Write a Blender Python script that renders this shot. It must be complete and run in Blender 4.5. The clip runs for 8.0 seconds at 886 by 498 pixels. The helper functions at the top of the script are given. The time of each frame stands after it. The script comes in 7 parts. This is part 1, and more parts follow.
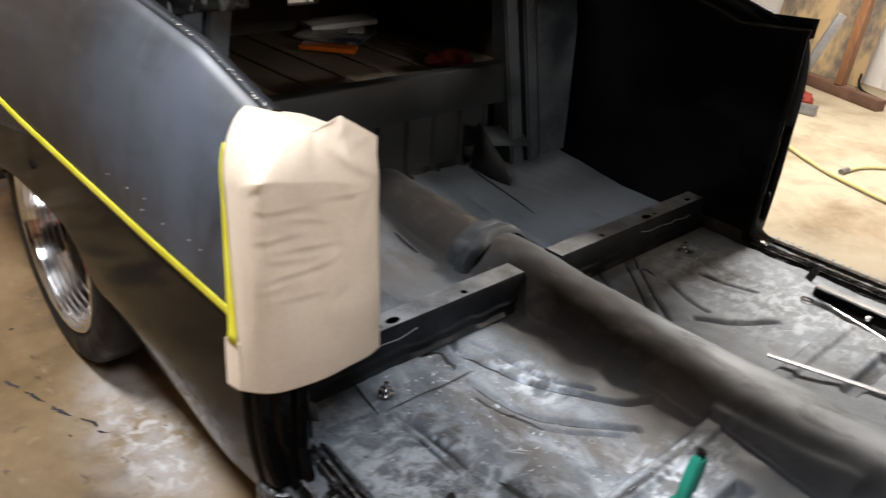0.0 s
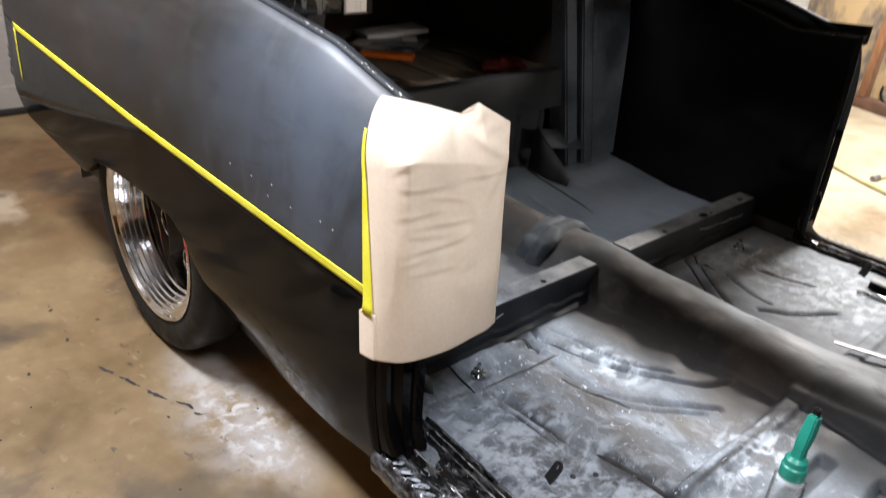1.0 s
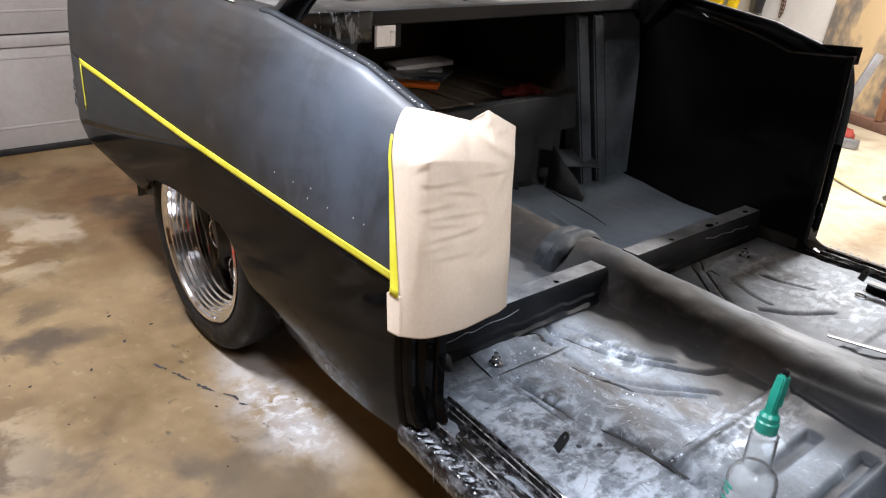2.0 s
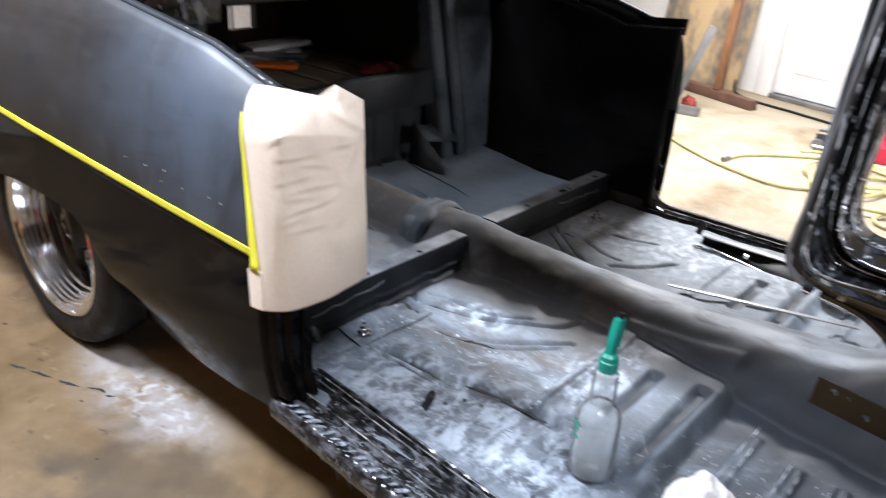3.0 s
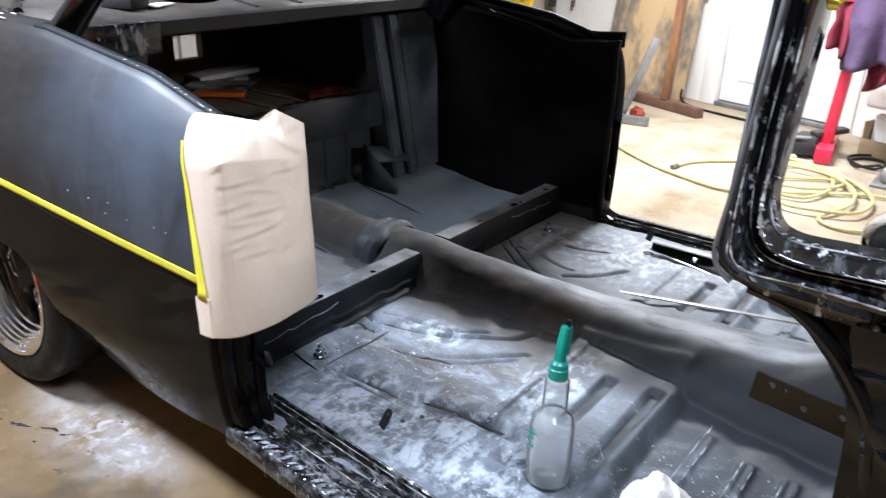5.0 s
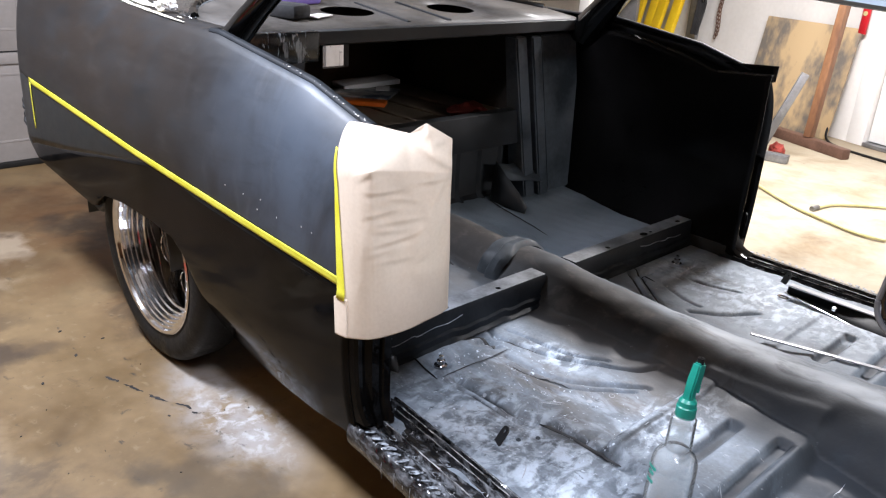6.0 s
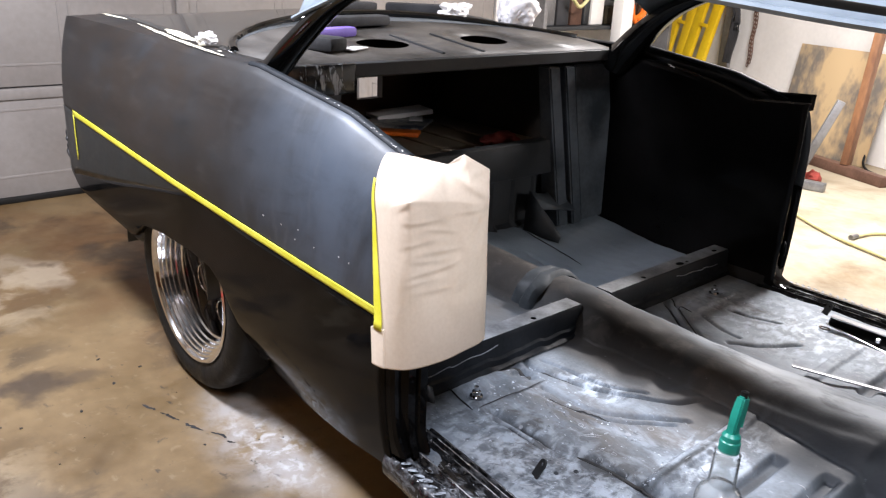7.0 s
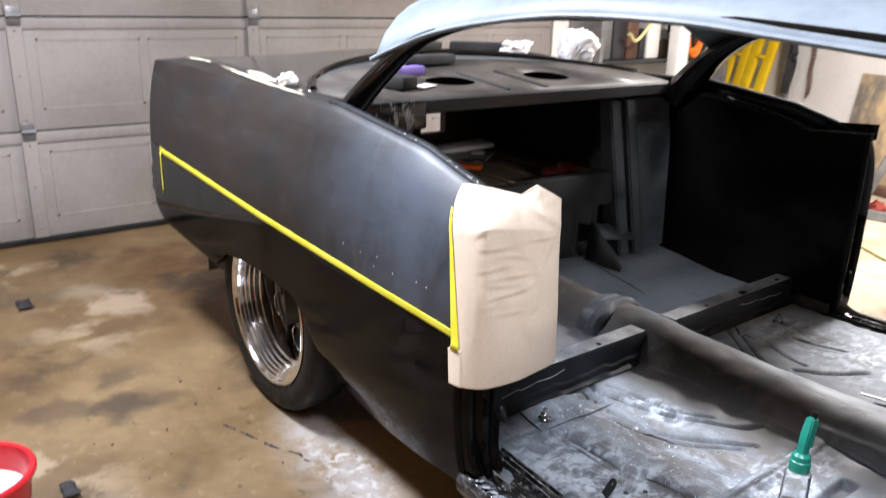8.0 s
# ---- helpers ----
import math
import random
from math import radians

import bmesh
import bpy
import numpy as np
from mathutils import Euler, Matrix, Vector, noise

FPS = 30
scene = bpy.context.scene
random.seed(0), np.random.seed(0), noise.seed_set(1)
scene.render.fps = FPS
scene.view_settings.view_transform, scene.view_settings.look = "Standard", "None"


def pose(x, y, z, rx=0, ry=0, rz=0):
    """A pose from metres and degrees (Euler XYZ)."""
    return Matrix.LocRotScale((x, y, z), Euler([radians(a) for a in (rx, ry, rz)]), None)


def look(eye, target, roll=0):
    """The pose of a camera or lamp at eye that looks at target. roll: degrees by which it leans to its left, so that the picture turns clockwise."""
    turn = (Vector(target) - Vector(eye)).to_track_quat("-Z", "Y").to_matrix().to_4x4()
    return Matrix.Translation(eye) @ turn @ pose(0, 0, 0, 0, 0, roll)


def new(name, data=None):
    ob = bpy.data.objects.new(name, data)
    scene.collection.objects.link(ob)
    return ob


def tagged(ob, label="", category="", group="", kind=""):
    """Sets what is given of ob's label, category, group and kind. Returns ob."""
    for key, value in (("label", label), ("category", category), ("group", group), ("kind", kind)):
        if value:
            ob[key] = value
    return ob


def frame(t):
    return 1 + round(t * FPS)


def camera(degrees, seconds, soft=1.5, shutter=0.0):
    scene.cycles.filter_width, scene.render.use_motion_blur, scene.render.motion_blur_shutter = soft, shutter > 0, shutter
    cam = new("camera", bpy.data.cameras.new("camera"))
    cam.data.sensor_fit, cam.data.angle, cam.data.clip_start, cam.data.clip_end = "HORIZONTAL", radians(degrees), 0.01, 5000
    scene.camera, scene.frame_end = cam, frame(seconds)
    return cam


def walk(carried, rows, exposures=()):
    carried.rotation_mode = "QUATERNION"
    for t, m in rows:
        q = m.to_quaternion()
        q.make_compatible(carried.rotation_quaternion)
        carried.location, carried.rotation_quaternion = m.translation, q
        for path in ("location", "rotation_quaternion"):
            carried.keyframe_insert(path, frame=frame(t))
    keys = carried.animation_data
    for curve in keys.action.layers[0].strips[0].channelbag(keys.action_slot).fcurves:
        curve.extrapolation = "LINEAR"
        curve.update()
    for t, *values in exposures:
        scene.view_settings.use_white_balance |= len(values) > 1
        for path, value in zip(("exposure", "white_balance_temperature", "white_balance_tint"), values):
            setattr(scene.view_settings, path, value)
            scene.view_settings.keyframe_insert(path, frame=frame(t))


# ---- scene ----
cam = camera(59.1, 8.0, soft=1.2, shutter=0.5)
PATH = [
    (0, (0.922, -0.449, 1.263), (-0.247, 0.680, 0.422), 4.4),
    (0.2, (0.900, -0.510, 1.242), (-0.287, 0.615, 0.420), 3.4),
    (0.5, (0.865, -0.584, 1.231), (-0.302, 0.550, 0.394), 3.5),
    (0.7, (0.858, -0.618, 1.230), (-0.291, 0.508, 0.358), 3.9),
    (1, (0.877, -0.666, 1.240), (-0.309, 0.470, 0.432), 4.5),
    (1.2, (0.915, -0.688, 1.238), (-0.304, 0.451, 0.486), 4.7),
    (2.3, (1.084, -0.805, 1.247), (-0.184, 0.292, 0.514), 2.8),
    (2.5, (1.100, -0.808, 1.247), (-0.145, 0.333, 0.541), 2.8),
    (2.7, (1.112, -0.796, 1.246), (-0.072, 0.393, 0.517), 1.8),
    (3, (1.125, -0.796, 1.247), (0.069, 0.494, 0.490), 3.4),
    (3.2, (1.135, -0.787, 1.241), (0.150, 0.532, 0.442), 3.8),
    (3.5, (1.150, -0.768, 1.236), (0.249, 0.621, 0.457), 3.0),
    (3.7, (1.167, -0.770, 1.241), (0.299, 0.641, 0.465), 2.6),
    (4, (1.170, -0.776, 1.242), (0.290, 0.628, 0.465), 2.0),
    (5.3, (1.153, -0.797, 1.255), (0.092, 0.523, 0.562), 2.2),
    (5.5, (1.147, -0.812, 1.259), (0.042, 0.476, 0.572), 2.7),
    (5.8, (1.147, -0.827, 1.253), (-0.037, 0.387, 0.567), 3.1),
    (6, (1.139, -0.831, 1.257), (-0.070, 0.360, 0.571), 3.5),
    (6.3, (1.139, -0.834, 1.260), (-0.070, 0.363, 0.587), 3.2),
    (6.5, (1.129, -0.831, 1.259), (-0.095, 0.361, 0.604), 3.1),
    (7, (1.126, -0.841, 1.260), (-0.148, 0.313, 0.632), 2.7),
    (7.2, (1.132, -0.849, 1.258), (-0.148, 0.303, 0.639), 2.4),
    (7.4, (1.138, -0.848, 1.262), (-0.147, 0.294, 0.634), 2.6),
    (7.5, (1.145, -0.847, 1.261), (-0.158, 0.274, 0.631), 3.1),
    (7.6, (1.145, -0.858, 1.260), (-0.181, 0.231, 0.621), 3.1),
    (7.8, (1.158, -0.888, 1.266), (-0.213, 0.161, 0.657), 2.2),
    (8, (1.164, -0.936, 1.274), (-0.207, 0.139, 0.715), 1.4),
]
LOOKS = [(0.0, -0.36, 7600, 13), (1.0, 0.0, 7250, 13), (2.5, 0.08, 6800, 14), (3.5, 0.08, 6300, 12), (4.2, 0.08, 6250, 12), (5.5, 0.06, 6500, 13), (6.5, 0.06, 6700, 15), (8.0, 0.12, 6950, 15)]
walk(cam, [(t, look(eye, target, roll)) for t, eye, target, roll in PATH], LOOKS)

# ---- light: shop lamps under the garage ceiling ----
world = bpy.data.worlds.new("world")
world.use_nodes = True
world.node_tree.nodes["Background"].inputs[0].default_value = (0.05, 0.05, 0.055, 1)
world.node_tree.nodes["Background"].inputs[1].default_value = 0.3
scene.world = world


def ceiling_lamp(x, y, z, sx, sy, watts, colour):
    lamp = bpy.data.lights.new("ceiling_lamp", "AREA")
    lamp.shape, lamp.size, lamp.size_y, lamp.energy, lamp.color = "RECTANGLE", sx, sy, watts, colour
    ob = new("ceiling_lamp", lamp)
    ob.location = (x, y, z)
    return ob


ceiling_lamp(1.3, -0.6, 2.5, 0.9, 0.25, 62, (0.8, 0.9, 1.07))
ceiling_lamp(-0.5, 3.3, 2.5, 1.2, 0.3, 215, (0.97, 0.98, 1.0))
ceiling_lamp(-1.1, -0.58, 2.5, 1.0, 0.4, 146, (0.82, 0.91, 1.06))
ceiling_lamp(-0.4, -2.3, 2.45, 0.1, 0.1, 13, (1.0, 0.62, 0.3))
ceiling_lamp(4.6, 0.9, 2.1, 0.2, 1.2, 210, (0.88, 0.95, 1.0))


# ---- materials ----
def material(name, c1, c2, rough=0.5, metal=0.0, scale=6.0, fine=60.0, bump=0.1, coat=0.0, spread=(0.35, 0.65), detail=6.0, rough2=None, stretch=None):
    """Two colours mixed by a broad and a fine noise, with a little relief."""
    m = bpy.data.materials.new(name)
    m.use_nodes = True
    nt = m.node_tree
    b = nt.nodes["Principled BSDF"]
    co = nt.nodes.new("ShaderNodeTexCoord")
    src = co.outputs["Object"]
    if stretch:
        mp = nt.nodes.new("ShaderNodeMapping")
        mp.inputs["Scale"].default_value = stretch
        nt.links.new(src, mp.inputs[0])
        src = mp.outputs[0]
    n1, n2 = nt.nodes.new("ShaderNodeTexNoise"), nt.nodes.new("ShaderNodeTexNoise")
    n1.inputs["Scale"].default_value, n1.inputs["Detail"].default_value = scale, detail
    n2.inputs["Scale"].default_value, n2.inputs["Detail"].default_value = fine, 3.0
    for n in (n1, n2):
        nt.links.new(src, n.inputs["Vector"])
    mix = nt.nodes.new("ShaderNodeMath")
    mix.operation = "MULTIPLY_ADD"
    nt.links.new(n2.outputs["Fac"], mix.inputs[0])
    mix.inputs[1].default_value = 0.3
    nt.links.new(n1.outputs["Fac"], mix.inputs[2])
    ramp = nt.nodes.new("ShaderNodeValToRGB")
    ramp.color_ramp.elements[0].position, ramp.color_ramp.elements[1].position = spread[0] + 0.15, spread[1] + 0.15
    ramp.color_ramp.elements[0].color, ramp.color_ramp.elements[1].color = (*c1, 1), (*c2, 1)
    nt.links.new(mix.outputs[0], ramp.inputs[0])
    nt.links.new(ramp.outputs[0], b.inputs["Base Color"])
    b.inputs["Metallic"].default_value = metal
    b.inputs["Coat Weight"].default_value = coat
    b.inputs["Coat Roughness"].default_value = 0.05
    rr = nt.nodes.new("ShaderNodeMapRange")
    rr.inputs["To Min"].default_value, rr.inputs["To Max"].default_value = rough, rough if rough2 is None else rough2
    rr.inputs["From Min"].default_value, rr.inputs["From Max"].default_value = spread[0] + 0.15, spread[1] + 0.15
    nt.links.new(mix.outputs[0], rr.inputs["Value"])
    nt.links.new(rr.outputs[0], b.inputs["Roughness"])
    if bump:
        bp = nt.nodes.new("ShaderNodeBump")
        bp.inputs["Strength"].default_value, bp.inputs["Distance"].default_value = bump, 0.01
        nt.links.new(mix.outputs[0], bp.inputs["Height"])
        nt.links.new(bp.outputs[0], b.inputs["Normal"])
    return m


def patches(m, spots, noise_scale=9.0, wobble=0.25):
    """Lays soft-edged stains, or painted shade, of their own shape over a material: (x, y, rx, ry, colour, strength).
    """
    nt = m.node_tree
    b = nt.nodes["Principled BSDF"]
    link = b.inputs["Base Color"].links[0]
    current = link.from_socket
    co = nt.nodes.new("ShaderNodeTexCoord")
    wob = nt.nodes.new("ShaderNodeTexNoise")
    wob.inputs["Scale"].default_value, wob.inputs["Detail"].default_value = noise_scale, 8.0
    nt.links.new(co.outputs["Object"], wob.inputs["Vector"])
    for x, y, rx, ry, colour, strength in spots:
        mp = nt.nodes.new("ShaderNodeMapping")
        mp.inputs["Location"].default_value = (-x / rx, -y / ry, 0)
        mp.inputs["Scale"].default_value = (1 / rx, 1 / ry, 0.0)
        nt.links.new(co.outputs["Object"], mp.inputs[0])
        ln = nt.nodes.new("ShaderNodeVectorMath")
        ln.operation = "LENGTH"
        nt.links.new(mp.outputs[0], ln.inputs[0])
        ad = nt.nodes.new("ShaderNodeMath")
        ad.operation = "MULTIPLY_ADD"
        nt.links.new(wob.outputs["Fac"], ad.inputs[0])
        ad.inputs[1].default_value = wobble * 10
        nt.links.new(ln.outputs["Value"], ad.inputs[2])
        rg = nt.nodes.new("ShaderNodeMapRange")
        rg.inputs["From Min"].default_value, rg.inputs["From Max"].default_value = 0.45 + wobble * 5, 1.0 + wobble * 5
        rg.inputs["To Min"].default_value, rg.inputs["To Max"].default_value = strength, 0.0
        nt.links.new(ad.outputs[0], rg.inputs["Value"])
        mx = nt.nodes.new("ShaderNodeMix")
        mx.data_type = "RGBA"
        nt.links.new(rg.outputs[0], mx.inputs[0])
        nt.links.new(current, mx.inputs[6])
        mx.inputs[7].default_value = (*colour, 1)
        current = mx.outputs[2]
    nt.links.new(current, b.inputs["Base Color"])
    return m


def dust_tone(m, colour, regions, scale, lo, hi, strength, stretch=(1, 1, 1), turn=0.0, tilt=0.0):
    """A soft, smeared layer of dust, dirt or painted light and shade inside soft-edged regions (x, y, rx, ry)."""
    nt = m.node_tree
    b = nt.nodes["Principled BSDF"]
    current = b.inputs["Base Color"].links[0].from_socket
    co = nt.nodes.new("ShaderNodeTexCoord")
    total = None
    for x, y, rx, ry in regions:
        mp = nt.nodes.new("ShaderNodeMapping")
        mp.inputs["Location"].default_value = (-x / rx, -y / ry, 0)
        mp.inputs["Scale"].default_value = (1 / rx, 1 / ry, 0.0)
        nt.links.new(co.outputs["Object"], mp.inputs[0])
        ln = nt.nodes.new("ShaderNodeVectorMath")
        ln.operation = "LENGTH"
        nt.links.new(mp.outputs[0], ln.inputs[0])
        rg = nt.nodes.new("ShaderNodeMapRange")
        rg.interpolation_type = "SMOOTHSTEP"
        rg.inputs["From Min"].default_value, rg.inputs["From Max"].default_value = 0.2, 1.2
        rg.inputs["To Min"].default_value, rg.inputs["To Max"].default_value = 1.0, 0.0
        nt.links.new(ln.outputs["Value"], rg.inputs["Value"])
        if total is None:
            total = rg.outputs[0]
        else:
            mxm = nt.nodes.new("ShaderNodeMath")
            mxm.operation = "MAXIMUM"
            nt.links.new(total, mxm.inputs[0])
            nt.links.new(rg.outputs[0], mxm.inputs[1])
            total = mxm.outputs[0]
    mp = nt.nodes.new("ShaderNodeMapping")
    mp.inputs["Scale"].default_value = stretch
    mp.inputs["Rotation"].default_value = (0, tilt, turn)
    nt.links.new(co.outputs["Object"], mp.inputs[0])
    ns = nt.nodes.new("ShaderNodeTexNoise")
    ns.inputs["Scale"].default_value, ns.inputs["Detail"].default_value, ns.inputs["Roughness"].default_value = scale, 12.0, 0.62
    ns.inputs["Distortion"].default_value = 0.4
    nt.links.new(mp.outputs[0], ns.inputs["Vector"])
    rg = nt.nodes.new("ShaderNodeMapRange")
    rg.interpolation_type = "SMOOTHSTEP"
    rg.inputs["From Min"].default_value, rg.inputs["From Max"].default_value = lo, hi
    rg.inputs["To Min"].default_value, rg.inputs["To Max"].default_value = 0.0, strength
    nt.links.new(ns.outputs["Fac"], rg.inputs["Value"])
    ml = nt.nodes.new("ShaderNodeMath")
    ml.operation = "MULTIPLY"
    nt.links.new(total, ml.inputs[0])
    nt.links.new(rg.outputs[0], ml.inputs[1])
    mx = nt.nodes.new("ShaderNodeMix")
    mx.data_type = "RGBA"
    nt.links.new(ml.outputs[0], mx.inputs[0])
    nt.links.new(current, mx.inputs[6])
    mx.inputs[7].default_value = (*colour, 1)
    nt.links.new(mx.outputs[2], b.inputs["Base Color"])
    return m


concrete = material("concrete", (0.1, 0.06, 0.023), (0.225, 0.151, 0.073), 0.42, scale=1.7, fine=22, bump=0.12, rough2=0.8, spread=(0.3, 0.7), detail=10)
dust_tone(concrete, (0.12, 0.06, 0.022), [(-2.5, 0.1, 1.0, 0.8), (-1.6, 0.2, 0.7, 0.4), (-1.9, -0.9, 0.8, 0.5)], 2.2, 0.35, 0.6, 0.8)
dust_tone(concrete, (0.2, 0.09, 0.03), [(-1.75, 0.45, 0.55, 0.35), (-2.3, 0.3, 0.5, 0.3)], 3.0, 0.35, 0.62, 0.75)
dust_tone(concrete, (0.045, 0.028, 0.015), [(-1.6, -0.45, 0.6, 0.32), (-2.3, 0.35, 0.5, 0.4), (-1.2, 0.2, 0.5, 0.3), (-0.5, -0.6, 0.6, 0.4), (-2.9, -0.2, 0.25, 1.2)], 4.0, 0.44, 0.62, 0.8)
dust_tone(concrete, (0.34, 0.27, 0.18), [(-2.0, -0.28, 0.5, 0.25), (-0.9, -0.7, 0.5, 0.3), (-2.8, -0.5, 0.4, 0.5)], 5.0, 0.5, 0.62, 0.6)
dust_tone(concrete, (0.42, 0.375, 0.285), [(-0.2, 3.6, 3.2, 2.2)], 2.0, 0.2, 0.55, 0.9)
dust_tone(concrete, (0.25, 0.2, 0.13), [(-0.2, 3.6, 2.6, 1.8)], 5.0, 0.5, 0.66, 0.6)
dust_tone(concrete, (0.4, 0.41, 0.43), [(-0.5, 0.03, 0.34, 0.15), (-0.68, 0.06, 0.25, 0.13)], 6.0, 0.32, 0.62, 0.54)
dust_tone(concrete, (0.55, 0.57, 0.6), [(-0.5, 0.05, 0.26, 0.11)], 26.0, 0.46, 0.66, 0.6)
dust_tone(concrete, (0.03, 0.025, 0.02), [(-0.8, -0.1, 0.9, 0.5)], 24.0, 0.62, 0.72, 0.85)
dust_tone(concrete, (0.05, 0.033, 0.018), [(-1.6, -0.2, 1.6, 0.9), (-0.3, 3.6, 2.5, 1.5)], 12.0, 0.64, 0.74, 0.6)
dust_tone(concrete, (0.34, 0.28, 0.19), [(-1.5, -0.3, 2.5, 1.8), (-0.2, 3.6, 3, 2)], 26, 0.58, 0.72, 0.2)
dust_tone(concrete, (0.055, 0.038, 0.02), [(-1.5, -0.3, 2.5, 1.8), (-0.2, 3.6, 3, 2)], 34, 0.6, 0.74, 0.22)
# First two spots paint shade beside the car; the rest are stains.
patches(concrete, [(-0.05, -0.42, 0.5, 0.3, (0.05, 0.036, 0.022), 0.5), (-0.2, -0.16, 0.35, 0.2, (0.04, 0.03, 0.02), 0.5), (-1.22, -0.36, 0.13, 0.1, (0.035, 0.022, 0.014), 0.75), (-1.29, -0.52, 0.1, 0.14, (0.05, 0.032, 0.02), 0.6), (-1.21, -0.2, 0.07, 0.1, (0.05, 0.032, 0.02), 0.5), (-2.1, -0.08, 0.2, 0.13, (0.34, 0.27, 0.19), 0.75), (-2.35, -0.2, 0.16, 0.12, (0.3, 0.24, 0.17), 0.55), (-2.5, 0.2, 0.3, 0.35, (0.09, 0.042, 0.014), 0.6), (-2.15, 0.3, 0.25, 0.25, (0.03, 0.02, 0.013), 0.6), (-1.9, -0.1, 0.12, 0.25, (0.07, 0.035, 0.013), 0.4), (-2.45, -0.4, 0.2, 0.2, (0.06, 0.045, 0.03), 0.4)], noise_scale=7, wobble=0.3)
primer = material("sanded_primer", (0.008, 0.008, 0.0085), (0.028, 0.03, 0.033), 0.36, scale=3.2, fine=22, bump=0.05, rough2=0.5, spread=(0.25, 0.75), stretch=(1.0, 1, 2.6), detail=9)
primer.node_tree.nodes["Principled BSDF"].inputs["Specular IOR Level"].default_value = 0.36
# Brownish reflection towards the tail, painted into the primer.
dust_tone(primer, (0.022, 0.016, 0.0125), [(-1.25, 0.1, 0.85, 0.5)], 4.5, 0.25, 0.6, 0.9, (1.2, 1, 2.0), 0.0, 0.5)
# Bluish lamp sheen near the front, painted as a paler tone.
dust_tone(primer, (0.066, 0.084, 0.112), [(-0.04, 0.05, 0.58, 0.6)], 3.0, 0.2, 0.62, 0.9, (1.5, 1, 1.0), 0.0, 0.7)
dust_tone(primer, (0.1, 0.108, 0.12), [(-0.2, 0.05, 0.6, 0.6)], 9, 0.5, 0.8, 0.3, (2.6, 1, 0.8), 0.0, 0.85)
dust_tone(primer, (0.07, 0.066, 0.062), [(-1.1, 0.05, 1.0, 0.6)], 7, 0.5, 0.78, 0.32, (0.8, 1, 2.8), 0.0, 0.6)
dust_tone(primer, (0.008, 0.008, 0.009), [(-0.9, 0.05, 1.2, 0.6)], 8, 0.5, 0.76, 0.45, (0.8, 1, 2.6), 0.0, 0.6)
roof_primer = material("roof_primer", (0.17, 0.21, 0.25), (0.24, 0.29, 0.33), 0.5, scale=5, fine=40, bump=0.03)
lid_paint = material("black_lid", (0.02, 0.02, 0.02), (0.06, 0.058, 0.054), 0.1, scale=4, fine=30, bump=0.015, rough2=0.26, coat=0.8)
gloss = material("gloss_black", (0.003, 0.003, 0.003), (0.008, 0.008, 0.008), 0.05, scale=14, fine=120, bump=0.008, rough2=0.12, spread=(0.45, 0.8))
flank_gloss = material("flank_black", (0.003, 0.003, 0.003), (0.009, 0.008, 0.008), 0.03, scale=5, fine=60, bump=0.004, rough2=0.1, spread=(0.3, 0.8), detail=9)
flank_gloss.node_tree.nodes["Principled BSDF"].inputs["Specular IOR Level"].default_value = 0.1
cowl_gloss = material("cowl_black", (0.003, 0.003, 0.003), (0.008, 0.007, 0.007), 0.04, scale=9, fine=90, bump=0.004, rough2=0.1, detail=6, coat=1.0)
dust_tone(cowl_gloss, (0.45, 0.47, 0.5), [(1.2, 0.12, 0.5, 0.5)], 26, 0.62, 0.72, 0.6, (1.6, 1, 0.2))
tray_metal = material("dusty_tray", (0.02, 0.018, 0.016), (0.12, 0.11, 0.1), 0.3, scale=5, fine=60, bump=0.06, rough2=0.65, spread=(0.25, 0.7), detail=9)
tray_metal.node_tree.nodes["Principled BSDF"].inputs["Specular IOR Level"].default_value = 0.22
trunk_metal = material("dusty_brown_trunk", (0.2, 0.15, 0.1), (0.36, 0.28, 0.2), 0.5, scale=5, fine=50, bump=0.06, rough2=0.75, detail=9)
# Much darker version of the trunk brown, for its sides and rear panel.
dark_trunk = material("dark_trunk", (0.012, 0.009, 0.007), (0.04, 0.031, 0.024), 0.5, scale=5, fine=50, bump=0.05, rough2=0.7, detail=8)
# Broken bright colour standing for lamp glints on black ridges.
glint_edge = material("glint_on_black", (0.03, 0.03, 0.032), (0.75, 0.77, 0.8), 0.12, scale=34, fine=200, bump=0.05, rough2=0.3, metal=0.6, spread=(0.38, 0.6), stretch=(0.35, 1, 1))
streaky_gloss = material("streaky_gloss_black", (0.005, 0.005, 0.006), (0.34, 0.37, 0.41), 0.08, scale=70, fine=260, bump=0.04, rough2=0.4, spread=(0.5, 0.76), stretch=(1, 1, 0.05))
drip_gloss = material("dripped_gloss_black", (0.006, 0.006, 0.006), (0.012, 0.012, 0.012), 0.1, scale=20, fine=90, bump=0.03, rough2=0.25)
dust_tone(drip_gloss, (0.45, 0.5, 0.54), [(-0.73, 0.3, 0.3, 0.3)], 34, 0.53, 0.62, 0.9, (1, 1.5, 0.45))
post_grey = material("post_grey", (0.024, 0.03, 0.036), (0.085, 0.098, 0.112), 0.35, scale=6, fine=60, bump=0.05, rough2=0.55)
dull_black = material("dull_black", (0.006, 0.0075, 0.008), (0.016, 0.02, 0.021), 0.3, scale=6, fine=60, bump=0.02, rough2=0.45)
satin = material("satin_black", (0.012, 0.013, 0.014), (0.03, 0.032, 0.035), 0.42, scale=5, fine=50, bump=0.06, rough2=0.6)
dark_grey = material("dusty_dark_grey", (0.03, 0.036, 0.042), (0.085, 0.097, 0.108), 0.5, scale=4, fine=45, bump=0.06, rough2=0.7)
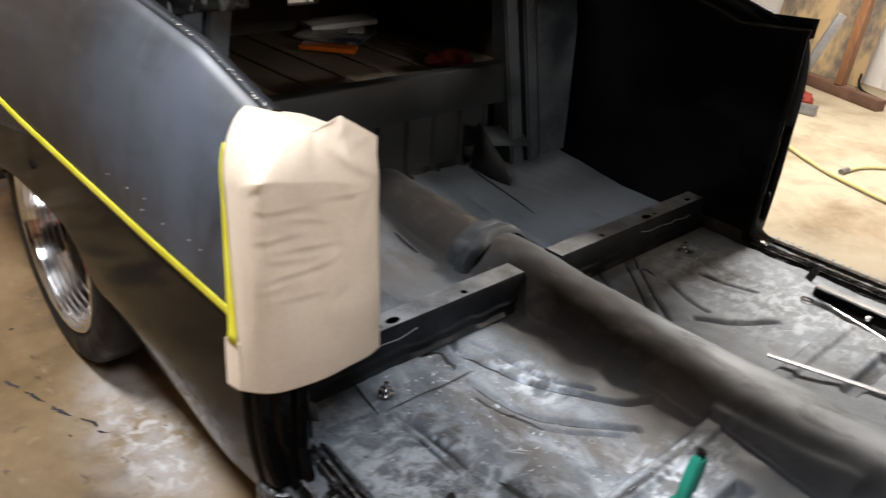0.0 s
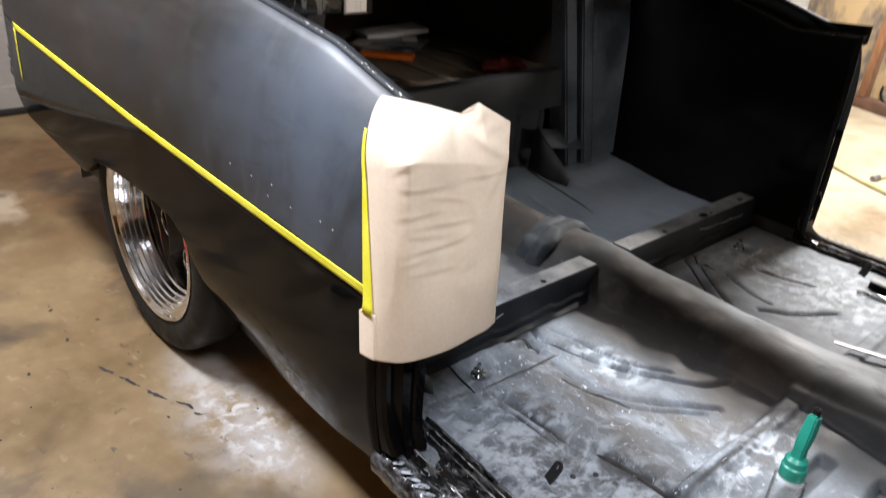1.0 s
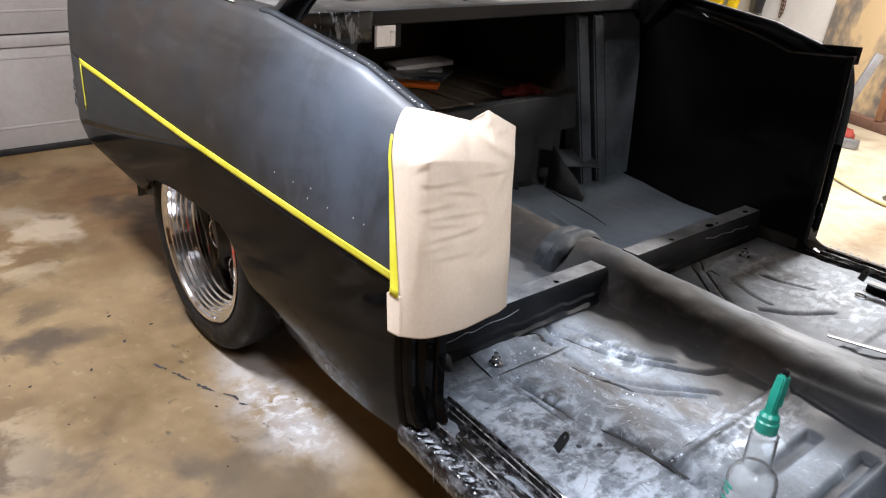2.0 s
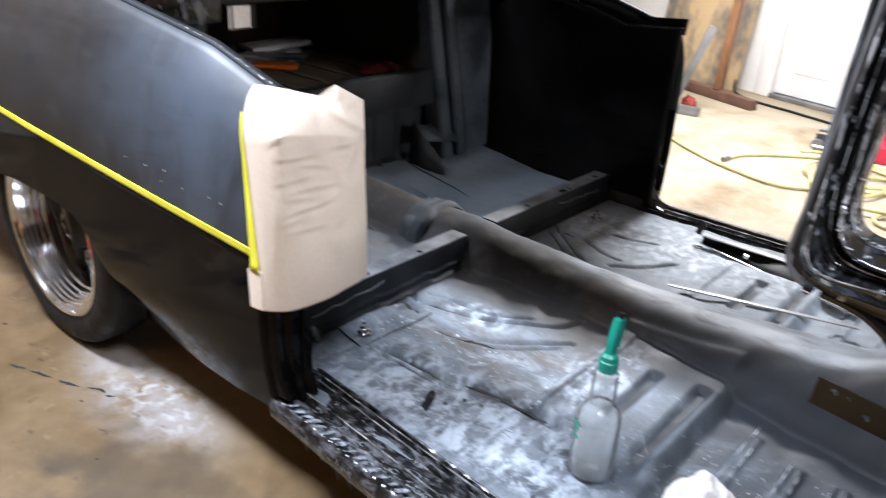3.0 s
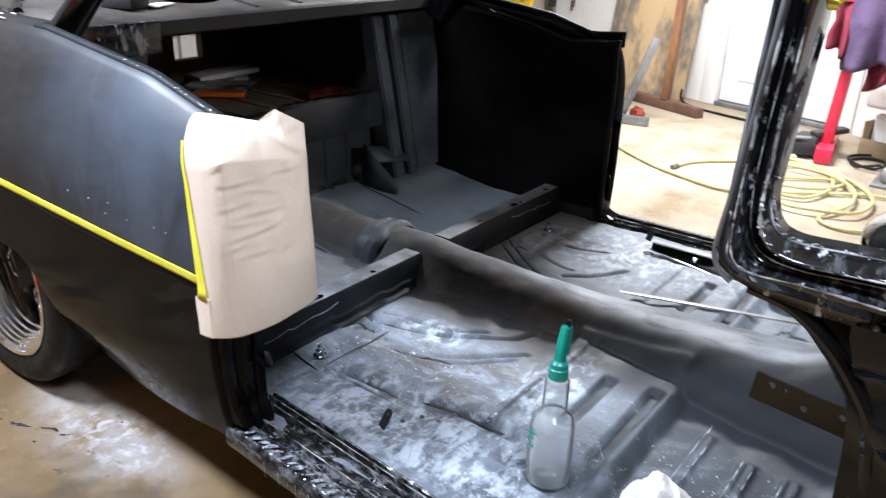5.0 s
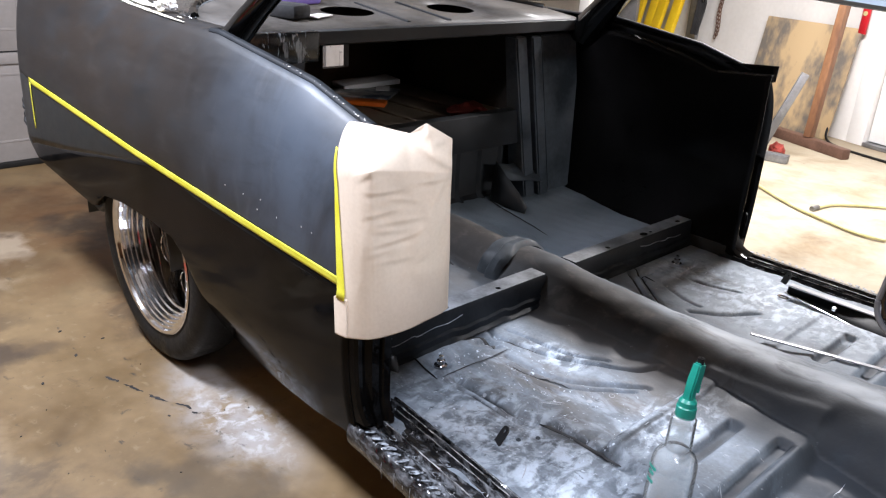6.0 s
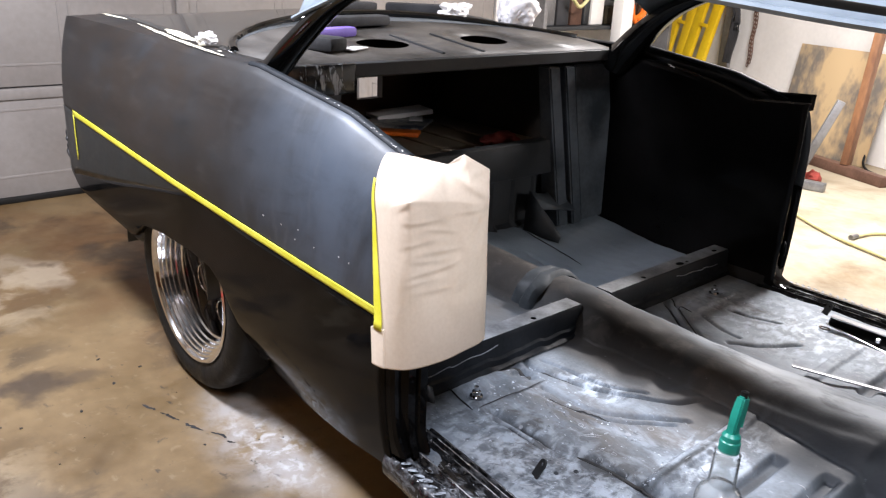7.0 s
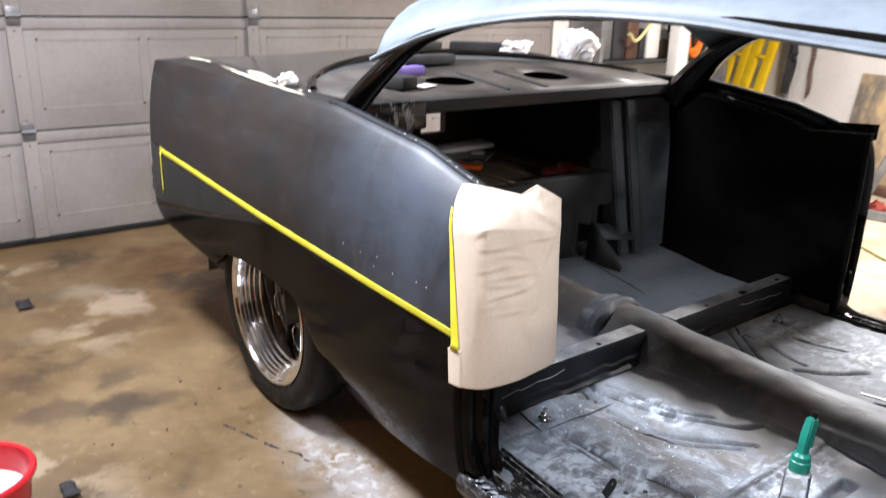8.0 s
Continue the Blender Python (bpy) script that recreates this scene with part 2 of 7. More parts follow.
pan_metal = material("dusty_floor_pan", (0.06, 0.072, 0.086), (0.27, 0.31, 0.352), 0.46, scale=8, fine=120, bump=0.12, rough2=0.78, spread=(0.25, 0.72), detail=12)
pan_metal.node_tree.nodes["Principled BSDF"].inputs["Specular IOR Level"].default_value = 0.3
dust_tone(pan_metal, (0.12, 0.108, 0.097), [(0.1, 0.47, 0.36, 0.24), (0.3, 0.62, 0.24, 0.18), (-0.5, 0.75, 0.25, 0.2), (0.1, 1.2, 0.3, 0.16)], 6, 0.34, 0.62, 0.9, (0.7, 1.8, 1), 0.4)
dust_tone(pan_metal, (0.21, 0.24, 0.27), [(-0.5, 1.4, 0.6, 0.5)], 8, 0.2, 0.55, 0.85, (1, 2, 1), 0.4)
dust_tone(pan_metal, (0.13, 0.125, 0.12), [(-0.48, 0.58, 0.34, 0.28)], 7, 0.2, 0.55, 0.85, (1, 2, 1), 0.4)
# Tunnel's near side: brown dirt with its shade painted in.
dust_tone(pan_metal, (0.036, 0.034, 0.033), [(0.0, 0.87, 0.5, 0.17), (-0.45, 0.92, 0.5, 0.17), (0.5, 0.84, 0.4, 0.13)], 9, 0.12, 0.4, 0.93)
# Shade of the footwell and the platform's front step, painted dark.
dust_tone(pan_metal, (0.0276, 0.034, 0.0428), [(0.85, 0.78, 0.5, 0.16), (0.74, 0.6, 0.1, 0.42), (0.6, 0.35, 0.14, 0.07), (0.85, 0.3, 0.3, 0.12), (0.95, 0.5, 0.36, 0.4), (0.35, 0.4, 0.16, 0.025)], 9, 0.1, 0.4, 0.92)
dust_tone(pan_metal, (0.1472, 0.175, 0.2087), [(0.9, 0.5, 0.3, 0.25), (0.75, 0.84, 0.4, 0.08)], 12, 0.5, 0.68, 0.8)
dust_tone(pan_metal, (0.4048, 0.46, 0.5243), [(0.2, 0.4, 0.45, 0.35), (0.25, 1.45, 0.6, 0.35), (0.75, 0.99, 0.5, 0.08)], 10, 0.47, 0.68, 0.65, (1, 2.2, 1), 0.5)
dust_tone(pan_metal, (0.3864, 0.44, 0.5082), [(0.25, 1.42, 0.8, 0.42)], 7, 0.2, 0.6, 0.75)
dust_tone(pan_metal, (0.6624, 0.75, 0.8453), [(0.25, 0.3, 0.42, 0.18), (0.07, 0.66, 0.13, 0.07), (0.45, 0.62, 0.1, 0.25), (0.4, 0.25, 0.3, 0.1), (0.3, 1.45, 0.5, 0.25)], 19, 0.44, 0.62, 0.78, (1.6, 1, 1), 0.9)
dust_tone(pan_metal, (0.736, 0.82, 0.9095), [(0.22, 0.26, 0.2, 0.09), (0.5, 0.22, 0.2, 0.05)], 40, 0.44, 0.66, 0.6)
dust_tone(pan_metal, (0.0322, 0.035, 0.0407), [(0.2, 0.4, 0.6, 0.35), (0.9, 0.45, 0.4, 0.3), (0.2, 1.45, 0.5, 0.3)], 42, 0.63, 0.71, 0.75)
dust_tone(pan_metal, (0.782, 0.87, 0.963), [(0.2, 0.4, 0.6, 0.35), (0.95, 0.45, 0.35, 0.25), (0.2, 1.45, 0.5, 0.3)], 85, 0.62, 0.68, 0.9)
# Groove floors darkened: grime and painted shade.
dust_tone(pan_metal, (0.012, 0.013, 0.016), [(0.547, 0.6, 0.019, 0.13), (0.653, 0.55, 0.017, 0.2), (0.547, 1.28, 0.019, 0.13), (0.653, 1.33, 0.017, 0.2), (0.12, 0.372, 0.12, 0.011), (0.115, 0.349, 0.1, 0.008), (0.345, 0.402, 0.11, 0.012), (0.425, 0.55, 0.01, 0.2)], 14, 0.15, 0.42, 0.85)
# Near flank of the tunnel darkened further: dirt plus painted shade.
dust_tone(pan_metal, (0.055, 0.048, 0.043), [(0.02, 0.85, 0.36, 0.13), (0.32, 0.83, 0.26, 0.13), (-0.5, 0.9, 0.45, 0.11)], 7, 0.1, 0.44, 0.93, (1, 1, 0.4))
dust_tone(pan_metal, (0.036, 0.041, 0.048), [(0.64, 0.82, 0.32, 0.17), (0.93, 0.78, 0.36, 0.2)], 7, 0.1, 0.44, 0.93, (1, 1, 0.4))
dust_tone(pan_metal, (0.115, 0.098, 0.085), [(0.05, 0.9, 0.45, 0.15), (-0.5, 0.94, 0.4, 0.1)], 16, 0.5, 0.66, 0.7, (0.8, 1.2, 1), 0.4)
# Lit far side and crest painted paler, together with dust.
dust_tone(pan_metal, (0.2, 0.225, 0.25), [(0.05, 1.02, 0.5, 0.07), (0.4, 1.03, 0.35, 0.08)], 9, 0.3, 0.6, 0.7)
dust_tone(pan_metal, (0.5, 0.55, 0.61), [(0.6, 0.925, 0.34, 0.055), (0.84, 0.905, 0.2, 0.035), (0.36, 0.96, 0.26, 0.045)], 11, 0.22, 0.58, 0.85, (0.7, 1.6, 1), 0.1)
dust_tone(pan_metal, (0.075, 0.062, 0.05), [(0.09, 1.45, 0.11, 0.09), (-0.02, 1.42, 0.1, 0.08)], 9, 0.4, 0.62, 0.75, (1, 1.6, 1), 0.5)
dust_tone(pan_metal, (0.42, 0.45, 0.48), [(0.1, 0.85, 0.7, 0.2)], 34, 0.66, 0.74, 0.8)
# Brace top much paler than the near-black brace sides.
brace_top = material("pale_brace_top", (0.06, 0.062, 0.066), (0.3, 0.31, 0.325), 0.45, scale=14, fine=120, bump=0.1, rough2=0.7, spread=(0.2, 0.7), detail=10)
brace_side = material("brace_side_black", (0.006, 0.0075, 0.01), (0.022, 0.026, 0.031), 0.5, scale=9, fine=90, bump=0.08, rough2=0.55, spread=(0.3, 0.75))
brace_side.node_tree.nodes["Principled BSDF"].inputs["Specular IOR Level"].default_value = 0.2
scuffed = material("scuffed_gloss_black", (0.006, 0.006, 0.006), (0.02, 0.02, 0.022), 0.07, scale=60, fine=300, bump=0.06, rough2=0.3, spread=(0.4, 0.7), stretch=(0.5, 1.6, 1), detail=6)
dust_tone(scuffed, (0.7, 0.72, 0.75), [(0.4, 0.06, 1.2, 0.3)], 75, 0.64, 0.7, 0.7, (1.4, 0.7, 1), 0.1)
dust_tone(scuffed, (0.32, 0.34, 0.37), [(0.3, 0.09, 0.5, 0.12)], 46, 0.46, 0.68, 0.55, (0.6, 1.4, 1), 0.1)
chipped_gloss = material("chipped_gloss_black", (0.003, 0.003, 0.0035), (0.008, 0.008, 0.009), 0.05, scale=16, fine=120, bump=0.012, rough2=0.14, detail=5, coat=1.0)
# Long pillar streaks: dust and painted lamp glints.
dust_tone(chipped_gloss, (0.2, 0.22, 0.245), [(0.95, 0.12, 0.25, 0.3)], 30, 0.5, 0.68, 0.38, (2.5, 1, 0.1))
dust_tone(chipped_gloss, (0.62, 0.66, 0.7), [(1.0, 0.12, 0.35, 0.3)], 60, 0.6, 0.67, 0.85, (1.2, 1, 0.5))
dry_dust = material("dried_dust", (0.2, 0.215, 0.235), (0.5, 0.53, 0.57), 0.7, scale=20, fine=120, bump=0.02)
smear_grey = material("sill_smear", (0.012, 0.013, 0.015), (0.32, 0.35, 0.39), 0.2, scale=110, fine=300, bump=0.03, rough2=0.6, spread=(0.36, 0.62))
kraft = material("kraft_paper", (0.63, 0.525, 0.415), (0.73, 0.625, 0.51), 0.75, scale=4, fine=140, bump=0.015)
yellow_tape = material("yellow_tape", (0.66, 0.62, 0.03), (0.78, 0.74, 0.08), 0.55, scale=12, fine=160, bump=0.05)
chrome = material("chrome", (0.7, 0.7, 0.72), (0.85, 0.85, 0.86), 0.06, metal=1.0, scale=8, fine=60, bump=0.015, rough2=0.16)
rubber = material("rubber", (0.004, 0.004, 0.004), (0.012, 0.011, 0.010), 0.42, scale=14, fine=120, bump=0.3, rough2=0.75)
rubber.node_tree.nodes["Principled BSDF"].inputs["Specular IOR Level"].default_value = 0.25
spoke_metal = material("spoke_grey", (0.025, 0.025, 0.027), (0.08, 0.08, 0.084), 0.2, metal=0.7, scale=9, fine=60, bump=0.03)
white_wall = material("white_wall", (0.62, 0.6, 0.57), (0.72, 0.7, 0.67), 0.7, scale=1.5, fine=30, bump=0.03)
white_paint = material("white_paint", (0.74, 0.73, 0.71), (0.82, 0.81, 0.79), 0.4, scale=2, fine=30, bump=0.02)
door_paint = material("garage_door_paint", (0.215, 0.193, 0.178), (0.285, 0.262, 0.244), 0.6, scale=1.8, fine=35, bump=0.05, rough2=0.75)
ceiling_paint = material("ceiling_paint", (0.5, 0.48, 0.45), (0.6, 0.58, 0.55), 0.8, scale=1.5, fine=30, bump=0.03)
cardboard = material("cardboard", (0.3, 0.22, 0.13), (0.42, 0.32, 0.2), 0.8, scale=5, fine=60, bump=0.04)
plywood = material("plywood", (0.16, 0.14, 0.12), (0.5, 0.36, 0.2), 0.65, scale=3.2, fine=24, bump=0.06, spread=(0.36, 0.52), stretch=(1, 1, 0.5))
timber = material("rusty_brown", (0.13, 0.055, 0.025), (0.3, 0.14, 0.06), 0.6, scale=6, fine=50, bump=0.1, stretch=(1, 1, 0.3))
dark_boards = material("dark_boards", (0.055, 0.036, 0.022), (0.1, 0.067, 0.04), 0.7, scale=4, fine=40, bump=0.1, stretch=(1, 1, 0.3))
flat_black = material("flat_black_coat", (0.006, 0.006, 0.006), (0.016, 0.015, 0.014), 0.7, scale=12, fine=90, bump=0.2)
groove_dark = material("groove_shade", (0.012, 0.012, 0.013), (0.04, 0.042, 0.046), 0.6, scale=20, fine=120, bump=0.03)
rust_steel = material("rust_steel", (0.09, 0.045, 0.03), (0.16, 0.085, 0.06), 0.55, metal=0.3, scale=7, fine=70, bump=0.1)
grey_steel = material("grey_steel", (0.16, 0.16, 0.165), (0.28, 0.28, 0.285), 0.4, metal=0.6, scale=6, fine=60, bump=0.05)
bare_alloy = material("bare_alloy", (0.27, 0.28, 0.3), (0.42, 0.43, 0.45), 0.35, metal=0.5, scale=9, fine=90, bump=0.03, rough2=0.5)
rail_alloy = material("rail_alloy", (0.34, 0.35, 0.36), (0.46, 0.47, 0.48), 0.4, metal=0.0, scale=9, fine=90, bump=0.03)
yellow_paint = material("yellow_paint", (0.66, 0.42, 0.008), (0.8, 0.55, 0.02), 0.45, scale=4, fine=40, bump=0.04)
red_paint = material("red_paint", (0.55, 0.018, 0.05), (0.68, 0.035, 0.09), 0.4, scale=5, fine=40, bump=0.04)
hose_rubber = material("yellow_hose", (0.5, 0.45, 0.2), (0.6, 0.56, 0.31), 0.5, scale=8, fine=60, bump=0.04)
orange_plastic = material("orange_plastic", (0.7, 0.13, 0.012), (0.85, 0.2, 0.02), 0.45, scale=8, fine=50, bump=0.03)
black_cloth = material("black_cloth", (0.01, 0.01, 0.011), (0.03, 0.03, 0.033), 0.85, scale=9, fine=120, bump=0.2)
purple_foam = material("purple_foam", (0.16, 0.1, 0.42), (0.22, 0.15, 0.52), 0.7, scale=9, fine=160, bump=0.15)
purple_cloth = material("purple_cloth", (0.05, 0.03, 0.075), (0.1, 0.065, 0.14), 0.85, scale=7, fine=90, bump=0.2)
maroon_cloth = material("maroon_cloth", (0.13, 0.01, 0.025), (0.22, 0.025, 0.05), 0.85, scale=7, fine=90, bump=0.2)
white_paper = material("white_paper", (0.68, 0.66, 0.65), (0.8, 0.78, 0.77), 0.8, scale=9, fine=70, bump=0.08)
plastic_bag = material("white_plastic_bag", (0.72, 0.7, 0.71), (0.84, 0.82, 0.83), 0.45, scale=12, fine=60, bump=0.06)
filler_putty = material("body_filler", (0.38, 0.35, 0.26), (0.66, 0.63, 0.5), 0.7, scale=12, fine=90, bump=0.05)
teal_plastic = material("teal_plastic", (0.0, 0.2, 0.15), (0.01, 0.28, 0.21), 0.35, scale=9, fine=60, bump=0.02)
brown_plate = material("olive_brown_plate", (0.02, 0.016, 0.009), (0.04, 0.032, 0.02), 0.4, metal=0.4, scale=9, fine=70, bump=0.05)
slot_black = material("slot_black", (0.002, 0.002, 0.002), (0.004, 0.004, 0.004), 0.9, bump=0)
magazine = material("magazine_cover", (0.03, 0.04, 0.06), (0.3, 0.28, 0.26), 0.35, scale=14, fine=40, bump=0.0, spread=(0.45, 0.6))
milky = material("milky_water", (0.75, 0.75, 0.76), (0.82, 0.82, 0.83), 0.15, scale=4, fine=20, bump=0.0)
red_plastic = material("red_plastic", (0.42, 0.008, 0.015), (0.52, 0.015, 0.025), 0.3, scale=6, fine=50, bump=0.03)
red_rag = material("red_rag", (0.2, 0.025, 0.018), (0.34, 0.05, 0.035), 0.85, scale=12, fine=90, bump=0.2)

clear = bpy.data.materials.new("clear_plastic")
clear.use_nodes = True
cn = clear.node_tree
cb = cn.nodes["Principled BSDF"]
cb.inputs["Base Color"].default_value = (0.86, 0.9, 0.92, 1)
cb.inputs["Roughness"].default_value = 0.12
see = cn.nodes.new("ShaderNodeBsdfTransparent")
see.inputs["Color"].default_value = (0.97, 0.985, 0.99, 1)
both = cn.nodes.new("ShaderNodeMixShader")
both.inputs[0].default_value = 0.11
shine = cn.nodes.new("ShaderNodeBsdfGlossy")
shine.inputs["Roughness"].default_value = 0.05
edge = cn.nodes.new("ShaderNodeFresnel")
edge.inputs["IOR"].default_value = 1.13
wall = cn.nodes.new("ShaderNodeMixShader")
cn.links.new(edge.outputs[0], wall.inputs[0])
cn.links.new(see.outputs[0], wall.inputs[1])
cn.links.new(shine.outputs[0], wall.inputs[2])
cn.links.new(wall.outputs[0], both.inputs[1])
cn.links.new(cb.outputs[0], both.inputs[2])
cn.links.new(both.outputs[0], cn.nodes["Material Output"].inputs["Surface"])


clear_label = clear.copy()
clear_label.name = "clear_label"
clear_label.node_tree.nodes["Mix Shader"].inputs[0].default_value = 0.22

# ---- mesh helpers ----
def part(name, bm, mat, parent=None, label="", smooth=True):
    me = bpy.data.meshes.new(name)
    bmesh.ops.recalc_face_normals(bm, faces=bm.faces)
    for f in bm.faces:
        f.smooth = smooth
    bm.to_mesh(me)
    bm.free()
    for one in mat if isinstance(mat, (list, tuple)) else [mat]:
        me.materials.append(one)
    if smooth:
        me.set_sharp_from_angle(angle=radians(38))
    ob = new(name, me)
    if parent is not None:
        ob.parent = parent
        if parent.type == "EMPTY":
            ob.matrix_parent_inverse = Matrix.Translation(-parent.location)
    return tagged(ob, label)


def thing(name, at, label, category, group="", kind=""):
    ob = new(name)
    ob.empty_display_size = 0.1
    ob.location = at
    return tagged(ob, label, category, group, kind)


def solid(ob, thickness, offset=0.0):
    md = ob.modifiers.new("thickness", "SOLIDIFY")
    md.thickness, md.offset = thickness, offset
    return ob


def box(bm, lo, hi, bevel=0.0, segments=2, m=None, index=0):
    r = bmesh.ops.create_cube(bm, size=1)
    vs = r["verts"]
    c = [(a + b) / 2 for a, b in zip(lo, hi)]
    d = [abs(b - a) for a, b in zip(lo, hi)]
    for v in vs:
        v.co = Vector([v.co[i] * d[i] + c[i] for i in range(3)])
    faces = {f for v in vs for f in v.link_faces}
    if bevel:
        es = list({e for v in vs for e in v.link_edges})
        out = bmesh.ops.bevel(bm, geom=es, offset=bevel, segments=segments, affect="EDGES", profile=0.5)
        vs = list({v for f in out["faces"] for v in f.verts} | {v for v in vs if v.is_valid})
        faces = {f for v in vs for f in v.link_faces}
    for f in faces:
        f.material_index = index
    if m is not None:
        bmesh.ops.transform(bm, matrix=m, verts=vs)
    return vs


def loft(bm, rows, index=0, close=False, cap=False):
    """A skin over rows of points, all of one length."""
    vs = [[bm.verts.new(p) for p in row] for row in rows]
    n = len(vs[0])
    for a, b in zip(vs, vs[1:]):
        for i in range(n if close else n - 1):
            j = (i + 1) % n
            try:
                bm.faces.new((a[i], a[j], b[j], b[i])).material_index = index
            except ValueError:
                pass
    if cap:
        for row in (vs[0], vs[-1]):
            bm.faces.new(row).material_index = index
    return vs


def smooth_path(points, steps=8):
    """A Catmull-Rom line through the points."""
    ps = [Vector(p) for p in points]
    ps = [2 * ps[0] - ps[1]] + ps + [2 * ps[-1] - ps[-2]]
    out = []
    for a, b, c, d in zip(ps, ps[1:], ps[2:], ps[3:]):
        for i in range(steps):
            t = i / steps
            out.append(0.5 * (2 * b + (c - a) * t + (2 * a - 5 * b + 4 * c - d) * t * t + (3 * b - a - 3 * c + d) * t ** 3))
    return out + [ps[-2]]


def tube(bm, points, radius, sides=10, index=0, flat=1.0, up=(0, 0, 1)):
    """A tube, or with flat a strip, along points; radius may be a list."""
    rows = []
    n = len(points)
    for i, p in enumerate(points):
        d = (Vector(points[min(i + 1, n - 1)]) - Vector(points[max(i - 1, 0)])).normalized()
        u = Vector(up) - d * d.dot(Vector(up))
        u = u.normalized() if u.length > 1e-4 else d.orthogonal().normalized()
        w = d.cross(u)
        r = radius[i] if isinstance(radius, (list, tuple)) else radius
        rows.append([Vector(p) + w * math.cos(2 * math.pi * k / sides) * r + u * math.sin(2 * math.pi * k / sides) * r * flat for k in range(sides)])
    loft(bm, rows, index, close=True, cap=True)


def bar(bm, a, b, w, h, bevel=0.003, index=0, up=(0, 0, 1)):
    """A square bar from a to b, w wide and h high."""
    a, b = Vector(a), Vector(b)
    d = (b - a).normalized()
    u = Vector(up) - d * d.dot(Vector(up))
    u = u.normalized() if u.length > 1e-4 else d.orthogonal().normalized()
    s = d.cross(u)
    m = Matrix((d, s, u)).transposed().to_4x4()
    m.translation = (a + b) / 2
    L = (b - a).length
    return box(bm, (-L / 2, -w / 2, -h / 2), (L / 2, w / 2, h / 2), bevel, 2, m, index)


def revolve(bm, profile, centre, axis="z", sides=48, index=0, close=False):
    """Turns (radius, height) pairs round an axis through the centre."""
    rows = []
    for k in range(sides + 1):
        a = 2 * math.pi * k / sides
        row = []
        for r, h in profile:
            if axis == "z":
                p = (r * math.cos(a), r * math.sin(a), h)
            elif axis == "y":
                p = (r * math.cos(a), h, r * math.sin(a))
            else:
                p = (h, r * math.cos(a), r * math.sin(a))
            row.append(Vector(centre) + Vector(p))
        rows.append(row)
    loft(bm, rows, index, close)
    bmesh.ops.remove_doubles(bm, verts=bm.verts, dist=1e-5)


def sheet_with_holes(bm, outer, holes, height, index=0):
    """A flat sheet with round holes; height(x, y) lifts it."""
    edges = []
    for ring in [outer, *holes]:
        vs = [bm.verts.new((p[0], p[1], 0)) for p in ring]
        edges += [bm.edges.new((a, b)) for a, b in zip(vs, vs[1:] + vs[:1])]
    r = bmesh.ops.triangle_fill(bm, edges=edges, use_beauty=True, use_dissolve=False)
    for f in [g for g in r["geom"] if isinstance(g, bmesh.types.BMFace)]:
        f.material_index = index
    for v in {v for e in edges for v in e.verts}:
        v.co.z = height(v.co.x, v.co.y)


def ring(x, y, rx, ry, n=24):
    return [(x + rx * math.cos(2 * math.pi * k / n), y + ry * math.sin(2 * math.pi * k / n)) for k in range(n)]


def crumple(bm, centre, size, amount, scale, seed, sub=4, flat_base=True):
    """A crumpled ball or heap that sits on its base."""
    r = bmesh.ops.create_icosphere(bm, subdivisions=sub, radius=1)
    for v in r["verts"]:
        p = v.co.copy()
        q = p * scale + Vector((seed, seed * 2, 0))
        k = 1 + amount * (noise.noise(q) + 0.6 * abs(noise.noise(q * 2.3)) - 0.3 * abs(noise.noise(q * 4.1)))
        p *= k
        if flat_base:
            p.z = max(p.z, -0.72)
        v.co = Vector([centre[i] + p[i] * size[i] for i in range(3)])


def interp(x, pairs):
    return float(np.interp(x, [p[0] for p in pairs], [p[1] for p in pairs]))


# ---- the garage ----
WALL_BASE, WALL_DIR, WALL_OUT = Vector((-1.0, 5.3, 0)), Vector((0.958, -0.287, 0)), Vector((-0.287, -0.958, 0))


def on_wall(u, out, z):
    """A place u metres along the far wall, out metres before it."""
    return WALL_BASE + WALL_DIR * u + WALL_OUT * out + Vector((0, 0, z))


def wall_matrix(u, out, z):
    m = Matrix((WALL_DIR, -WALL_OUT, Vector((0, 0, 1)))).transposed().to_4x4()
    m.translation = on_wall(u, out, z)
    return m


bm = bmesh.new()
box(bm, (-3.6, -4.2, -0.15), (5.2, 7.2, 0.0))
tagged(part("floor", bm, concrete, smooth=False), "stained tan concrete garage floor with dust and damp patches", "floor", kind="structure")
bm = bmesh.new()
box(bm, (-3.6, -4.2, 2.7), (5.2, 7.2, 2.8))
tagged(part("ceiling", bm, ceiling_paint, smooth=False), "plain off-white garage ceiling", "ceiling", kind="structure")
DOOR_A, DOOR_B, DOOR_TOP = -1.45, 3.5, 2.12
bm = bmesh.new()
for lo, hi in (((-3.4, -4.2, 0), (-3.2, DOOR_A, 2.7)), ((-3.4, DOOR_B, 0), (-3.2, 6.3, 2.7)), ((-3.4, DOOR_A, DOOR_TOP), (-3.2, DOOR_B, 2.7))):
    box(bm, lo, hi)
tagged(part("wall_west", bm, white_wall, smooth=False), "off-white garage wall round the sectional door", "wall", kind="structure")
bm = bmesh.new()
box(bm, (-3.4, -4.2, 0), (5.2, -4.0, 2.7))
tagged(part("wall_south", bm, dark_boards, smooth=False), "plain dark boarded garage wall", "wall", kind="structure")
bm = bmesh.new()
box(bm, (5.0, -4.0, 0), (5.2, 7.0, 2.7))
tagged(part("wall_east", bm, timber, smooth=False), "plain brown boarded garage wall", "wall", kind="structure")
bm = bmesh.new()
DU0, DU1 = 0.2, 1.26
